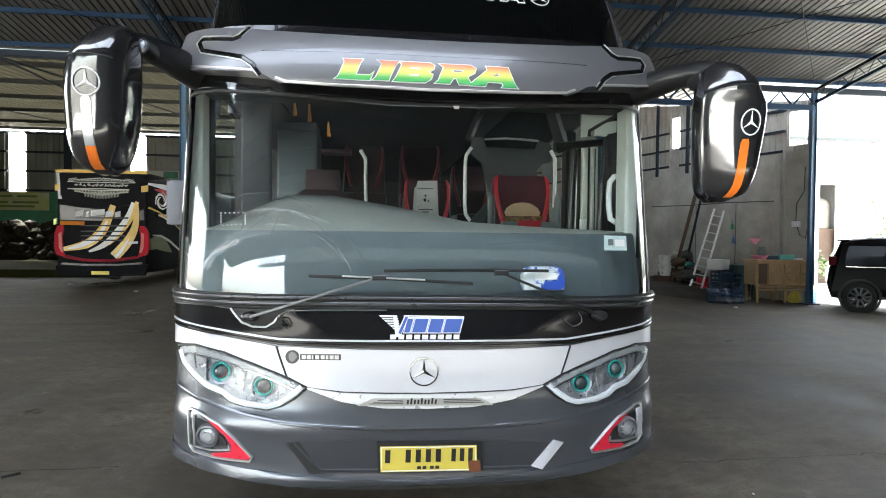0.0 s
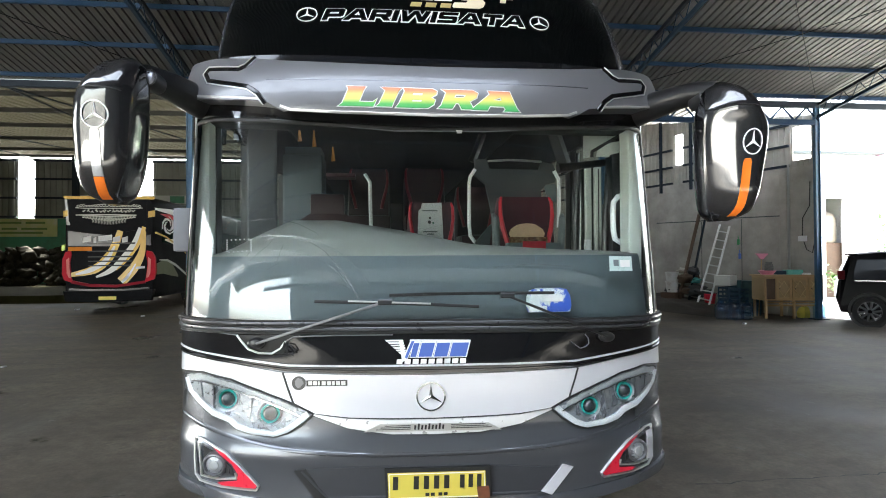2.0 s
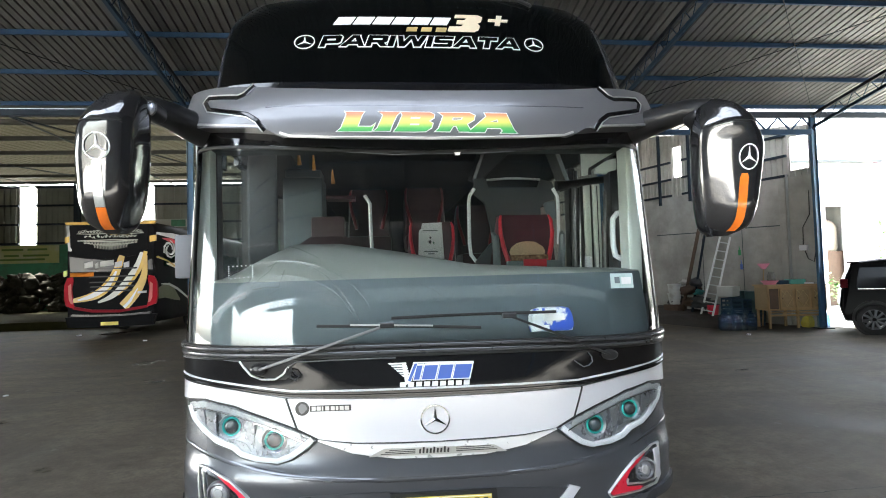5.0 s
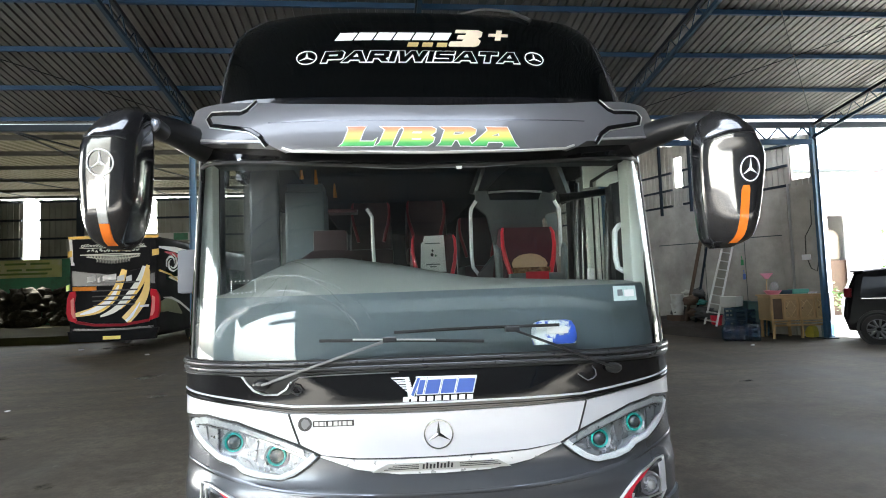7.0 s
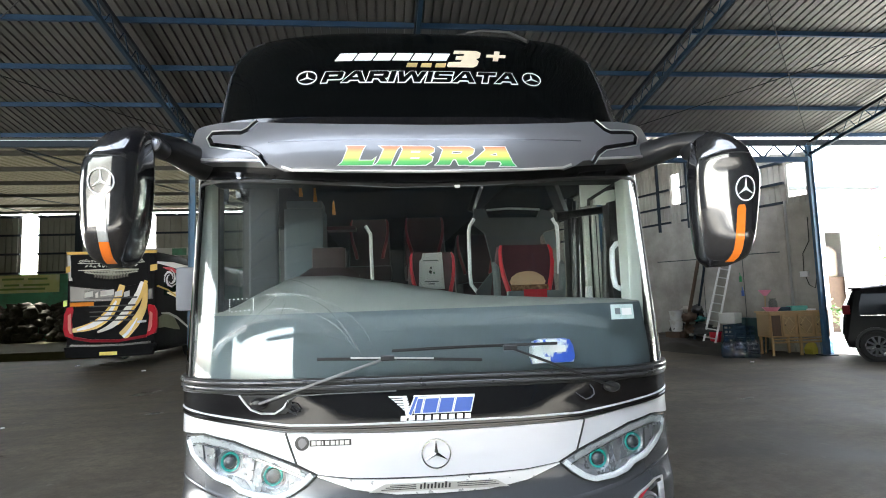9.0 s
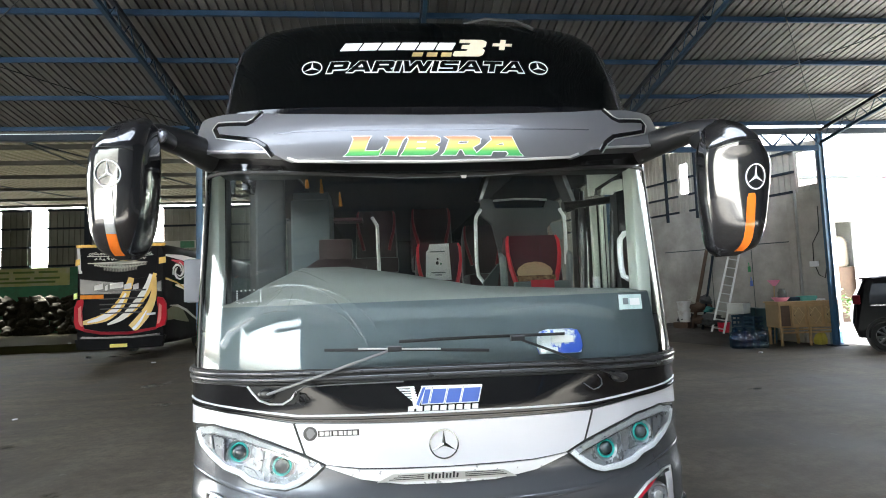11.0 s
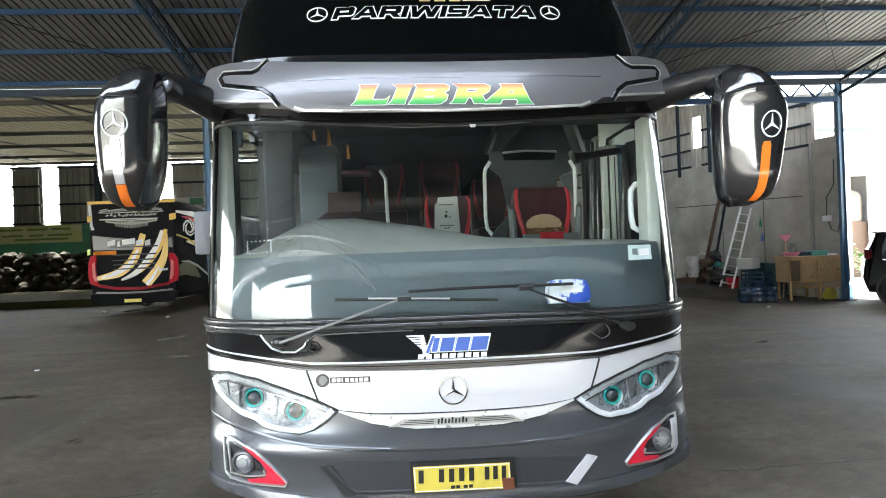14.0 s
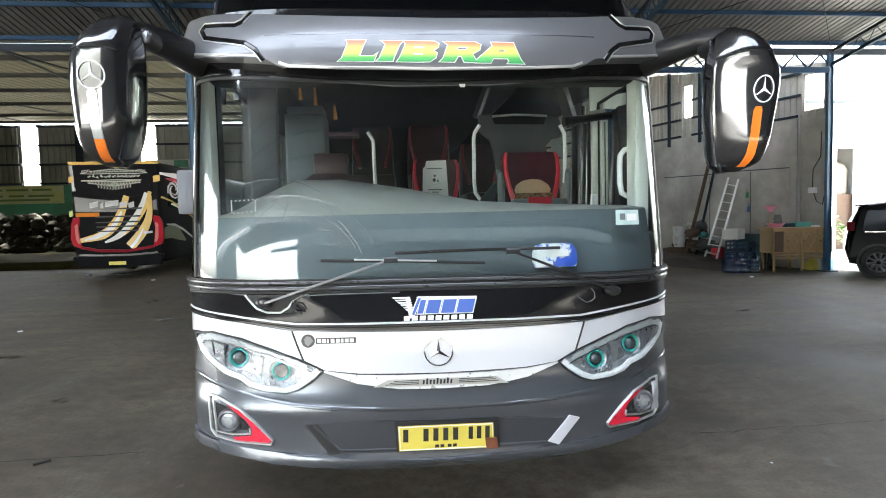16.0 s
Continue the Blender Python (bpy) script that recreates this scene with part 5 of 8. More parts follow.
# cross-section from the inner edge round the front to the outer edge and back
SECTION = {-1: [(0.0, 0.03), (0.02, -0.035), (0.09, -0.092), (0.2, -0.135), (0.34, -0.158), (0.5, -0.167), (0.66, -0.169), (0.82, -0.168), (0.945, -0.145), (0.99, -0.075), (1.0, 0.0), (0.95, 0.06), (0.75, 0.09), (0.45, 0.10), (0.15, 0.08)],
           1: [(0.0, 0.03), (0.015, -0.03), (0.07, -0.06), (0.2, -0.095), (0.34, -0.126), (0.5, -0.151), (0.66, -0.165), (0.82, -0.166), (0.945, -0.143), (0.99, -0.075), (1.0, 0.0), (0.95, 0.06), (0.75, 0.09), (0.45, 0.10), (0.15, 0.08)]}


def smooth_loop(pts, sub):
    out, n = [], len(pts)
    for i in range(n):
        p0, p1, p2, p3 = [Vector(pts[(i + k) % n]) for k in (-1, 0, 1, 2)]
        for k in range(sub):
            t = k / sub
            out.append(0.5 * ((2 * p1) + (p2 - p0) * t + (2 * p0 - 5 * p1 + 4 * p2 - p3) * t * t + (3 * p1 - p0 - 3 * p2 + p3) * t ** 3))
    return out


def mirror(s):
    tab = sorted(HOUSE[s])
    loop = smooth_loop(SECTION[s], 3)
    z0, z1 = tab[0][0], tab[-1][0]

    def edges(z):
        # averaged over a short span of height, so that the outline runs smoothly
        ks = [min(z1, max(z0, z + d)) for d in (-0.02, -0.01, 0, 0.01, 0.02)]
        a = sum(interp(k, [(q[0], q[1]) for q in tab]) for k in ks) / 5
        b = sum(interp(k, [(q[0], q[2]) for q in tab]) for k in ks) / 5
        return a, b

    def ring(z):
        a, b = edges(z)
        d = min(1.0, (abs(b - a) / 0.24) ** 0.8)
        yc = -0.02 - 0.112 * (z - 2.1) + 0.12 * max(0, z - 2.3)
        return [(a + (b - a) * p.x, yc + p.y * d + (0.13 * (p.x - 0.5) * abs(b - a) if s < 0 else 0.0), z) for p in loop]

    def at(x, z, o=0.0):
        front = sorted((p[0], p[1]) for p in ring(z)[2:30])
        return Vector((x, float(np.interp(x, [p[0] for p in front], [p[1] for p in front])) - o, z))

    zs = [z0 + (z1 - z0) * (0.5 - 0.5 * math.cos(math.pi * i / 34)) for i in range(35)]
    mr = part("mirror", loft([ring(z) for z in zs]), M_CARBON, bus, "glossy black hanging mirror housing", True)
    dx = 0.03 if s > 0 else 0.0
    arm = [(s * 1.16, 0.40, 2.385), (s * 1.215, 0.28, 2.40), (s * 1.27 + dx, 0.16, 2.418), (s * 1.325 + dx, 0.06, 2.42), (s * 1.375 + dx, -0.03, 2.40), (s * 1.41 + dx, -0.07, 2.34), (s * 1.43 + dx, -0.07, 2.25)]
    part("arm", tube(arm, 0.06, 18, [1.4, 1.28, 1.1, 1.0, 1.0, 1.2, 0.9]), M_ARMB, mr, "black mirror arm", True)
    lamp = Matrix.Translation((-1.298, -0.03, 2.40) if s < 0 else (1.372, -0.045, 2.376)) @ pose(0, 0, 0, 80, 0, s * 12) @ Matrix.Diagonal((1.0, 1.05, 1, 1))
    part("arm_lamp", lathe([(0.034, -0.10), (0.034, -0.012), (0.026, -0.004), (0.012, 0.0), (0.0, 0.0005)], 9, lamp), M_FACET, mr, "clear faceted lamp under the arm")
    part("arm_lamp_rim", lathe([(0.036, -0.10), (0.042, -0.09), (0.041, -0.014), (0.036, -0.010)], 20, lamp), M_ARMB, mr, "", True)
    part("parting_line", tube([at(x, 2.30 - 0.9 * (abs(x) - 1.45) ** 2, 0.0005) for x in [s * (1.335 + 0.19 * k / 12) for k in range(13)]], 0.0022, 5), M_RUBBER, mr)
    cx, cz, rx, rz = (-1.437, 2.186, 0.056, 0.058) if s < 0 else (1.508, 2.125, 0.044, 0.062)
    badge("mirror_badge", lambda x, z, o=0.0: at(x, z, 0.002 + o), cx, cz, rx, rz, M_WHITE, mr, label="white ring badge")
    # indicator strip: clear above and amber below on one side, all amber on the other
    def strip(za, zb, material, label, n=14):
        bm, rows = bmesh.new(), []
        for i in range(n + 1):
            z = za + (zb - za) * i / n
            k = (2.125 - z) / 0.29 if s < 0 else (2.047 - z) / 0.28
            x = (-1.441 + 0.004 * k) if s < 0 else (1.490 - 0.014 * k - 0.035 * max(0, k - 0.75) ** 1.5 * 4)
            w = (0.022 if s < 0 else 0.0185) * (0.7 if (i == 0 and abs(k) < 0.02) else 1)
            rows.append([bm.verts.new(at(x + f * w, z, o)) for f, o in ((-1, -0.004), (-0.88, 0.005), (0.88, 0.005), (1, -0.004))])
        for A, B in zip(rows, rows[1:]):
            for j in range(3):
                bm.faces.new((A[j], A[j + 1], B[j + 1], B[j]))
        bmesh.ops.recalc_face_normals(bm, faces=bm.faces)
        return part("indicator", bm, material, mr, label, True)
    if s < 0:
        strip(2.125, 1.93, M_LENSW, "clear upper part of the indicator")
        strip(1.929, 1.84, M_ORANGE, "amber lower part of the indicator")
    else:
        strip(2.047, 1.775, M_ORANGE, "amber indicator strip")


M_LGREYP = mat("grey_plastic", (0.13, 0.138, 0.155), 0.5, 0, 0, 0.08, 20)
M_ARMB = mat("black_arm_paint", (0.013, 0.013, 0.014), 0.38, 0, 0.15, 0.2, 30)
M_CARBON = mat("carbon_black", (0.014, 0.014, 0.016), 0.13, 0.0, 0.9, 0.25, 140, rvary=0.04, spec=0.8)
for s in (-1, 1):
    mirror(s)
part("roof_camera", box((0.03, 1.12, 3.42), (0.18, 1.3, 3.50), 0.015), M_RUBBER, bus, "small black box on the roof edge")
part("roof_wiper_arm", tube([UP.at(0.1, 3.437, 0.03), UP.on(0.45, 3.415, 0.05), UP.on(0.62, 3.36, 0.035), UP.on(0.72, 3.27, 0.02)], 0.012, 8), M_RUBBER, bus)
for x in (-0.82, 0.98):
    part("marker_lamp", lathe([(0.06, 0), (0.055, 0.02), (0.03, 0.035), (0, 0.038)], 16, pose(x, 1.25, 3.40)), M_ORANGE, bus, "amber roof marker lamp", True)

# ---- inside the cab ----
part("cab_trim", box((-1.235, 0.43, 1.3), (-1.16, 0.56, 2.4), 0.02), M_TRIM, bus, "cream pillar trim")
part("cab_trim", box((1.172, 0.43, 1.3), (1.25, 0.56, 2.4), 0.02), M_TRIM, bus, "cream pillar trim")
part("header_trim", box((-1.16, 0.42, 2.30), (1.16, 0.58, 2.40), 0.03), M_INSIDE, bus)
part("door_post", box((1.134, 1.0, 1.04), (1.172, 1.04, 2.185), 0.008), M_TRIM, bus, "cream door post")
part("door_post", box((1.19, 0.98, 1.04), (1.234, 1.02, 2.185), 0.008), M_TRIM, bus, "cream door post")
part("door_post_groove", box((1.208, 0.972, 1.3), (1.213, 0.979, 2.17)), M_RUBBER, bus)
# black strip that paints the shaded gap between the two posts
part("door_post_gap", box((1.12, 1.05, 1.04), (1.236, 1.07, 2.185)), M_RUBBER, bus, "black strip standing in for the shaded gap behind the door posts")
part("door_pole", tube([(1.123, 1.14, 2.18), (1.106, 1.14, 1.613)], 0.03, 12), M_SATIN, bus, "black door pole", True)
part("door_pole_tip", tube([(1.12, 1.13, 2.301), (1.116, 1.13, 2.179)], 0.014, 10), M_SATIN, bus, "", True)
part("door_strut", tube([(1.22, 0.84, 2.116), (1.208, 0.84, 1.917)], 0.018, 12), M_SATIN, bus, "black gas strut by the door", True)
part("door_strut_sleeve", tube([(1.208, 0.84, 1.917), (1.196, 0.84, 1.594)], 0.025, 12), M_SATIN, bus, "", True)
part("door_strut_rod", tube([(1.229, 0.84, 2.239), (1.22, 0.84, 2.109)], 0.007, 10), M_ALU, bus, "bright strut rod", True)
part("grab_handle", tube([(1.245, 0.6, 1.939), (1.216, 0.6, 1.949), (1.18, 0.6, 1.942), (1.153, 0.6, 1.908), (1.149, 0.6, 1.846), (1.15, 0.6, 1.743), (1.161, 0.6, 1.685), (1.189, 0.6, 1.668), (1.242, 0.6, 1.665)], 0.017, 12), M_WHITEP, bus, "white door grab handle", True)
part("door_arm", tube([(0.914, 0.93, 2.165), (1.017, 0.93, 2.178), (1.147, 0.93, 2.194), (1.245, 0.93, 2.206)], 0.024, 10, [1.5, 1.1, 1.0, 1.0]), M_RUBBER, bus, "black door arm", True)
part("ceiling_strut", tube([(0.891, 0.98, 2.457), (0.996, 0.98, 2.145)], 0.046, 4), M_RUBBER, bus, "dark sloping strut by the door")
part("ceiling_strut", tube([(0.60, 1.9, 2.62), (0.5, 1.9, 2.36)], 0.03, 4), M_SATIN, bus, "dark sloping strut by the door")
part("door_panel", loft([[(x, y, z) for x, z in [(1.009, 2.402), (1.247, 2.399), (1.245, 2.348), (1.056, 2.235), (1.054, 2.201), (1.011, 2.194)]] for y in (0.70, 0.72)]), M_TRIM, bus, "cream panel above the door")
part("door_panel_edge", tube([(1.042, 0.66, 2.192), (1.044, 0.66, 2.227), (1.133, 0.66, 2.279), (1.22, 0.66, 2.328)], 0.011, 6), M_RUBBER, bus)
part("door_gear_cover", loft([[(x, y, z) for x, z in [(1.081, 2.201), (1.089, 2.238), (1.157, 2.282), (1.218, 2.293), (1.217, 2.224), (1.16, 2.211), (1.155, 2.197)]] for y in (0.66, 0.69)]), M_TRIM, bus, "pale cover of the door gear")
part("post_foot", loft([[(x, y, z) for x, z in [(1.11, 1.693), (1.148, 1.692), (1.144, 1.61), (1.106, 1.611)]] for y in (0.95, 0.98)]), M_WHITEP, bus)
M_SCREEN = mat("dark_navy_plastic", (0.018, 0.024, 0.03), 0.45, 0, 0, 0.2, 8)
M_PART = mat("dark_moulding", (0.06, 0.068, 0.07), 0.55, 0, 0, 0.1, 8)
M_CABINET = mat("blue_grey_panel", (0.085, 0.108, 0.122), 0.5, 0, 0, 0.08, 8)
M_AMBER = mat("amber_thread", (0.5, 0.2, 0.03), 0.8, 0, 0, 0.3, 60)
for x, y, z0, z1 in ((-0.747, 1.6, 2.6, 2.41), (-0.854, 1.6, 2.6, 2.45), (-0.624, 1.8, 2.45, 2.337)):
    part("tassel", tube([(x, y, z0), (x, y, z1 + 0.09), (x + 0.004, y, z1)], 0.016, 7, [0.25, 0.5, 1.0]), M_AMBER, bus, "amber hanging tassel", True)
part("side_shelf", box((-0.70, 2.02, 2.245), (-0.46, 2.2, 2.275), 0.006), M_LEATHER, bus, "narrow maroon shelf")
part("partition", loft([[(x, y, z) for x, z in [(0.519, 2.378), (0.613, 2.379), (0.641, 2.302), (1.058, 2.299), (1.083, 2.369), (1.177, 2.344), (1.207, 2.261), (1.191, 2.195), (1.113, 2.176), (1.069, 2.125), (1.078, 2.043), (1.087, 1.605), (0.677, 1.619), (0.651, 1.961), (0.605, 2.173), (0.517, 2.245)]] for y in (1.86, 1.90)]), M_PART, bus, "grey moulded partition behind the guide seat")
part("partition_panel", loft([[(x, y, z) for x, z in [(1.112, 2.173), (1.21, 2.19), (1.217, 2.076), (1.212, 2.028), (1.137, 2.078)]] for y in (1.905, 1.92)]), M_TRIMG, bus)
part("partition_foot", loft([[(x, y, z) for x, z in [(0.503, 1.64), (0.505, 1.693), (0.635, 1.842), (0.637, 1.788), (0.611, 1.636)]] for y in (1.78, 1.84)]), M_PART, bus)
part("partition_rail", tube([(0.623, 1.85, 2.363), (0.8, 1.85, 2.375), (0.927, 1.85, 2.372), (1.074, 1.85, 2.363)], 0.009, 10), M_ALU, bus, "", True)
for pts in ([(0.515, 1.84, 2.292), (0.474, 1.84, 2.231), (0.466, 1.84, 2.181), (0.463, 1.84, 1.842), (0.472, 1.84, 1.749), (0.517, 1.84, 1.689)], [(1.176, 1.84, 2.287), (1.215, 1.84, 2.218), (1.217, 1.84, 2.069), (1.212, 1.84, 1.819)], [(-0.383, 2.1, 2.284), (-0.34, 2.1, 2.212), (-0.338, 2.1, 2.046), (-0.332, 2.1, 1.802)]):
    part("hand_rail", tube(pts, 0.015, 12), M_WHITEP, bus, "white hand rail", True)
part("driver_cabinet", box((-1.145, 2.6, 1.04), (-0.785, 3.0, 2.53), 0.02), M_CABINET, bus, "tall blue-grey cabinet behind the driver")
part("driver_cabinet_lid", box((-1.125, 2.62, 2.531), (-0.80, 2.98, 2.605), 0.015), M_CABINET, bus)
part("driver_screen", box((-1.215, 1.5, 1.2), (-1.0, 1.54, 2.56), 0.02), M_SCREEN, bus, "dark screen beside the driver")



def bus_seat(m, label, hide, cloth=False, patch=False):
    rings = []
    for i in range(9):
        f = i / 8
        w = (0.46 - 0.03 * f) * (1 - 0.12 * max(0, f - 0.8) / 0.2) / 2
        rings.append([(x * w, 0.05 + 0.1 * f + dy * 0.13, 0.45 + 0.59 * f) for x, dy in ((-1, 0.6), (-1.0, -0.2), (-0.92, -0.55), (-0.5, -0.42), (0, -0.40), (0.5, -0.42), (0.92, -0.55), (1.0, -0.2), (1, 0.6), (0, 0.75))])
    seat = part("coach_seat", loft(rings), hide, bus, label, True)
    seat.matrix_basis = m
    part("cushion", box((-0.23, -0.42, 0.34), (0.23, 0.05, 0.5), 0.05), hide, seat, "", True)
    for d in (-1, 1):
        part("bolster", tube([(d * 0.135, 0.004, 0.6), (d * 0.152, 0.016, 0.68), (d * 0.185, 0.03, 0.8), (d * 0.2, 0.045, 0.9), (d * 0.198, 0.065, 1.0), (d * 0.185, 0.085, 1.035)], 0.015, 8, [1.2, 1.3, 1.2, 1.0, 0.9, 0.6]), M_PIPING if cloth or patch else M_PIPD, seat, "scarlet bolster", True)
    part("pedestal", box((-0.18, -0.3, 0.0), (0.18, 0.0, 0.34), 0.02), M_SATIN, seat)
    if cloth:
        part("head_cloth", loft([[(x, 0.012 + o + (z - 0.73) * 0.17, z) for x, z in ((-0.135, 0.73), (0.105, 0.725), (0.095, 1.035), (-0.088, 1.03), (-0.1, 0.985), (-0.122, 0.965))] for o in (0.0, 0.006)]), M_WHITEP, seat, "white printed head cloth")
        for z, w in ((0.962, 0.14), (0.785, 0.13), (0.765, 0.06)):
            part("print_bar", loft([[(x - 0.015, 0.010 + o + (z + h - 0.73) * 0.17, z + h) for x, h in ((-w / 2, 0), (w / 2, 0), (w / 2, 0.009), (-w / 2, 0.009))] for o in (0.0, 0.0015)]), M_TRIMG, seat)
        for x, z, w, h, mt in ((-0.016, 0.905, 0.02, 0.02, M_DGREY), (-0.022, 0.87, 0.03, 0.03, M_DGREY), (0.012, 0.862, 0.016, 0.02, M_GREEN)):
            part("print_mark", loft([[(x + a * w / 2, 0.0095 + o + (z + b * h / 2 - 0.73) * 0.17, z + b * h / 2) for a, b in ((-1, 0), (-0.5, -0.9), (0.6, -1), (1, 0.2), (0.3, 1), (-0.7, 0.8))] for o in (0.0, 0.0015)]), mt, seat)
    if patch:
        part("lumbar_patch", loft([[(x * w, 0.03 - 0.014 * (1 - x * x) + (z - 0.73) * 0.1, z - 0.012 * x * x) for x in (-1, -0.6, 0, 0.6, 1)] + [(x * w, 0.1, z - 0.012 * x * x) for x in (1, 0.6, 0, -0.6, -1)] for z, w in ((0.735, 0.125), (0.77, 0.138), (0.805, 0.12), (0.835, 0.075))]), M_BEIGEF, seat, "worn beige fabric lumbar patch", True)
        part("worn_strip", box((-0.14, 0.0, 0.69), (0.15, 0.05, 0.732), 0.01), M_TORN, seat, "torn brown strip below the patch", True)
        part("buckle_bar", box((-0.2, -0.16, 0.6), (0.2, -0.1, 0.685), 0.015), M_TRIMG, seat)
        part("belt", box((-0.085, -0.168, 0.6), (0.085, -0.158, 0.695), 0.004), M_PIPING, seat)
        for d in (-1, 1):
            part("armrest", tube([(d * 0.245, 0.0, 0.6), (d * 0.25, -0.02, 0.76), (d * 0.255, -0.02, 0.87), (d * 0.265, 0.02, 0.9)], 0.028, 8, [1.0, 1.0, 0.9, 0.5]), M_TRIMG, seat, "grey armrest", True)
    return seat


M_TORN = mat("torn_brown_fabric", (0.16, 0.07, 0.03), 0.9, 0, 0, 0.5, 60, 0.4, 150, dirt=(0.45, 0.3, 0.16), dscale=30)
M_BEIGEF = mat("beige_fabric", (0.6, 0.42, 0.26), 0.9, 0, 0, 0.45, 120, 0.3, 200)
bus_seat(pose(0.842, 1.42, 0.995), "maroon leather guide seat with a worn beige patch", M_LEATHER, patch=True)
bus_seat(pose(0.172, 1.95, 1.0) @ Matrix.Diagonal((0.9, 1, 1, 1)), "maroon leather seat with a white head cloth", M_LEATHER, cloth=True)
d = part("driver_seat", loft([[(x * w, y + yo, z) for x, y in ((-1, 0.06), (-1, -0.04), (-0.6, -0.06), (0.6, -0.06), (1, -0.04), (1, 0.06))] for w, yo, z in ((0.24, 0, 0.42), (0.25, 0.02, 0.65), (0.22, 0.05, 0.80), (0.13, 0.06, 0.86))]), M_LEATHERD, bus, "dark maroon driver seat", True)
d.matrix_basis = pose(-0.64, 1.5, 1.04)
part("cushion", box((-0.24, -0.45, 0.3), (0.24, 0.05, 0.46), 0.05), M_LEATHERD, d, "", True)
part("headrest", box((-0.125, 0.0, 0.845), (0.125, 0.10, 1.01), 0.035), M_LEATHERD, d, "", True)
part("pedestal", box((-0.2, -0.3, 0.0), (0.2, 0.0, 0.3), 0.02), M_SATIN, d)
rear_seat = bus_seat(pose(0.78, 3.3, 1.3), "passenger seat with leather and bolsters darkened for the dim cabin", M_LEATHERD)
for x, y in ((0.22, 3.3), (-0.375, 3.4)):
    copy_thing(rear_seat, pose(x, y, 1.5))

M_PACK = mat("printed_wrapper", (0.85, 0.87, 0.9), 0.3, 0, 0.3, 0.05, 20, dirt=(0.05, 0.12, 0.6), dscale=9, dlow=0.48, dhigh=0.53)
pack = part("tissue_pack", loft([[(x * 0.105 * w, y * 0.04 * w + 0.0, z) for x, y in ((-1, -0.8), (-0.9, -1), (0.9, -1), (1, -0.8), (1, 0.8), (0.9, 1), (-0.9, 1), (-1, 0.8))] for z, w in ((0, 0.96), (0.03, 1.04), (0.08, 1.0), (0.112, 0.86), (0.12, 0.6))]), M_PACK, None, "", True)
pack.matrix_world = pose(0.585, 0.085, 1.302, -8, 0, 0)
tagged(pack, "blue and white tissue pack on the dashboard edge", "tissue pack")
part("label_patch", box((-0.05, -0.05, 0.05), (0.06, -0.041, 0.085), 0.004), M_WHITE, pack, "white label patch")
part("label_patch", box((-0.09, -0.046, 0.005), (-0.02, -0.039, 0.03), 0.004), M_WHITE, pack)
M_FRIT = film("old_glue", (0.75, 0.8, 0.78), 0.6)
M_STICK = mat("pale_sticker", (0.55, 0.68, 0.66), 0.4, 0, 0, 0.06, 40)
st = part("permit_sticker", LOW.plate([(0.908, 1.581), (1.044, 1.579), (1.045, 1.504), (0.906, 1.505)], 0.009, 0.002), M_STICK, bus, "pale blue windscreen sticker")
part("sticker_print", LOW.plate([(0.93, 1.562), (0.96, 1.562), (0.96, 1.53), (0.93, 1.53)], 0.0105, 0.0012), M_TRIMG, st)
part("sticker_print", LOW.plate([(0.97, 1.56), (1.03, 1.56), (1.03, 1.525), (0.97, 1.525)], 0.0105, 0.0012), M_WHITE, st)
for i in range(22):
    # dotted outline of an old sticker
    k = i / 22 * 4
    e, f = int(k), k - int(k)
    c = [(-0.99, 1.668), (-0.872, 1.672), (-0.87, 1.617), (-0.988, 1.609), (-0.99, 1.668)]
    x, z = c[e][0] * (1 - f) + c[e + 1][0] * f, c[e][1] * (1 - f) + c[e + 1][1] * f
    part("frit_dot", LOW.plate([(x - 0.003, z - 0.003), (x + 0.003, z - 0.003), (x + 0.003, z + 0.003), (x - 0.003, z + 0.003)], 0.0075, 0.001), M_FRIT, bus)
part("edge_cord", LOW.ribbon([(-0.793, 2.265), (-0.643, 2.251), (-0.491, 2.233), (-0.184, 2.212), (0.13, 2.217), (0.259, 2.217), (0.407, 2.226), (0.556, 2.237), (0.707, 2.246), (0.86, 2.262)], 0.005, 0.0105, 0.003, 4), M_LGREYP, bus, "thin pale cord along the upper glass edge")
part("mirror_clip", LOW.plate([(0.125, 2.222), (0.158, 2.222), (0.155, 2.207), (0.132, 2.207)], 0.012, 0.006), M_WHITEP, bus, "small white clip at the glass edge")

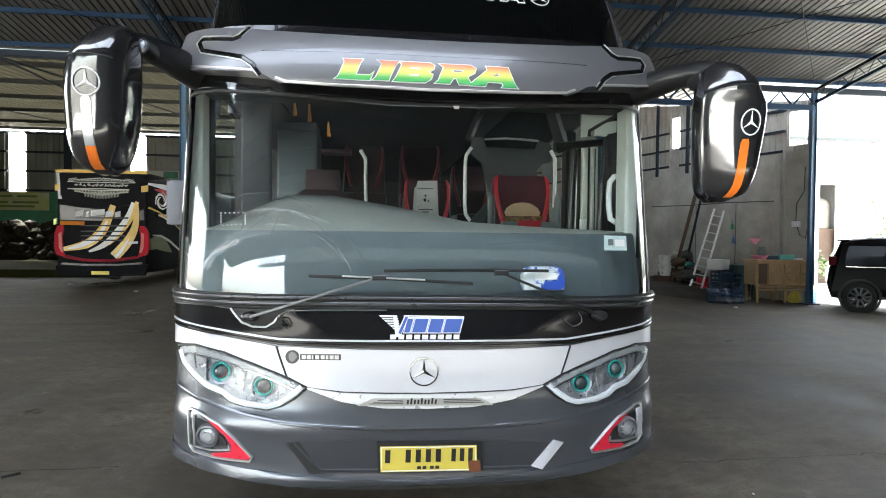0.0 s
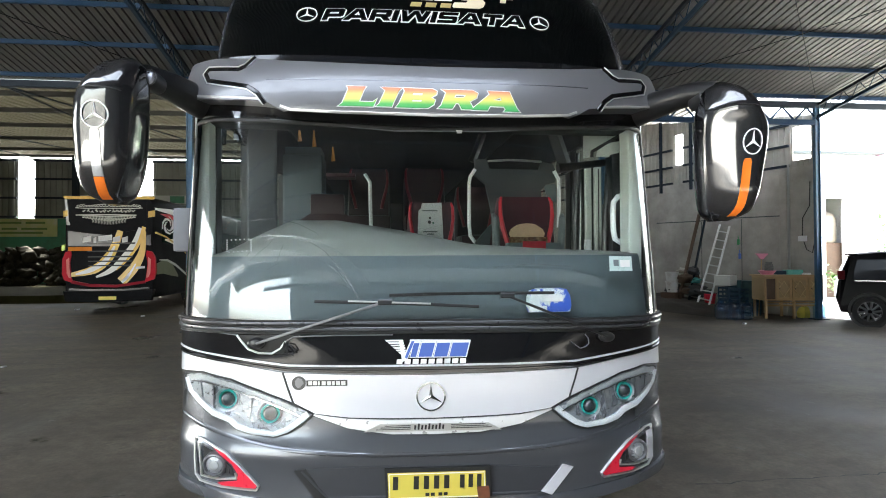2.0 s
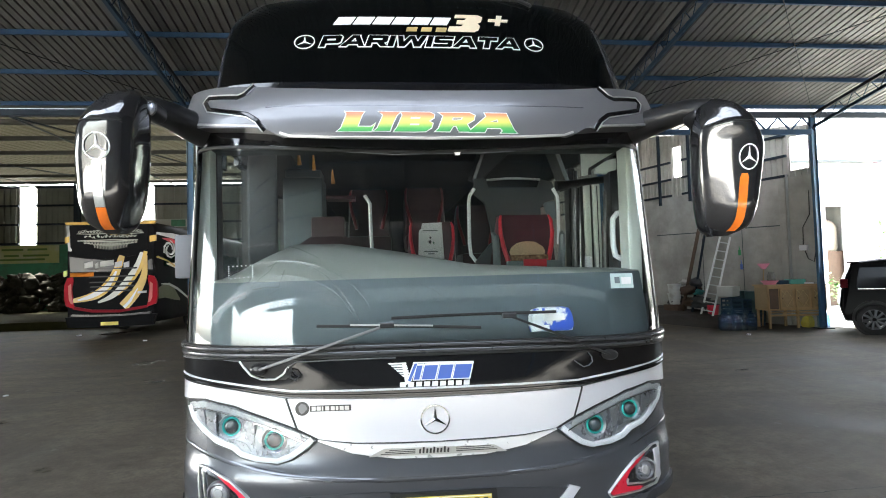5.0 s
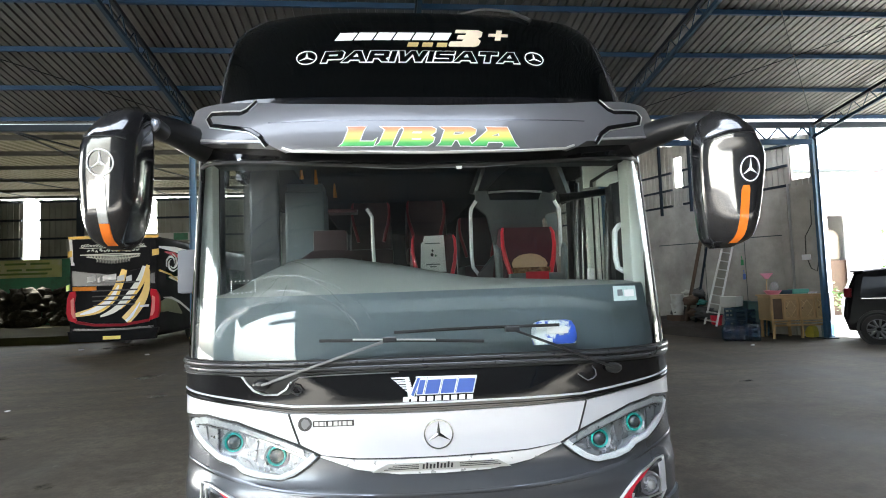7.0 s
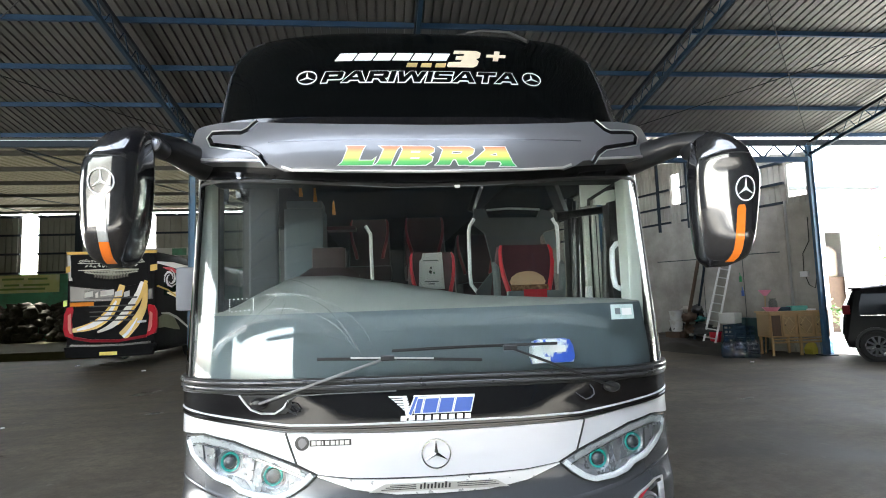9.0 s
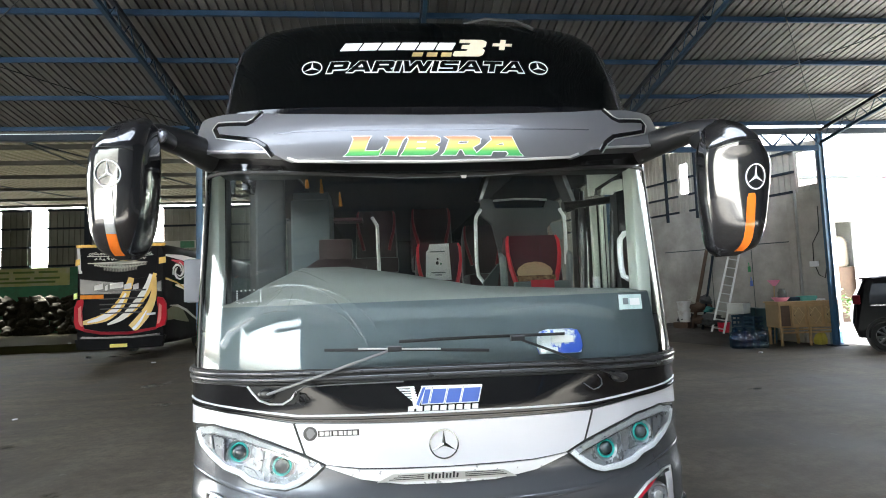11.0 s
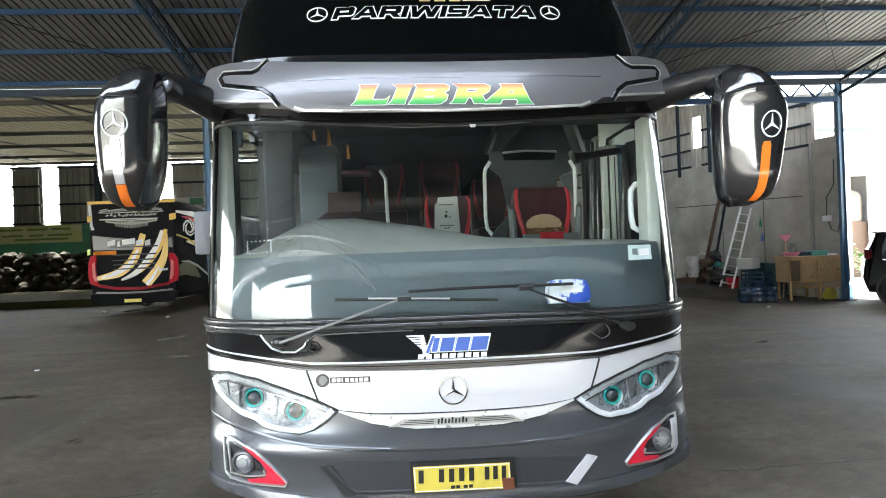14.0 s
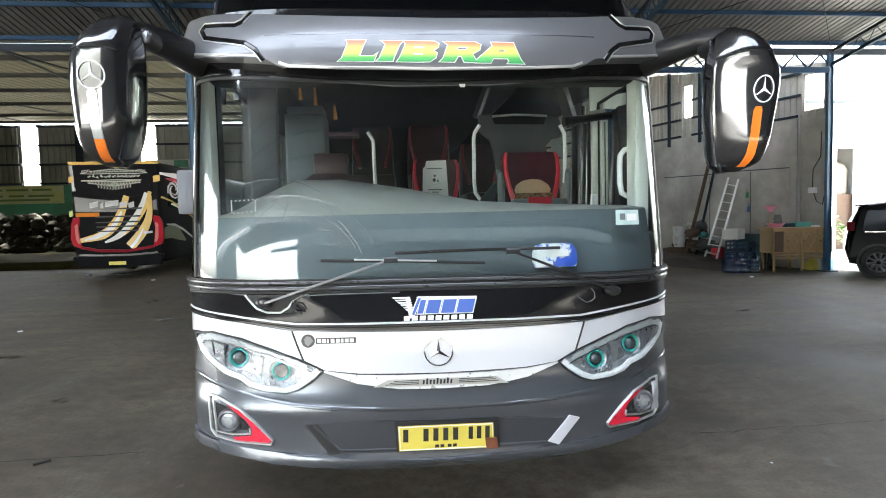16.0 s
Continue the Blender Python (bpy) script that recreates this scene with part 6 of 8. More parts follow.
# faint wiper arcs and scratches on the glass
M_SCRATCH = film("glass_scratch", (0.75, 0.8, 0.8), 0.2)
M_FAINT = film("faint_scratch", (0.75, 0.8, 0.8), 0.06)
for pts, w in (([(-0.871, 1.553), (-0.80, 1.566), (-0.746, 1.563)], 0.006), ([(-0.746, 1.563), (-0.735, 1.60), (-0.719, 1.643)], 0.005), ([(-0.88, 1.56), (-0.83, 1.61), (-0.79, 1.64), (-0.755, 1.69)], 0.004),
               ([(-0.80, 1.66), (-0.74, 1.686), (-0.66, 1.68), (-0.582, 1.652), (-0.52, 1.61), (-0.45, 1.53), (-0.39, 1.44), (-0.365, 1.39)], 0.006),
               ([(-0.95, 1.74), (-0.85, 1.765), (-0.75, 1.77), (-0.65, 1.745), (-0.56, 1.70)], 0.004), ([(-0.2, 1.6), (-0.16, 1.55), (-0.13, 1.47)], 0.004), ([(-0.42, 2.2), (-0.38, 2.12), (-0.3, 1.98)], 0.004),
               ([(-1.07, 1.42), (-1.03, 1.47), (-0.96, 1.51), (-0.90, 1.54)], 0.016), ([(-0.9, 1.58), (-0.86, 1.63)], 0.005), ([(0.3, 1.53), (0.5, 1.545), (0.7, 1.53)], 0.01)):
    part("glass_scratch", LOW.ribbon(pts, w * 0.6, 0.0078, 0.0012, 4), M_SCRATCH if pts[0][0] < -0.7 else M_FAINT, bus)
# a dusty smear and wiper sweeps
part("dust_smear", LOW.ribbon([(-1.06, 1.40), (-1.02, 1.47), (-0.95, 1.515), (-0.90, 1.535)], 0.035, 0.0092, 0.0008, 5), film("glass_dust", (0.8, 0.84, 0.84), 0.10), bus)
for r, a0, a1, w, cover in ((0.33, 25, 140, 0.05, 0.02), (0.36, 20, 95, 0.006, 0.14), (0.45, 20, 110, 0.006, 0.12)):
    pts = [(-0.74 + r * math.cos(math.radians(a0 + (a1 - a0) * k / 9)), 1.33 + r * 0.8 * math.sin(math.radians(a0 + (a1 - a0) * k / 9))) for k in range(10)]
    part("wiper_sweep", LOW.ribbon([(max(-1.1, x), z) for x, z in pts], w, 0.0086 + r * 0.001, 0.0006, 3), film("scratched_glass", (0.95, 0.97, 0.97), cover, 0.26), bus)
rs = random.Random(12)
for i in range(22):
    x, z, r, a = rs.uniform(-0.98, -0.25), rs.uniform(1.4, 1.75), rs.uniform(0.15, 0.5), rs.uniform(0.2, 2.4)
    if i > 17:
        x, z = rs.uniform(-0.1, 0.85), rs.uniform(1.35, 2.1)
    arc = [(x + r * (math.cos(a + k * 0.1) - math.cos(a)), z + r * (math.sin(a + k * 0.1) - math.sin(a)) * 0.8) for k in range(rs.randrange(2, 6))]
    part("glass_scratch", LOW.ribbon([(min(1.1, max(-1.1, p)), min(2.2, max(1.31, q))) for p, q in arc], rs.uniform(0.0014, 0.003), 0.0078, 0.0012, 2), M_FAINT, bus)
side = part("side_mirror", box((-1.47, 0.78, 1.62), (-1.36, 0.9, 1.88), 0.025), M_LGREYP, bus, "small grey side mirror by the driver window", True)
part("side_mirror_arm", tube([(-1.37, 0.86, 1.75), (-1.26, 0.92, 1.75)], 0.015, 8), M_SATIN, side)

# ---- second coach, seen from behind ----
M_LIVERY = mat("black_livery", (0.008, 0.008, 0.009), 0.5, 0, 0.0, 0.2, 6, spec=0.02)
M_GOLDP = mat("golden_paint", (0.5, 0.3, 0.03), 0.4, 0.0, 0.2, 0.25, 5)
M_TAIL = mat("red_tail_lens", (0.33, 0.006, 0.018), 0.4, 0, 0.0, 0.12, 20, spec=0.06)
M_PALE2 = mat("pale_livery", (0.5, 0.49, 0.43), 0.4, 0, 0, 0.1, 8)
M_LGREY = mat("light_grey", (0.36, 0.36, 0.35), 0.5, 0, 0, 0.1, 10)
M_PINKL = mat("pale_red_lens", (0.5, 0.14, 0.13), 0.4, 0, 0, 0.1, 10, spec=0.1)
M_SHEEN = mat("grey_sheen", (0.016, 0.016, 0.017), 0.3, 0, 0.1, 0.5, 1.5)
M_BAND = mat("dark_red_band", (0.16, 0.004, 0.012), 0.4, 0, 0, 0.15, 12, spec=0.06)
M_STKR = mat("orange_sticker", (0.5, 0.17, 0.02), 0.6, 0, 0, 0.15, 8, spec=0.1)
M_LIME = mat("lime_lens", (0.45, 0.6, 0.05), 0.3)
C2 = pose(-7.87, 14.2, 0)
coach2 = thing("parked_coach", C2, "black coach with gold and white swoosh livery seen from behind", "bus")


def at2(px, py):
    """Livery co-ordinates of the rear panel to metres."""
    return (px - 180) * 0.01494, 3.25 - (py - 305) * 0.01574


def section(w, z0, z1, r, y):
    pts = []
    for cx, cz, a0 in ((w - r, z1 - r, 0), (-w + r, z1 - r, 90), (-w + r * 0.6, z0 + r * 0.6, 180), (w - r * 0.6, z0 + r * 0.6, 270)):
        rr = r if a0 < 180 else r * 0.6
        pts += [(cx + rr * math.cos(radians(a0 + k * 22.5)), y, cz + rr * math.sin(radians(a0 + k * 22.5))) for k in range(5)]
    return pts


part("body", loft([section(1.16, 0.5, 3.26, 0.2, -0.02), section(1.225, 0.44, 3.32, 0.24, 0.12), section(1.235, 0.42, 3.34, 0.24, 1.2), section(1.235, 0.42, 3.34, 0.24, 11.2), section(1.15, 0.5, 3.2, 0.3, 11.6)]), M_LIVERY, coach2, "", True)


def flat2(name, pts, y, material, thick=0.02, label="", parent=None):
    bm = bmesh.new()
    f = [bm.verts.new((at2(*p)[0], y, at2(*p)[1])) for p in pts]
    b = [bm.verts.new((at2(*p)[0], y + thick, at2(*p)[1])) for p in pts]
    bm.faces.new(f)
    bm.faces.new(b[::-1])
    n = len(pts)
    for i in range(n):
        bm.faces.new((f[i], b[i], b[(i + 1) % n], f[(i + 1) % n]))
    bmesh.ops.recalc_face_normals(bm, faces=bm.faces)
    return part(name, bm, material, parent or coach2, label)


def swoosh(pts, widths, y, material, sub=6):
    """A curved tapering stripe of livery."""
    line = []
    n = len(pts)
    for i in range(n - 1):
        p0, p1, p2, p3 = [Vector(pts[max(0, min(n - 1, i + k))]) for k in (-1, 0, 1, 2)]
        for k in range(sub):
            t = k / sub
            line.append((0.5 * ((2 * p1) + (p2 - p0) * t + (2 * p0 - 5 * p1 + 4 * p2 - p3) * t * t + (3 * p1 - p0 - 3 * p2 + p3) * t ** 3), widths[i] + (widths[i + 1] - widths[i]) * t))
    line.append((Vector(pts[-1]), widths[-1]))
    bm, rows = bmesh.new(), []
    for i, (p, w) in enumerate(line):
        d = line[min(i + 1, len(line) - 1)][0] - line[max(i - 1, 0)][0]
        q = Vector((-d.y, d.x)).normalized() * w / 2
        rows.append([bm.verts.new((at2(*(p + q * s))[0], y, at2(*(p + q * s))[1])) for s in (1, -1)] + [bm.verts.new((at2(*(p - q))[0], y + 0.012, at2(*(p - q))[1])), bm.verts.new((at2(*(p + q))[0], y + 0.012, at2(*(p + q))[1]))])
    for A, B in zip(rows, rows[1:]):
        for k in range(4):
            bm.faces.new((A[k], A[(k + 1) % 4], B[(k + 1) % 4], B[k]))
    bm.faces.new(rows[0][::-1])
    bm.faces.new(rows[-1])
    bmesh.ops.recalc_face_normals(bm, faces=bm.faces)
    return part("livery_stripe", bm, material, coach2)


flat2("rear_window", [(107, 306), (248, 306), (246, 350), (232, 360), (200, 366), (150, 366), (118, 358), (108, 345)], -0.04, M_LIVERY, 0.03, "dark rear window with white ornament")
flat2("roof_trim", [(98, 300), (262, 300), (260, 305), (100, 305)], -0.04, M_GOLDP, 0.06, "golden roof edge")
for a, b in ((98, 106), (250, 262)):
    flat2("corner_trim", [(a, 327), (b, 325), (b, 336), (a, 338)], -0.035, M_GOLDP, 0.03)
flat2("pillar_panel", [(100, 306), (105, 306), (110, 352), (104, 352)], -0.03, M_LGREY, 0.02)
# paler, glossier patch that paints the sheen on the black body
flat2("sheen_patch", [(106, 362), (135, 366), (175, 370), (190, 378), (184, 390), (107, 389)], -0.03, M_SHEEN, 0.02, "glossy grey patch standing in for the sheen under the window")
flat2("sticker_bar", [(107, 391), (149, 391), (149, 398), (107, 398)], -0.036, M_STKR, 0.02, "orange sticker bar")
for a, b, z in ((133, 148, 374), (152, 157, 376), (161, 185, 372), (187, 200, 374), (203, 213, 375)):
    flat2("name_bar", [(a, z), (b, z - 3), (b, z + 7), (a, z + 9)], -0.045, M_LGREY, 0.015)
for z in (384, 398, 408, 416, 424):
    flat2("vent_slot", [(140 + (z - 384) * 0.1, z), (228 - (z - 384) * 0.2, z - 1), (226 - (z - 384) * 0.2, z + 2), (140 + (z - 384) * 0.1, z + 2)], -0.054, M_RUBBER, 0.02)
swoosh([(200, 362), (192, 385), (178, 411), (152, 432), (106, 442)], [10, 13, 17, 15, 5], -0.042, M_GOLDP)
swoosh([(190, 390), (173, 417), (146, 433), (121, 440)], [3, 9, 8, 2], -0.047, M_PALE2)
swoosh([(237, 357), (226, 385), (204, 414), (182, 434), (157, 445)], [8, 12, 12, 9, 3], -0.042, M_PALE2)
swoosh([(243, 355), (233, 385), (213, 414), (193, 433)], [7, 6, 4, 1], -0.047, M_GOLDP)
swoosh([(243, 362), (239, 400), (225, 428), (202, 454)], [5, 12, 17, 18], -0.044, M_GOLDP)
swoosh([(228, 422), (214, 444), (203, 455)], [1, 5, 5], -0.049, M_PALE2)
for s in (-1, 1):
    tl = flat2("tail_light", [(180 + s * x, z) for x, z in ((67.7, 398), (77.7, 400), (82.5, 412), (83.5, 438), (80, 450), (64.3, 455.5), (66.7, 445), (69.3, 420), (66.5, 405))], -0.045, M_TAIL, 0.1, "tall red tail light")
    flat2("reflector", [(180 + s * x, z) for x, z in ((70.5, 410), (75.5, 414), (74.5, 438), (71, 446), (67, 447), (70, 428))], -0.056, M_PINKL, 0.02, "", tl)
flat2("lower_band", [(115, 451), (146, 457.5), (195, 459), (245, 452), (245, 457), (195, 464), (146, 462.5), (113, 456)], -0.05, M_BAND, 0.06, "dark red band above the bumper")
flat2("bumper_lip", [(112, 465), (150, 467), (205, 467), (252, 464), (252, 467), (205, 470), (150, 470), (110, 468)], -0.095, M_SHEEN, 0.1, "black bumper lip")
flat2("rear_bumper", [(100, 470), (262, 468), (256, 488), (150, 490), (104, 488)], -0.08, M_LIVERY, 0.15, "black rear bumper")
flat2("rear_plate", [(163, 480), (194, 480), (194, 486), (163, 486)], -0.09, M_YELLOW, 0.012, "yellow number plate")
flat2("model_tag", [(228, 427), (244, 426), (244, 430), (228, 431)], -0.05, M_LGREY, 0.012)
flat2("side_marker", [(95, 388), (101, 386), (101, 396), (95, 398)], -0.02, M_LIME, 0.05, "lime marker lens")
flat2("inspection_panel", [(247, 371), (254, 369), (255, 388), (247, 388)], -0.045, M_SHEEN, 0.03)
# scrollwork and script-like strokes on the rear window
bm = bmesh.new()


def scroll(points, r):
    add_tube(bm, [(at2(*p)[0], -0.05, at2(*p)[1]) for p in points], r, 5)


scroll([(121, 334), (180, 333), (229, 334)], 0.014)
scroll([(121, 334), (180, 336), (229, 334)], 0.010)
for s in (-1, 1):
    for j in range(9):
        cx, rr = 180 + s * (4 + j * 5.2), 4.6 - 0.36 * j
        scroll([(cx + s * rr * math.cos(a), 337 + rr * 0.9 * math.sin(a) + 0.35 * (8 - j)) for a in [k * 0.75 for k in range(8)]], 0.013)
        if j < 6:
            scroll([(cx, 340 + 0.4 * (8 - j)), (cx - s * 2.4, 344 + 0.7 * (6 - j)), (cx - s * 0.5, 347 + 0.8 * (5 - j))], 0.011)
    scroll([(180 + s * 60, 321), (180 + s * 40, 322), (180, 321.5)], 0.010)
    for j in range(8):
        cx, rr = 180 + s * (4 + j * 5.2), 3.2 - 0.25 * j
        scroll([(cx + s * rr * math.cos(a), 318 - rr * 0.8 * math.sin(a) - 0.25 * (7 - j)) for a in [k * 0.75 for k in range(8)]], 0.011)
    for j in range(3):
        scroll([(180 + s * (55 - 5 * j) + 2.2 * math.cos(a), 318 - 0.8 * j + 2 * math.sin(a)) for a in [k * 0.9 for k in range(7)]], 0.010)
scroll([(180, 335), (176, 341), (180, 347), (184, 341), (180, 335)], 0.013)
part("window_ornament", bm, M_PALE2, coach2, "white scrollwork decal")
bm = bmesh.new()
rw = random.Random(21)
for i in range(13):
    x, z = 133 + i * 7.4, 327 + rw.uniform(-1, 1)
    scroll([(x + 4 * k / 4 + rw.uniform(-0.8, 0.8), z + 2.6 * math.sin(k * 1.3 + i) * rw.uniform(0.5, 1)) for k in range(6)], 0.012)
    if i % 2:
        scroll([(x + 3, z - 1), (x + 2.5, z - 4.5)], 0.011)
part("window_ornament", bm, M_PALE2, coach2, "white curved strokes above the scrollwork")
M_GREENP = mat("green_paint", (0.03, 0.25, 0.08), 0.4)
M_OLIVE = mat("olive_paint", (0.05, 0.048, 0.01), 0.4)
# flank graphics
def flank(name, pts, widths, material, lift=0.0):
    """A tapering stripe along points (y, z) of the coach's flank."""
    bm, rows = bmesh.new(), []
    for i, ((y, z), wd) in enumerate(zip(pts, widths)):
        rows.append([bm.verts.new((1.2 + o, y, z + h * wd / 2)) for h, o in ((1, 0.038 + lift), (-1, 0.038 + lift), (-1, 0.0), (1, 0.0))])
    for A, B in zip(rows, rows[1:]):
        for k in range(4):
            bm.faces.new((A[k], A[(k + 1) % 4], B[(k + 1) % 4], B[k]))
    bm.faces.new(rows[0][::-1])
    bm.faces.new(rows[-1])
    bmesh.ops.recalc_face_normals(bm, faces=bm.faces)
    return part(name, bm, material, coach2)


flank("side_glass", [(0.5, 2.2), (2, 2.25), (11, 2.25)], [0.3, 0.6, 0.6], M_UGLASS)
flank("flank_stripe", [(0.05, 2.98), (1.2, 2.98), (2.6, 2.92), (4.5, 2.8)], [0.06, 0.16, 0.22, 0.2], M_WHITE, 0.004)
flank("flank_stripe", [(0.4, 2.86), (1.1, 2.83), (2.0, 2.72)], [0.02, 0.14, 0.02], M_RED, 0.006)
flank("flank_stripe", [(2.4, 2.93), (3.0, 2.92), (3.6, 2.88)], [0.04, 0.2, 0.04], M_GREENP, 0.008)
flank("flank_stripe", [(0.7, 2.12), (1.6, 2.06), (3.6, 1.95)], [0.04, 0.2, 0.28], M_BEIGE, 0.004)
flank("flank_stripe", [(0.1, 1.25), (0.6, 1.32), (1.3, 1.2), (1.8, 1.0)], [0.3, 0.42, 0.36, 0.05], M_OLIVE, 0.004)
flank("flank_stripe", [(0.3, 1.52), (0.9, 1.5), (1.6, 1.35), (2.4, 1.08), (3.2, 0.8)], [0.03, 0.07, 0.08, 0.07, 0.04], M_LGREY, 0.006)
flank("flank_stripe", [(0.05, 2.3), (0.8, 2.2), (2.0, 1.9), (3.2, 1.5)], [0.05, 0.05, 0.05, 0.04], M_GOLDP, 0.006)
bm = bmesh.new()
for k in range(9):
    a, r0 = k * 0.7, 0.12 + 0.02 * (k % 3)
    add_tube(bm, [(1.243, 0.95 + (r0 + 0.045 * q) * 1.5 * math.cos(a + q * 0.55), 2.55 + (r0 + 0.03 * q) * math.sin(a + q * 0.55)) for q in range(5)], 0.016, 5)
part("flank_ornament", bm, M_WHITE, coach2, "white scroll ornament on the flank")
for s in (-1, 1):
    for y in (3.3, 9.3):
        m = pose(s * 1.09, y, 0.5, 0, 90, 0)
        wh = part("wheel", lathe([(0.2, -0.13), (0.42, -0.14), (0.48, -0.11), (0.5, -0.05), (0.5, 0.05), (0.48, 0.11), (0.42, 0.14), (0.2, 0.13)], 24, m), M_TYRE, coach2, "", True)
        part("rim", lathe([(0.0, s * 0.07), (0.12, s * 0.09), (0.24, s * 0.05), (0.29, s * 0.125), (0.3, s * 0.11)], 20, m), M_ALU, wh, "", True)
part("exhaust_pipe", tube([(-0.2, 0.3, 0.35), (0.35, 0.0, 0.33)], 0.05, 10), M_RUBBER, coach2, "", True)

# ---- dark sacks heaped on the platform ----
M_SACK = mat("dark_sacking", (0.02, 0.018, 0.013), 0.95, 0, 0, 0.35, 5, 0.5, 30, dirt=(0.034, 0.032, 0.025), dscale=3.4, dlow=0.5, dhigh=0.56, spec=0.08)
rng = random.Random(4)


def lump(seed):
    r = random.Random(seed)
    bm = bmesh.new()
    bmesh.ops.create_icosphere(bm, subdivisions=3, radius=1.0)
    k = Vector((r.uniform(-9, 9), r.uniform(-9, 9), r.uniform(-9, 9)))
    for v in bm.verts:
        f = 1 + 0.6 * noise.noise(v.co * 1.5 + k) + 0.4 * noise.noise(v.co * 3.3 + k)
        v.co = Vector((v.co.x * 0.34 * f, v.co.y * 0.28 * f, max(-0.2, v.co.z * 0.25 * f)))
    me = bpy.data.meshes.new("sack")
    for f in bm.faces:
        f.smooth = True
    bm.to_mesh(me)
    bm.free()
    me.materials.append(M_SACK)
    return me


SACKS = [lump(i) for i in range(6)]
for me in SACKS[3:]:
    # squarer bales among the sacks
    for v in me.vertices:
        v.co = Vector((math.copysign(abs(v.co.x / 0.34) ** 0.45 * 0.33, v.co.x), math.copysign(abs(v.co.y / 0.3) ** 0.5 * 0.26, v.co.y), v.co.z * 1.15))
for row, (n, z) in enumerate(((16, 0.48), (15, 0.84), (13, 1.2), (11, 1.55), (8, 1.86))):
    for i in range(n):
        ob = new("sack", SACKS[rng.randrange(6)])
        ob.matrix_world = pose(-20.6 + i * 0.62 + row * 0.22 + rng.uniform(-0.1, 0.1), 25.6 + row * 0.22 + rng.uniform(-0.15, 0.15), z + rng.uniform(-0.04, 0.04), rng.uniform(-18, 18), rng.uniform(-18, 18), rng.uniform(0, 360))
        ob.scale = [rng.uniform(0.75, 1.25) for k in range(3)]
        tagged(ob, "lumpy dark sack in a heap by the rear wall", "sack", "heap of sacks")
M_BANNER = mat("banner_cloth", (0.45, 0.47, 0.2), 0.7, 0, 0, 0.15, 3, dirt=(0.5, 0.5, 0.42), dscale=1.2)
ban = part("banner", loft([[(x, 27.455 + 0.01 * math.sin(x * 3), z) for x in (-20.6, -19.2, -17.8, -16.35)] + [(x, 27.499, z) for x in (-16.35, -17.8, -19.2, -20.6)] for z in (2.66, 3.1, 3.55)]), M_BANNER)
tagged(ban, "faded yellow-green banner hung on the rear wall", "banner")
M_BANTXT = mat("banner_print", (0.12, 0.2, 0.05), 0.7)
for x, z, w in ((-20.3, 3.3, 1.1), (-19.0, 3.3, 1.0), (-17.8, 3.3, 0.9), (-20.2, 3.0, 1.0), (-18.9, 3.0, 0.7), (-18.0, 3.0, 1.2), (-19.6, 2.8, 2.6)):
    part("print_bar", box((x, 27.425, z), (x + w, 27.442, z + 0.1)), M_BANTXT, ban)
poster = part("wall_sign", box((-12.3, 27.36, 4.35), (-9.6, 27.415, 4.75), 0.01), M_LGREY)
tagged(poster, "pale green and white sign on the rear wall", "sign")
part("sign_patch", box((-10.9, 27.34, 4.37), (-10.2, 27.358, 4.72)), M_GREEN, poster)

M_RAG = [mat("rag_" + n, c, 0.85, 0, 0, 0.3, 9, 0.4, 30) for n, c in (("tan", (0.15, 0.085, 0.035)), ("pale", (0.5, 0.47, 0.42)), ("dark", (0.06, 0.06, 0.06)), ("brown", (0.09, 0.055, 0.035)), ("teal", (0.05, 0.22, 0.2)), ("red", (0.45, 0.04, 0.04)))]
# ---- along the side wall ----
lad = thing("ladder", WALL, "aluminium ladder leaning on the bare wall", "ladder")
F0, F1, T0, T1 = Vector((-0.55, 3.12, 0.16)), Vector((-0.55, 2.72, 0.12)), Vector((-0.04, 2.74, 2.47)), Vector((-0.04, 2.42, 2.40))
for a, b in ((F0, T0), (F1, T1)):
    bm = bmesh.new()
    add_tube(bm, (a, b), 0.035, 4)
    part("stile", bm, M_ALU, lad)
for i in range(9):
    f = (i + 0.6) / 9.4
    part("rung", tube((F0.lerp(T0, f), F1.lerp(T1, f)), 0.018, 6), M_ALU, lad)
pole = part("leaning_pole", tube([(-0.62, 3.76, 0.12), (-0.06, 3.16, 3.75)], 0.05, 8), M_RAG[3])
pole.matrix_world = WALL
tagged(pole, "long weathered pole leaning on the wall", "pole")
pole = part("leaning_pole", tube([(-0.5, 3.5, 0.12), (-0.06, 3.05, 3.4)], 0.035, 8), M_STEELD)
pole.matrix_world = WALL
tagged(pole, "thin dark pole leaning on the wall", "pole")


def on_wall(ob, x, s, z, turn=0):
    ob.matrix_world = WALL @ pose(x, s, z, 0, 0, turn)
    return ob


tb = on_wall(part("timber_block", box((-0.24, -0.24, 0.1), (0.24, 0.24, 0.438), 0.01), M_RAG[3]), -0.62, 4.0, 0.0, 10)
tagged(tb, "dark timber block under the stacked buckets", "block")
M_BUCKET = mat("white_bucket", (0.6, 0.6, 0.57), 0.5, 0, 0, 0.12, 6, dirt=(0.4, 0.36, 0.3), dscale=5)
for s, x, z in ((4.0, -0.62, 0.44), (4.0, -0.62, 0.72)):
    bk = on_wall(part("bucket", lathe([(0.0, 0.0), (0.15, 0.0), (0.19, 0.3), (0.205, 0.3), (0.205, 0.34), (0.19, 0.34), (0.17, 0.1), (0, 0.06)], 20), M_BUCKET, None, "", True), x, s, z)
    tagged(bk, "dirty white plastic bucket in a stack", "bucket", "stacked buckets")
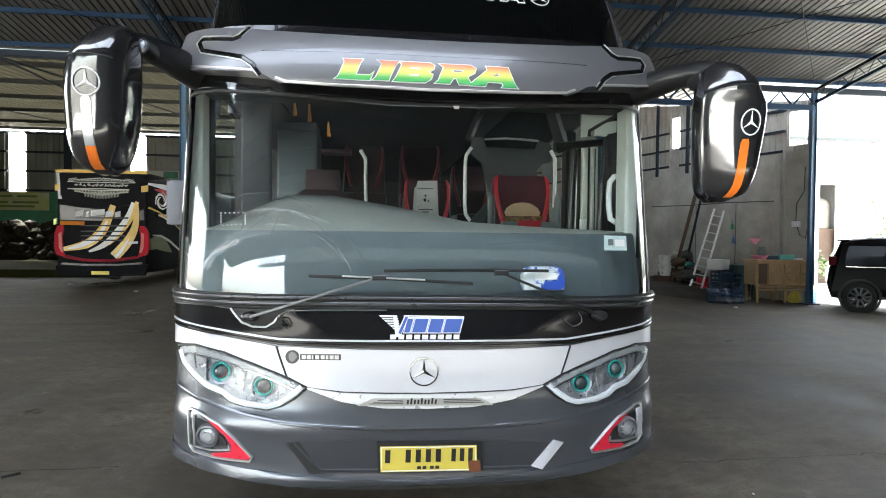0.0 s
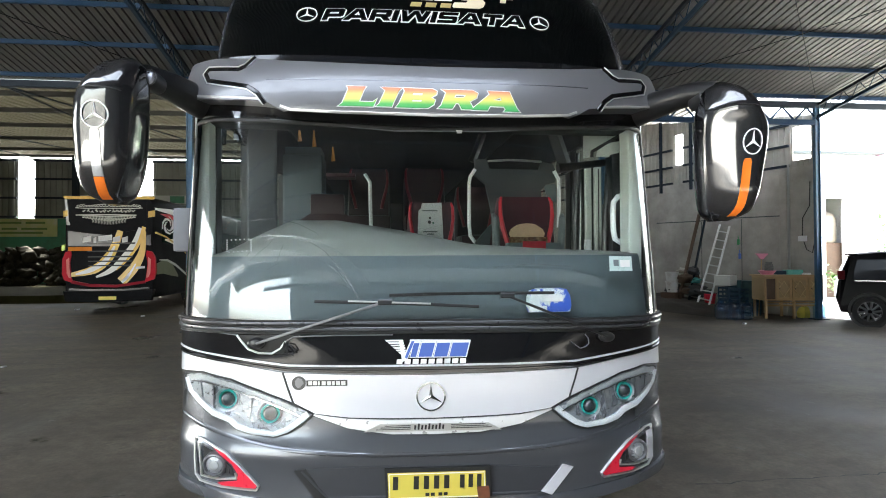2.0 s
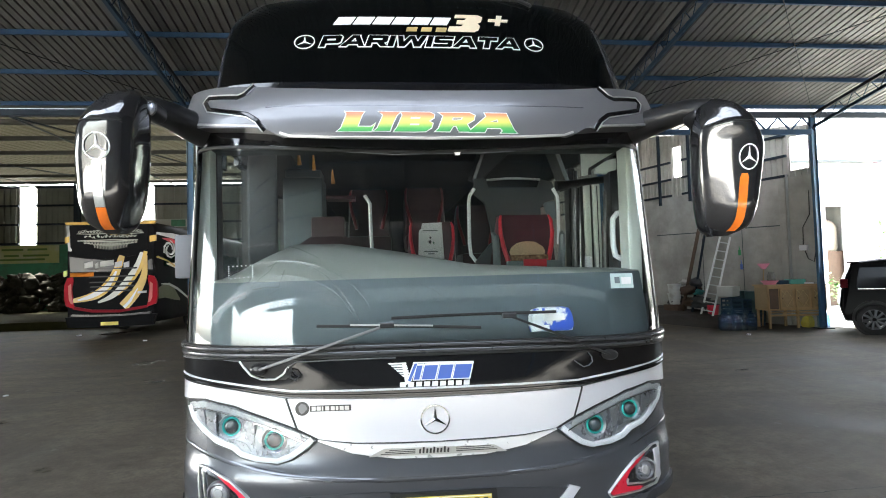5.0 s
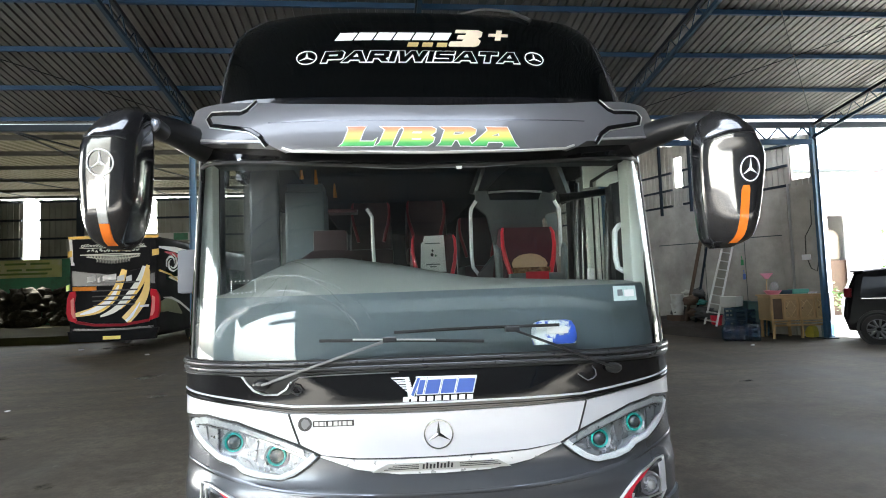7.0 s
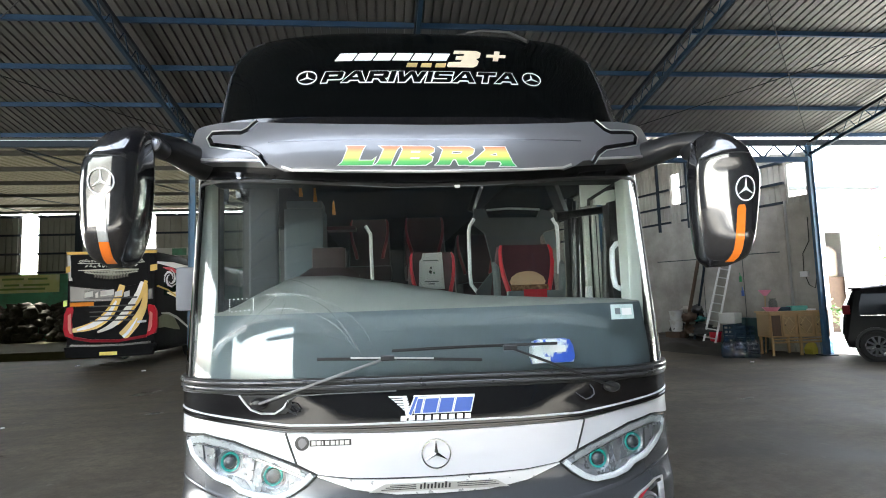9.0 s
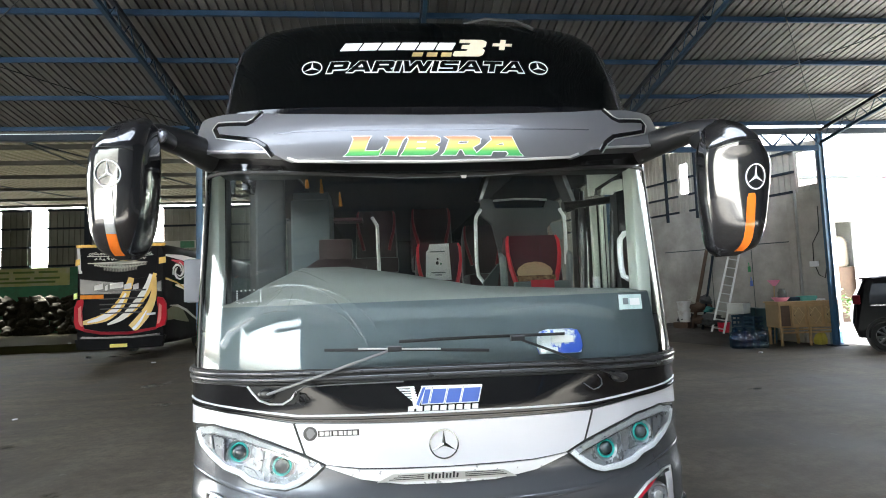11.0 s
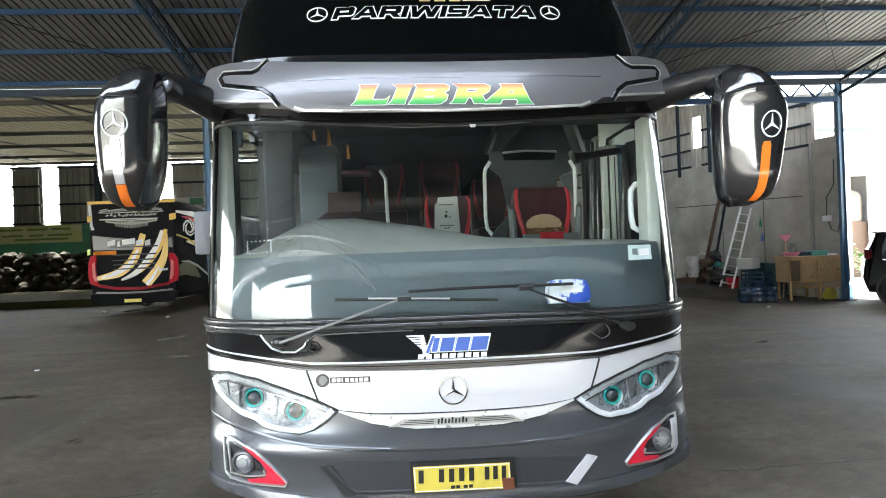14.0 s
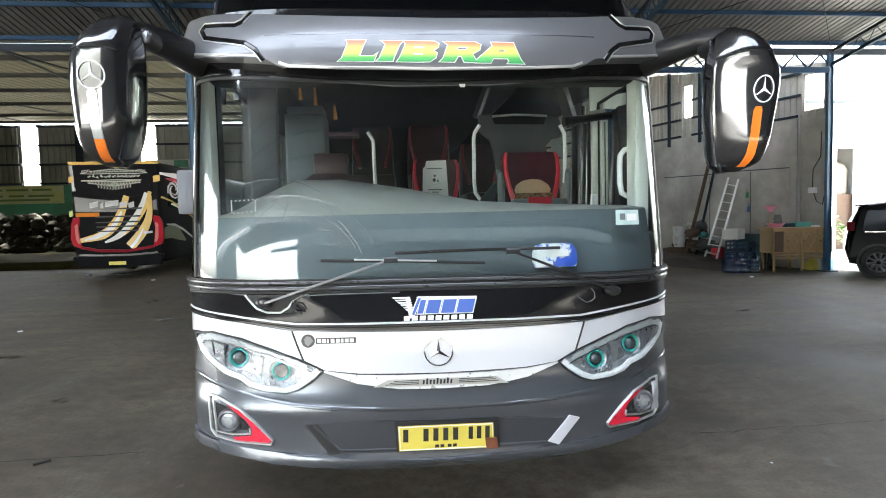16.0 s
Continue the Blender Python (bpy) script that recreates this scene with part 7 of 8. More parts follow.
for i, (s, z, k, sc) in enumerate(((4.45, 0.42, 2, 1.0), (4.1, 0.40, 3, 1.0), (3.75, 0.38, 2, 1.0), (4.3, 0.78, 1, 0.8), (4.0, 0.76, 3, 0.9), (3.85, 0.98, 2, 0.7), (4.15, 1.0, 1, 0.55), (3.55, 0.35, 2, 0.9), (3.75, 0.7, 4, 0.5))):
    ob = new("crumpled_rag", SACKS[i % 6].copy())
    ob.data.materials.clear()
    ob.data.materials.append(M_RAG[k])
    ob.matrix_world = WALL @ pose(-0.34, s - 0.4, z + 0.1, 0, 0, i * 47) @ Matrix.Diagonal((sc * 1.15, sc * 0.85, sc * 0.6, 1))
    tagged(ob, "crumpled rag bag heaped against the wall", "rag", "rag heap")
M_FOAM = mat("white_foam", (0.68, 0.67, 0.63), 0.8, 0, 0, 0.08, 10)
bx = on_wall(part("foam_box", box((-0.2, -0.22, 0), (0.2, 0.22, 0.28), 0.02), M_FOAM), -0.75, 2.0, 0.74, 12)
tagged(bx, "white foam box on top of the water crates", "box")
M_CRATE = mat("blue_crate", (0.012, 0.045, 0.08), 0.5, 0, 0, 0.25, 8)
M_DRUM = mat("dark_green_drum", (0.015, 0.05, 0.05), 0.5, 0, 0, 0.2, 8)


def crate(label):
    c = thing("bottle_crate", Matrix(), label, "crate", "bottle crates")
    part("base", box((-0.2, -0.15, 0), (0.2, 0.15, 0.03)), M_CRATE, c)
    for a in (0.05, 0.17, 0.28):
        bm = bmesh.new()
        for p, q in (((-0.2, -0.15), (0.2, -0.135)), ((-0.2, 0.135), (0.2, 0.15)), ((-0.2, -0.135), (-0.185, 0.135)), ((0.185, -0.135), (0.2, 0.135))):
            add_box(bm, (*p, a), (*q, a + 0.05))
        part("band", bm, M_CRATE, c)
    for x in (-0.19, 0, 0.19):
        for y in (-0.14, 0.14):
            part("upright", box((x - 0.015, y - 0.012, 0.03), (x + 0.015, y + 0.012, 0.33)), M_CRATE, c)
    return c


first = crate("dark blue plastic crate stacked by the wall")
first.matrix_world = WALL @ pose(-0.8, 1.9, 0.04)
for s, z, x in ((1.55, 0.0, -0.8), (1.9, 0.38, -0.8), (1.55, 0.35, -0.8), (1.2, 0.0, -0.82)):
    copy_thing(first, WALL @ pose(x, s, z, 0, 0, 3 * s))
for s in (2.0, 1.5):
    dr = on_wall(part("drum", lathe([(0, 0), (0.24, 0), (0.25, 0.25), (0.26, 0.27), (0.25, 0.29), (0.25, 0.55), (0.26, 0.57), (0.25, 0.6), (0.24, 0.82), (0, 0.82)], 24), M_DRUM, None, "", True), -0.38, s, 0.06)
    tagged(dr, "dark green drum against the wall", "drum", "drums")

M_LATH = mat("split_cane", (0.5, 0.36, 0.18), 0.6, 0, 0, 0.25, 20)
# slatted cupboard on legs beside the column
cup = thing("cupboard", pose(9.9, 10.12, 0, 0, 0, -8), "pale raw wooden cupboard with woven doors on legs", "cupboard")
part("carcass", box((-0.72, 0.0, 0.44), (0.70, 0.62, 1.04), 0.008), M_WOOD, cup)
for x0, x1 in ((-0.44, -0.10), (-0.06, 0.30), (0.34, 0.68)):
    dr = part("door", box((x0, -0.022, 0.48), (x1, -0.002, 0.98), 0.004), M_PLY, cup, "woven panel door")
    bm = bmesh.new()
    add_box(bm, (x0, -0.034, 0.94), (x1, -0.023, 0.98))
    add_box(bm, (x0, -0.034, 0.48), (x1, -0.023, 0.52))
    add_box(bm, (x0, -0.034, 0.52), (x0 + 0.035, -0.023, 0.94))
    add_box(bm, (x1 - 0.035, -0.034, 0.52), (x1, -0.023, 0.94))
    part("door_frame", bm, M_WOOD, dr)
    xm, zm, hw = (x0 + x1) / 2, 0.73, (x1 - x0) / 2 - 0.04
    for a, b in (((-hw, 0.0), (0.0, 0.2)), ((0.0, 0.2), (hw, 0.0)), ((hw, 0.0), (0.0, -0.2)), ((0.0, -0.2), (-hw, 0.0)), ((-hw, 0.2), (-hw * 0.3, 0.1)), ((hw, -0.2), (hw * 0.3, -0.1))):
        part("lath", tube([(xm + a[0], -0.026, zm + a[1]), (xm + b[0], -0.026, zm + b[1])], 0.009, 5), M_LATH, dr)
    part("knob", box((x0 + 0.045, -0.045, 0.72), (x0 + 0.065, -0.03, 0.76), 0.003), M_RAG[3], dr)
part("open_shelf", box((-0.68, -0.012, 0.48), (-0.47, -0.002, 0.98)), M_RAG[3], cup, "dark open shelf")
part("side_panel", box((-0.735, 0.03, 0.48), (-0.722, 0.58, 1.0)), M_PLY, cup, "woven side panel")
part("top", box((-0.76, -0.05, 1.042), (0.74, 0.65, 1.075), 0.006), M_WOOD, cup)
for x in (-0.68, 0.0, 0.66):
    for y in (0.03, 0.56):
        part("leg", box((x - 0.025, y - 0.025, 0), (x + 0.025, y + 0.025, 0.438)), M_WOOD, cup)
part("stretcher", box((-0.7, 0.01, 0.30), (0.68, 0.05, 0.34)), M_WOOD, cup)
part("stretcher", box((-0.7, 0.01, 0.38), (0.68, 0.045, 0.41)), M_WOOD, cup)
part("bracket", box((-0.36, 0.01, 0.342), (-0.32, 0.045, 0.378)), M_WOOD, cup)


def on_cup(ob, x, y, z=1.076, turn=0):
    ob.matrix_world = cup.matrix_world @ pose(x, y, z, 0, 0, turn)
    return ob


M_PINK = mat("pink_plastic", (0.75, 0.25, 0.36), 0.45)
M_TEALC = mat("teal_plastic", (0.12, 0.42, 0.36), 0.5)
M_JAR = glass("jar_plastic", (0.75, 0.78, 0.8), 0.06, 0.1)
tagged(on_cup(part("basin", lathe([(0, 0), (0.13, 0), (0.2, 0.1), (0.21, 0.1), (0.14, 0.02), (0, 0.015)], 22), M_PINK, None, "", True), -0.5, 0.3), "pink plastic basin on the cupboard", "basin")
tagged(on_cup(part("jar", lathe([(0, 0.0), (0.09, 0.0), (0.1, 0.03), (0.1, 0.2), (0.07, 0.26), (0.075, 0.3), (0, 0.3)], 20), M_JAR, None, "", True), -0.45, 0.3, 1.095), "clear plastic jar standing in a basin", "jar")
tagged(on_cup(part("tray", box((-0.2, -0.12, 0), (0.2, 0.12, 0.12), 0.02), M_TEALC), 0.12, 0.28), "teal plastic box on the cupboard", "box")
tagged(on_cup(part("cloth_bundle", box((-0.14, -0.12, 0), (0.14, 0.12, 0.1), 0.04), M_CRATE, None, "", True), -0.18, 0.32), "dark blue folded cloth on the cupboard", "cloth")
tagged(on_cup(part("paper_stack", box((-0.2, -0.15, 0), (0.2, 0.15, 0.04), 0.005), M_WHITE), 0.48, 0.3), "white paper stack on the cupboard", "papers")
M_BOTTLE = glass("bottle_plastic", (0.45, 0.65, 0.85), 0.06, 0.08)
bt = part("water_bottle", lathe([(0, 0), (0.13, 0), (0.135, 0.1), (0.125, 0.13), (0.135, 0.16), (0.135, 0.3), (0.06, 0.4), (0.03, 0.42), (0.03, 0.47), (0, 0.47)], 22), M_BOTTLE, None, "", True)
bt.matrix_world = pose(10.5, 10.05, 0)
tagged(bt, "pale blue water bottle beside the column", "bottle", "water bottles")
for x, y in ((8.1, 10.3), (8.3, 10.22), (8.5, 10.26), (8.68, 10.18), (8.22, 10.55), (8.46, 10.52)):
    gb = copy_thing(bt, pose(x, y, 0, 0, 0, x * 70))
    tagged(gb, "pale blue water bottle in front of the crates", "bottle", "water bottles")
rb = on_wall(part("red_bucket", lathe([(0.0, 0.0), (0.13, 0.0), (0.17, 0.26), (0.18, 0.26), (0.18, 0.29), (0.16, 0.29), (0.14, 0.04), (0, 0.03)], 20), M_RED, None, "", True), -0.3, 2.9, 0.16)
tagged(rb, "red plastic bucket behind the ladder", "bucket")
M_YBAG = mat("yellow_bag", (0.5, 0.42, 0.06), 0.6)
yb = part("yellow_bag", loft([[(x * w, y * w * 0.7, z) for x, y in ((-1, -1), (1, -1), (1.1, 0), (1, 1), (-1, 1), (-1.1, 0))] for z, w in ((0, 0.13), (0.12, 0.15), (0.24, 0.1), (0.28, 0.05))]), M_YBAG)
yb.matrix_world = pose(10.3, 10.3, 0, 0, 0, 20)
tagged(yb, "yellow plastic bag under the cupboard", "bag")
br = thing("broom", pose(9.35, 10.85, 0), "broom with a pink head leaning on the wall", "broom")
part("handle", tube([(0.12, 0.0, 0.0), (0.34, 0.16, 1.5)], 0.014, 8), M_WOOD, br)
part("head", loft([[(0.34 + x, 0.16 + y, z) for x, y in ((-w, -0.02), (w, -0.02), (w, 0.02), (-w, 0.02))] for z, w in ((1.46, 0.03), (1.52, 0.09), (1.60, 0.17), (1.61, 0.165))]), M_PINK, br, "pink fan-shaped broom head")
sw = on_wall(part("switch_box", box((-0.06, -0.1, -0.07), (-0.0, 0.1, 0.07), 0.01), M_WHITEP), -0.051, 0.3, 1.98)
tagged(sw, "small white switch box on the wall", "switch box")
cb = on_wall(part("cable", tube([(-0.06, 0.28, 1.9), (-0.08, 0.2, 1.7), (-0.09, 0.05, 1.62), (-0.08, 0.0, 1.9)], 0.012, 6), M_RUBBER), 0, 0, 0)
tagged(cb, "loose black cable below the switch box", "cable")
cb = on_wall(part("cable", tube([(-0.06, 0.32, 2.05), (-0.07, 0.3, 2.5), (-0.07, 0.12, 2.8), (-0.08, 0.1, 3.4)], 0.012, 6), M_RUBBER), 0, 0, 0)
tagged(cb, "black cable running up the wall", "cable")
pp = on_wall(part("pipe", tube([(-0.1, 0.64, 0.3), (-0.1, 0.64, 3.9)], 0.03, 8), M_LGREY), 0, 0, 0)
tagged(pp, "grey pipe up the wall corner", "pipe")

for s, z, mt, lab in ((2.15, 1.96, M_GREENP, "green hand brush hung on the wall"), (2.11, 1.56, M_BLUE, "blue hand brush hung on the wall")):
    hb = on_wall(part("hand_brush", box((-0.05, -0.035, -0.1), (-0.013, 0.035, 0.06), 0.012), mt), 0, s, z)
    part("handle", tube([(-0.03, 0, 0.06), (-0.03, 0.012, 0.16)], 0.012, 6), mt, hb)
    tagged(hb, lab, "brush")

# ---- dark people carrier outside ----
M_CARP = mat("black_car_paint", (0.004, 0.004, 0.005), 0.2, 0.0, 0.0, 0.1, 20, spec=0.04)
M_CARTAIL = mat("dark_red_lens", (0.1, 0.004, 0.008), 0.4, 0, 0, 0.1, 20, spec=0.05)
M_CARG = mat("dark_car_glass", (0.008, 0.009, 0.01), 0.08, 0, 0.0, 0.1, 5, spec=0.1)
CAR = pose(9.86, 8.75, 0, 0, 0, -40)
car = thing("people_carrier", CAR, "black people carrier parked in the open side bay", "car")
prof = [(0.0, 0.45), (-0.04, 0.62), (0.0, 0.95), (0.06, 1.18), (0.2, 1.52), (0.34, 1.60), (0.7, 1.64), (1.6, 1.66), (2.5, 1.62), (2.9, 1.5), (3.5, 1.12), (4.1, 1.02), (4.45, 0.86), (4.55, 0.6), (4.5, 0.32), (0.05, 0.3)]
rings = []
for y, f, g in ((0.0, 0.985, 0.04), (0.06, 1.0, 0.0), (0.85, 1.0, 0.0), (1.68, 1.0, 0.0), (1.74, 0.985, 0.04)):
    rings.append([(x + (g if x < 2 else -g), y + (0.10 if z > 1.05 and y < 0.3 else (-0.10 if z > 1.05 and y > 1.4 else 0)) * min(1, (z - 1.05) / 0.5), z * f) for x, z in prof])
part("body", loft(rings), M_CARP, car)
for a, b, c, e in ((0.28, 0.95, 1.02, 1.46), (1.05, 1.95, 1.02, 1.5), (2.05, 2.8, 1.02, 1.48)):
    bm = loft([[(x, -0.012 + 0.10 * max(0, (z - 1.05) / 0.5), z), (x, 0.03 + 0.10 * max(0, (z - 1.05) / 0.5), z)][::1] + [(x + (b - a) * 1.0, 0.03 + 0.10 * max(0, (z - 1.05) / 0.5), z), (x + (b - a) * 1.0, -0.012 + 0.10 * max(0, (z - 1.05) / 0.5), z)] for x, z in ((a, c), (a + 0.02, (c + e) / 2), (a + 0.08, e))])
    part("side_window", bm, M_CARG, car, "dark side glass")
part("tail_light", box((-0.01, -0.012, 1.02), (0.13, 0.10, 1.22), 0.02), M_CARTAIL, car, "red wrap-round tail light")
part("door_handle", box((1.15, -0.03, 0.93), (1.35, 0.0, 0.96), 0.006), M_CHROME, car)
part("sill_trim", box((0.95, -0.02, 0.3), (3.3, 0.02, 0.36), 0.008), M_SATIN, car)
part("window_trim", box((0.3, -0.02, 0.992), (2.85, 0.0, 1.004)), M_BADGE, car)
part("roof_spoiler", box((0.14, 0.16, 1.56), (0.42, 1.58, 1.60), 0.015), M_CARP, car)
for x in (0.56, 3.55):
    for y, s in ((0.1, -1), (1.64, 1)):
        m = pose(x, y, 0.33, 90, 0, 0)
        wh = part("wheel", lathe([(0.2, -0.1), (0.3, -0.11), (0.33, -0.08), (0.335, 0), (0.33, 0.08), (0.3, 0.11), (0.2, 0.1)], 28, m), M_TYRE, car, "", True)
        bm = bmesh.new()
        add_lathe(bm, [(0.2, -0.09), (0.225, 0.1), (0.21, 0.105), (0.19, 0.07)], 24, m)
        add_lathe(bm, [(0, 0.09), (0.05, 0.09), (0.055, 0.06)], 12, m)
        for k in range(10):
            a = k * math.tau / 10
            add_tube(bm, [m @ Vector((0.04 * math.cos(a), 0.04 * math.sin(a), 0.095)), m @ Vector((0.215 * math.cos(a + 0.12), 0.215 * math.sin(a + 0.12), 0.1))], 0.026, 4)
        part("rim", bm, M_VISOR, wh, "ten-spoke alloy rim")
        part("wheel_well", lathe([(0.34, -0.02), (0.39, -0.02), (0.39, 0.015), (0.34, 0.015)], 24, pose(x, -0.0 if s < 0 else 1.74, 0.35, 90, 0, 0)), M_RUBBER, car)

# ---- outside, in glaring daylight ----
M_HOUSE = mat("white_render", (0.78, 0.77, 0.74), 0.85, 0, 0, 0.06, 2)
M_CURTAIN = mat("pink_curtain", (0.62, 0.42, 0.4), 0.7, 0, 0, 0.1, 2)
M_TILE = mat("roof_tile", (0.35, 0.14, 0.09), 0.8, 0, 0, 0.2, 6)
hs = thing("house", pose(33, 33, 0, 0, 0, -20), "white two-storey house across the yard", "house")
part("wall", box((-9, 0, 0), (9, 8, 7.2)), M_HOUSE, hs)
part("roof", loft([[(-9.6, -0.7, 7.2), (-9.6, 4, 9.4), (-9.6, 8.7, 7.2)], [(9.6, -0.7, 7.2), (9.6, 4, 9.4), (9.6, 8.7, 7.2)]]), M_TILE, hs)
for x in (-6.5, -2.5, 2, 6):
    for z in (1.2, 4.6):
        wd = part("window", box((x - 0.8, -0.03, z), (x + 0.8, 0.02, z + 1.5)), M_CURTAIN, hs, "window with a pale pink curtain")
        part("window_frame", box((x - 0.88, -0.06, z - 0.08), (x + 0.88, -0.032, z - 0.002)), M_HOUSE, wd)
part("balcony_rail", box((-9, -0.9, 3.9), (9, -0.82, 4.0)), M_STEELD, hs)
part("balcony", box((-9, -1.0, 3.3), (9, -0.004, 3.45)), M_HOUSE, hs)
sg = part("hanging_sign", box((-0.5, -0.03, -0.75), (0.5, 0.03, 0.75), 0.01), M_PINK)
sg.matrix_world = pose(18.3, 16.0, 5.2, 0, 0, -35)
tagged(sg, "faded red and white sign board on a post", "sign")
part("post", tube([(0.62, 0, -5.2), (0.62, 0, 0.9)], 0.05, 8), M_LGREY, sg)
part("bracket", box((0.45, -0.02, 0.3), (0.66, 0.02, 0.36)), M_LGREY, sg)
M_TANK = mat("cream_tank", (0.24, 0.2, 0.155), 0.6, 0, 0, 0.1, 3)
tk = thing("water_tank", pose(16.3, 16.75, 0), "cream water tank on a dark stand inside the doorway", "water tank")
part("tank", lathe([(0, 2.0), (0.4, 2.0), (0.46, 2.1), (0.46, 2.9), (0.36, 3.08), (0.14, 3.2), (0, 3.2)], 28), M_TANK, tk, "", True)
part("stand", box((-0.5, -0.5, 0), (0.5, 0.5, 1.995)), M_RAG[3], tk)
ob2 = thing("outbuilding", pose(16.25, 16.0, 0), "white outbuilding with a dark open doorway", "outbuilding")
for a, b in (((-3.6, 0, 0), (-0.42, 0.15, 5.2)), ((0.34, 0, 0), (1.6, 0.15, 5.2)), ((-0.416, 0, 3.62), (0.336, 0.15, 5.2))):
    part("front_wall", box(a, b), M_HOUSE, ob2)
part("side_wall", box((-1.0, 0.154, 0), (-0.9, 2.4, 5.2)), M_HOUSE, ob2)
part("side_wall", box((0.9, 0.154, 0), (1.0, 2.4, 5.2)), M_HOUSE, ob2)
part("back_wall", box((-1.0, 2.404, 0), (1.0, 2.5, 5.2)), M_HOUSE, ob2)
part("roof", box((-3.8, -0.2, 5.204), (1.8, 2.7, 5.3)), M_CLADF, ob2)
yw = part("yard_wall", box((20.6, 20.0, 0), (30.0, 20.2, 3.3)), M_HOUSE)
tagged(yw, "white yard wall in bright daylight", "wall", kind="structure")
M_RAIL = mat("pale_blue_rail", (0.1, 0.2, 0.32), 0.5, 0, 0, 0.1, 4)
rl = thing("railing", pose(0, 0, 0), "pale blue steel railing on the yard wall", "railing")
part("handrail", tube([(21.05, 20.1, 3.86), (29.5, 20.1, 3.8)], 0.05, 8), M_RAIL, rl)
for x in (21.08, 21.6, 23.2, 24.8, 26.4, 28.0, 29.4):
    part("post", tube([(x, 20.1, 3.3), (x, 20.1, 3.95 if x < 21.2 else 3.84)], 0.035, 8), M_RAIL, rl)
M_LEAF = mat("leaf_green", (0.07, 0.16, 0.03), 0.55, 0, 0, 0.4, 3)
M_BARK = mat("bark", (0.12, 0.08, 0.05), 0.9, 0, 0, 0.3, 8, 0.4, 20)


def shrub(x, y, h, r, n, seed, label):
    rr = random.Random(seed)
    t = thing("shrub", pose(x, y, 0), label, "plant", "plants outside")
    bm = bmesh.new()
    tips = []
    for k in range(9):
        a = k * 2.4
        tip = Vector((r * 0.7 * math.cos(a) * rr.uniform(0.4, 1), r * 0.7 * math.sin(a) * rr.uniform(0.4, 1), h * rr.uniform(0.6, 1)))
        add_tube(bm, [(0, 0, 0), (tip.x * 0.3, tip.y * 0.3, tip.z * 0.5), tip], 0.03, 5, [1, 0.7, 0.3])
        tips.append(tip)
    part("stems", bm, M_BARK, t)
    bm = bmesh.new()
    for i in range(n):
        b = tips[i % 9] * rr.uniform(0.45, 1.05)
        p = b + Vector((rr.gauss(0, r * 0.2), rr.gauss(0, r * 0.2), rr.gauss(0, h * 0.08)))
        d = Vector((rr.uniform(-1, 1), rr.uniform(-1, 1), rr.uniform(-0.6, 0.6))).normalized()
        e = d.cross(Vector((0, 0, 1))).normalized()
        s = rr.uniform(0.1, 0.2)
        vs = [bm.verts.new(q) for q in (p, p + d * s * 0.5 + e * s * 0.3, p + d * s, p + d * s * 0.5 - e * s * 0.3)]
        bm.faces.new(vs)
    part("leaves", bm, M_LEAF, t)


shrub(13.6, 12.6, 1.3, 0.7, 500, 1, "green potted plants outside the hall")
shrub(15.0, 13.5, 1.0, 0.8, 400, 2, "low green shrub outside the hall")
shrub(19.5, 16.5, 3.6, 1.4, 1500, 3, "leafy young tree in the yard")
shrub(21.8, 17.0, 3.2, 1.3, 1200, 5, "leafy young tree in the yard")

# ---- cracks and joints in the floor ----
M_CRACK = mat("crack_dirt", (0.02, 0.019, 0.017), 0.95)
rc = random.Random(9)


def crack(pts, w, label):
    bm, rows = bmesh.new(), []
    fine = []
    for (xa, ya), (xb, yb) in zip(pts, pts[1:]):
        n = max(2, int(math.hypot(xb - xa, yb - ya) / 0.06))
        fine += [(xa + (xb - xa) * k / n + rc.gauss(0, w * 0.9), ya + (yb - ya) * k / n + rc.gauss(0, w * 0.9)) for k in range(n)]
    for i, (x, y) in enumerate(fine):
        (xa, ya), (xb, yb) = fine[max(0, i - 1)], fine[min(len(fine) - 1, i + 1)]
        d = Vector((xb - xa, yb - ya)).normalized()
        h = w * rc.uniform(0.2, 0.6)
        rows.append((bm.verts.new((x - d.y * h, y + d.x * h, 0.002)), bm.verts.new((x + d.y * h, y - d.x * h, 0.002))))
    for A, B in zip(rows, rows[1:]):
        bm.faces.new((A[0], A[1], B[1], B[0]))
    return tagged(part("floor_crack", bm, M_CRACK), label, "floor crack", "floor cracks", "structure")


crack([(-1.35, -0.2), (-1.2, -0.05), (-1.15, 0.15), (-1.25, 0.4)], 0.018, "thin crack in the concrete floor")
crack([(-1.28, -0.1), (-1.4, -0.3), (-1.38, -0.6)], 0.014, "thin crack in the concrete floor")
crack([(0.12, -0.75), (0.1, -0.5), (0.14, -0.25), (0.12, 0.1)], 0.014, "thin crack in the concrete floor")
for y in (1.0, 6.0, 11.5):
    crack([(1.9, y), (6, y + 0.05), (10.5, y + 0.02)], 0.012, "straight slab joint in the floor")
    crack([(-14, y + 0.3), (-6, y + 0.28), (-1.9, y + 0.3)], 0.012, "straight slab joint in the floor")


# stains and litter on the floor
M_PALE = film("pale_dust", (0.34, 0.32, 0.28), 0.3)
M_OIL = film("dark_oil", (0.02, 0.018, 0.015), 0.16)


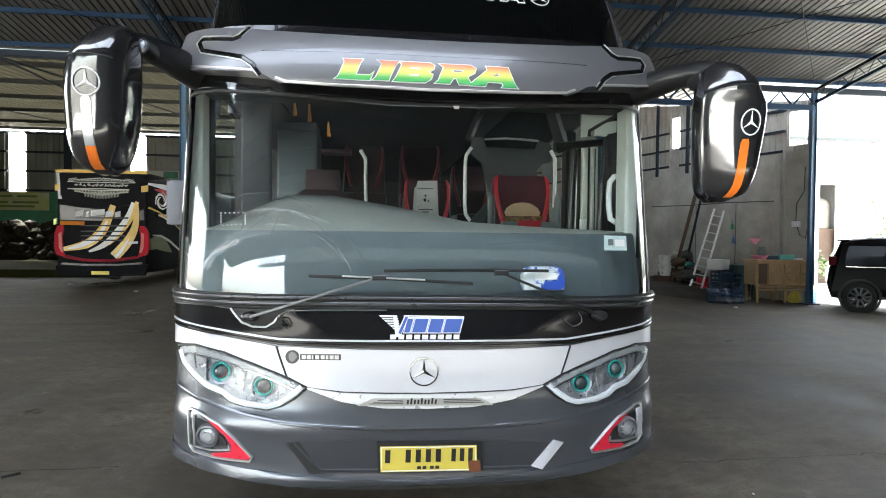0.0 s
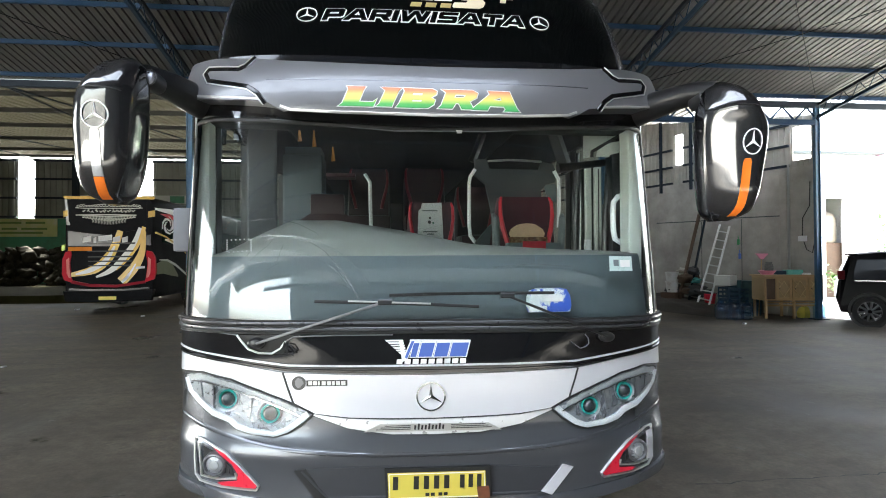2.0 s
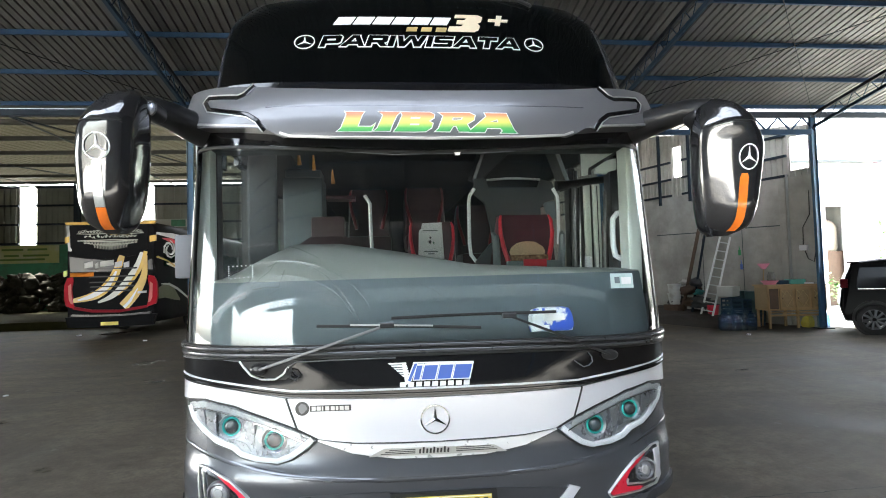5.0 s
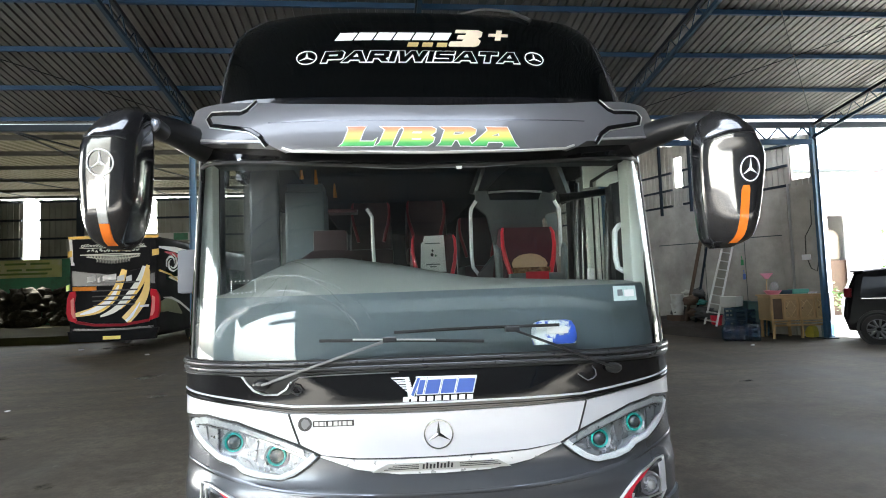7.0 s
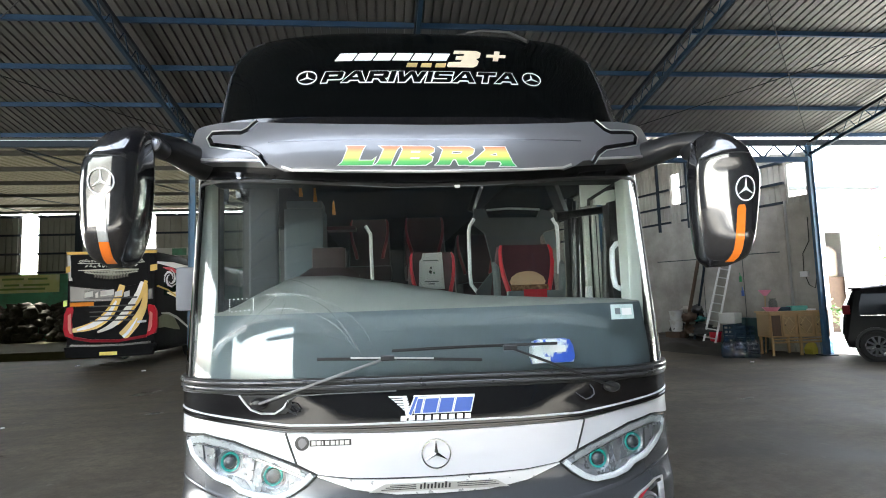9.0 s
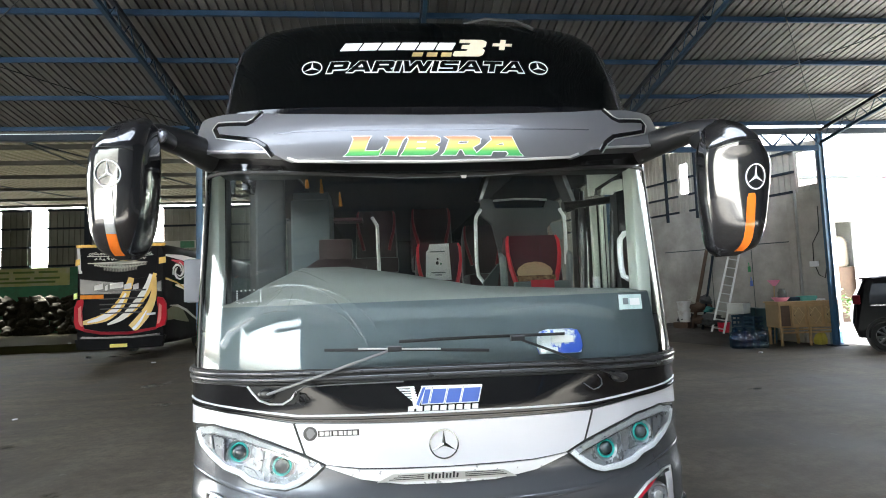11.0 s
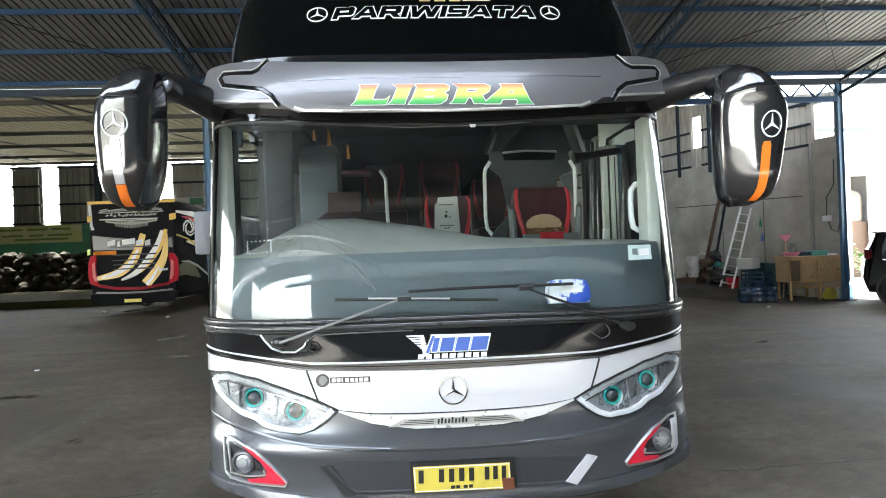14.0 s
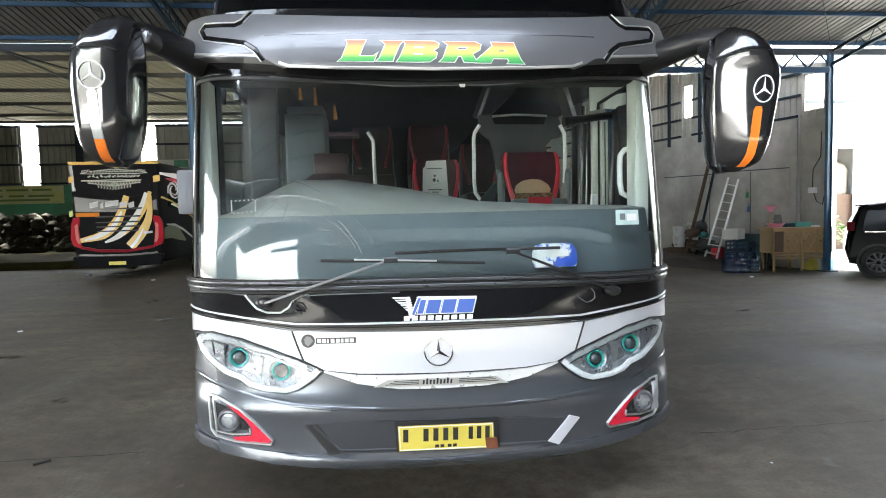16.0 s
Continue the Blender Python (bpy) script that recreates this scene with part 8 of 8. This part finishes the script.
def stain(x, y, rx, ry, material, label, turn=0.0, n=26):
    """A ragged patch with islands, lying just on the floor."""
    bm = bmesh.new()
    for k in range(7):
        cx, cy, f = (0, 0, 0.6) if k == 0 else (rc.gauss(0, 0.45), rc.gauss(0, 0.45), rc.uniform(0.12, 0.4))
        vs = []
        for i in range(n):
            a = i * math.tau / n
            r = f * (1 + 0.45 * noise.noise((math.cos(a) * 1.7 + x, math.sin(a) * 1.7 + y, k)) + 0.2 * noise.noise((math.cos(a) * 6, math.sin(a) * 6 + x, k)))
            u, v = (cx + r * math.cos(a)) * rx, (cy + r * math.sin(a)) * ry
            vs.append(bm.verts.new((x + u * math.cos(turn) - v * math.sin(turn), y + u * math.sin(turn) + v * math.cos(turn), 0.0012 + 0.0002 * k)))
        bm.faces.new(vs)
    return tagged(part("floor_stain", bm, material), label, "floor stain", "floor stains", "structure")


for x, y, rx, ry, mt, turn in ((-4.92, 9.0, 0.32, 0.42, M_PALE, 0.2), (-3.9, 6.8, 0.25, 0.16, M_PALE, 0.1), (5.2, 5.4, 0.16, 0.1, M_PALE, 0.3), (-8.7, 16.2, 0.5, 0.7, M_PALE, 0), (-4.9, 4.5, 0.42, 0.22, M_OIL, 0.1), (-3.2, 2.6, 0.12, 0.1, M_OIL, 0)):
    stain(x, y, rx, ry, mt, "pale dusty patch on the floor" if mt is M_PALE else "dark oil stain on the floor", turn)
chip = part("wood_chip", box((-0.05, -0.012, 0), (0.05, 0.012, 0.012), 0.004), M_CRACK)
chip.matrix_world = pose(-2.57, 1.22, 0.0, 0, 0, 35)
tagged(chip, "small dark wood chip on the floor", "litter")
for x, y, r in ((-5.72, 6.2, 0.03), (-6.62, 13.3, 0.05), (-9.46, 15.65, 0.06), (2.07, 0.5, 0.008), (8.0, 9.3, 0.05)):
    bit = part("paper_scrap", box((-r, -r * 0.7, 0), (r, r * 0.7, r * 0.5), r * 0.2), M_WHITE)
    bit.matrix_world = pose(x, y, 0.0, 0, 0, x * 50)
    tagged(bit, "scrap of white paper on the floor", "litter", "paper scraps")
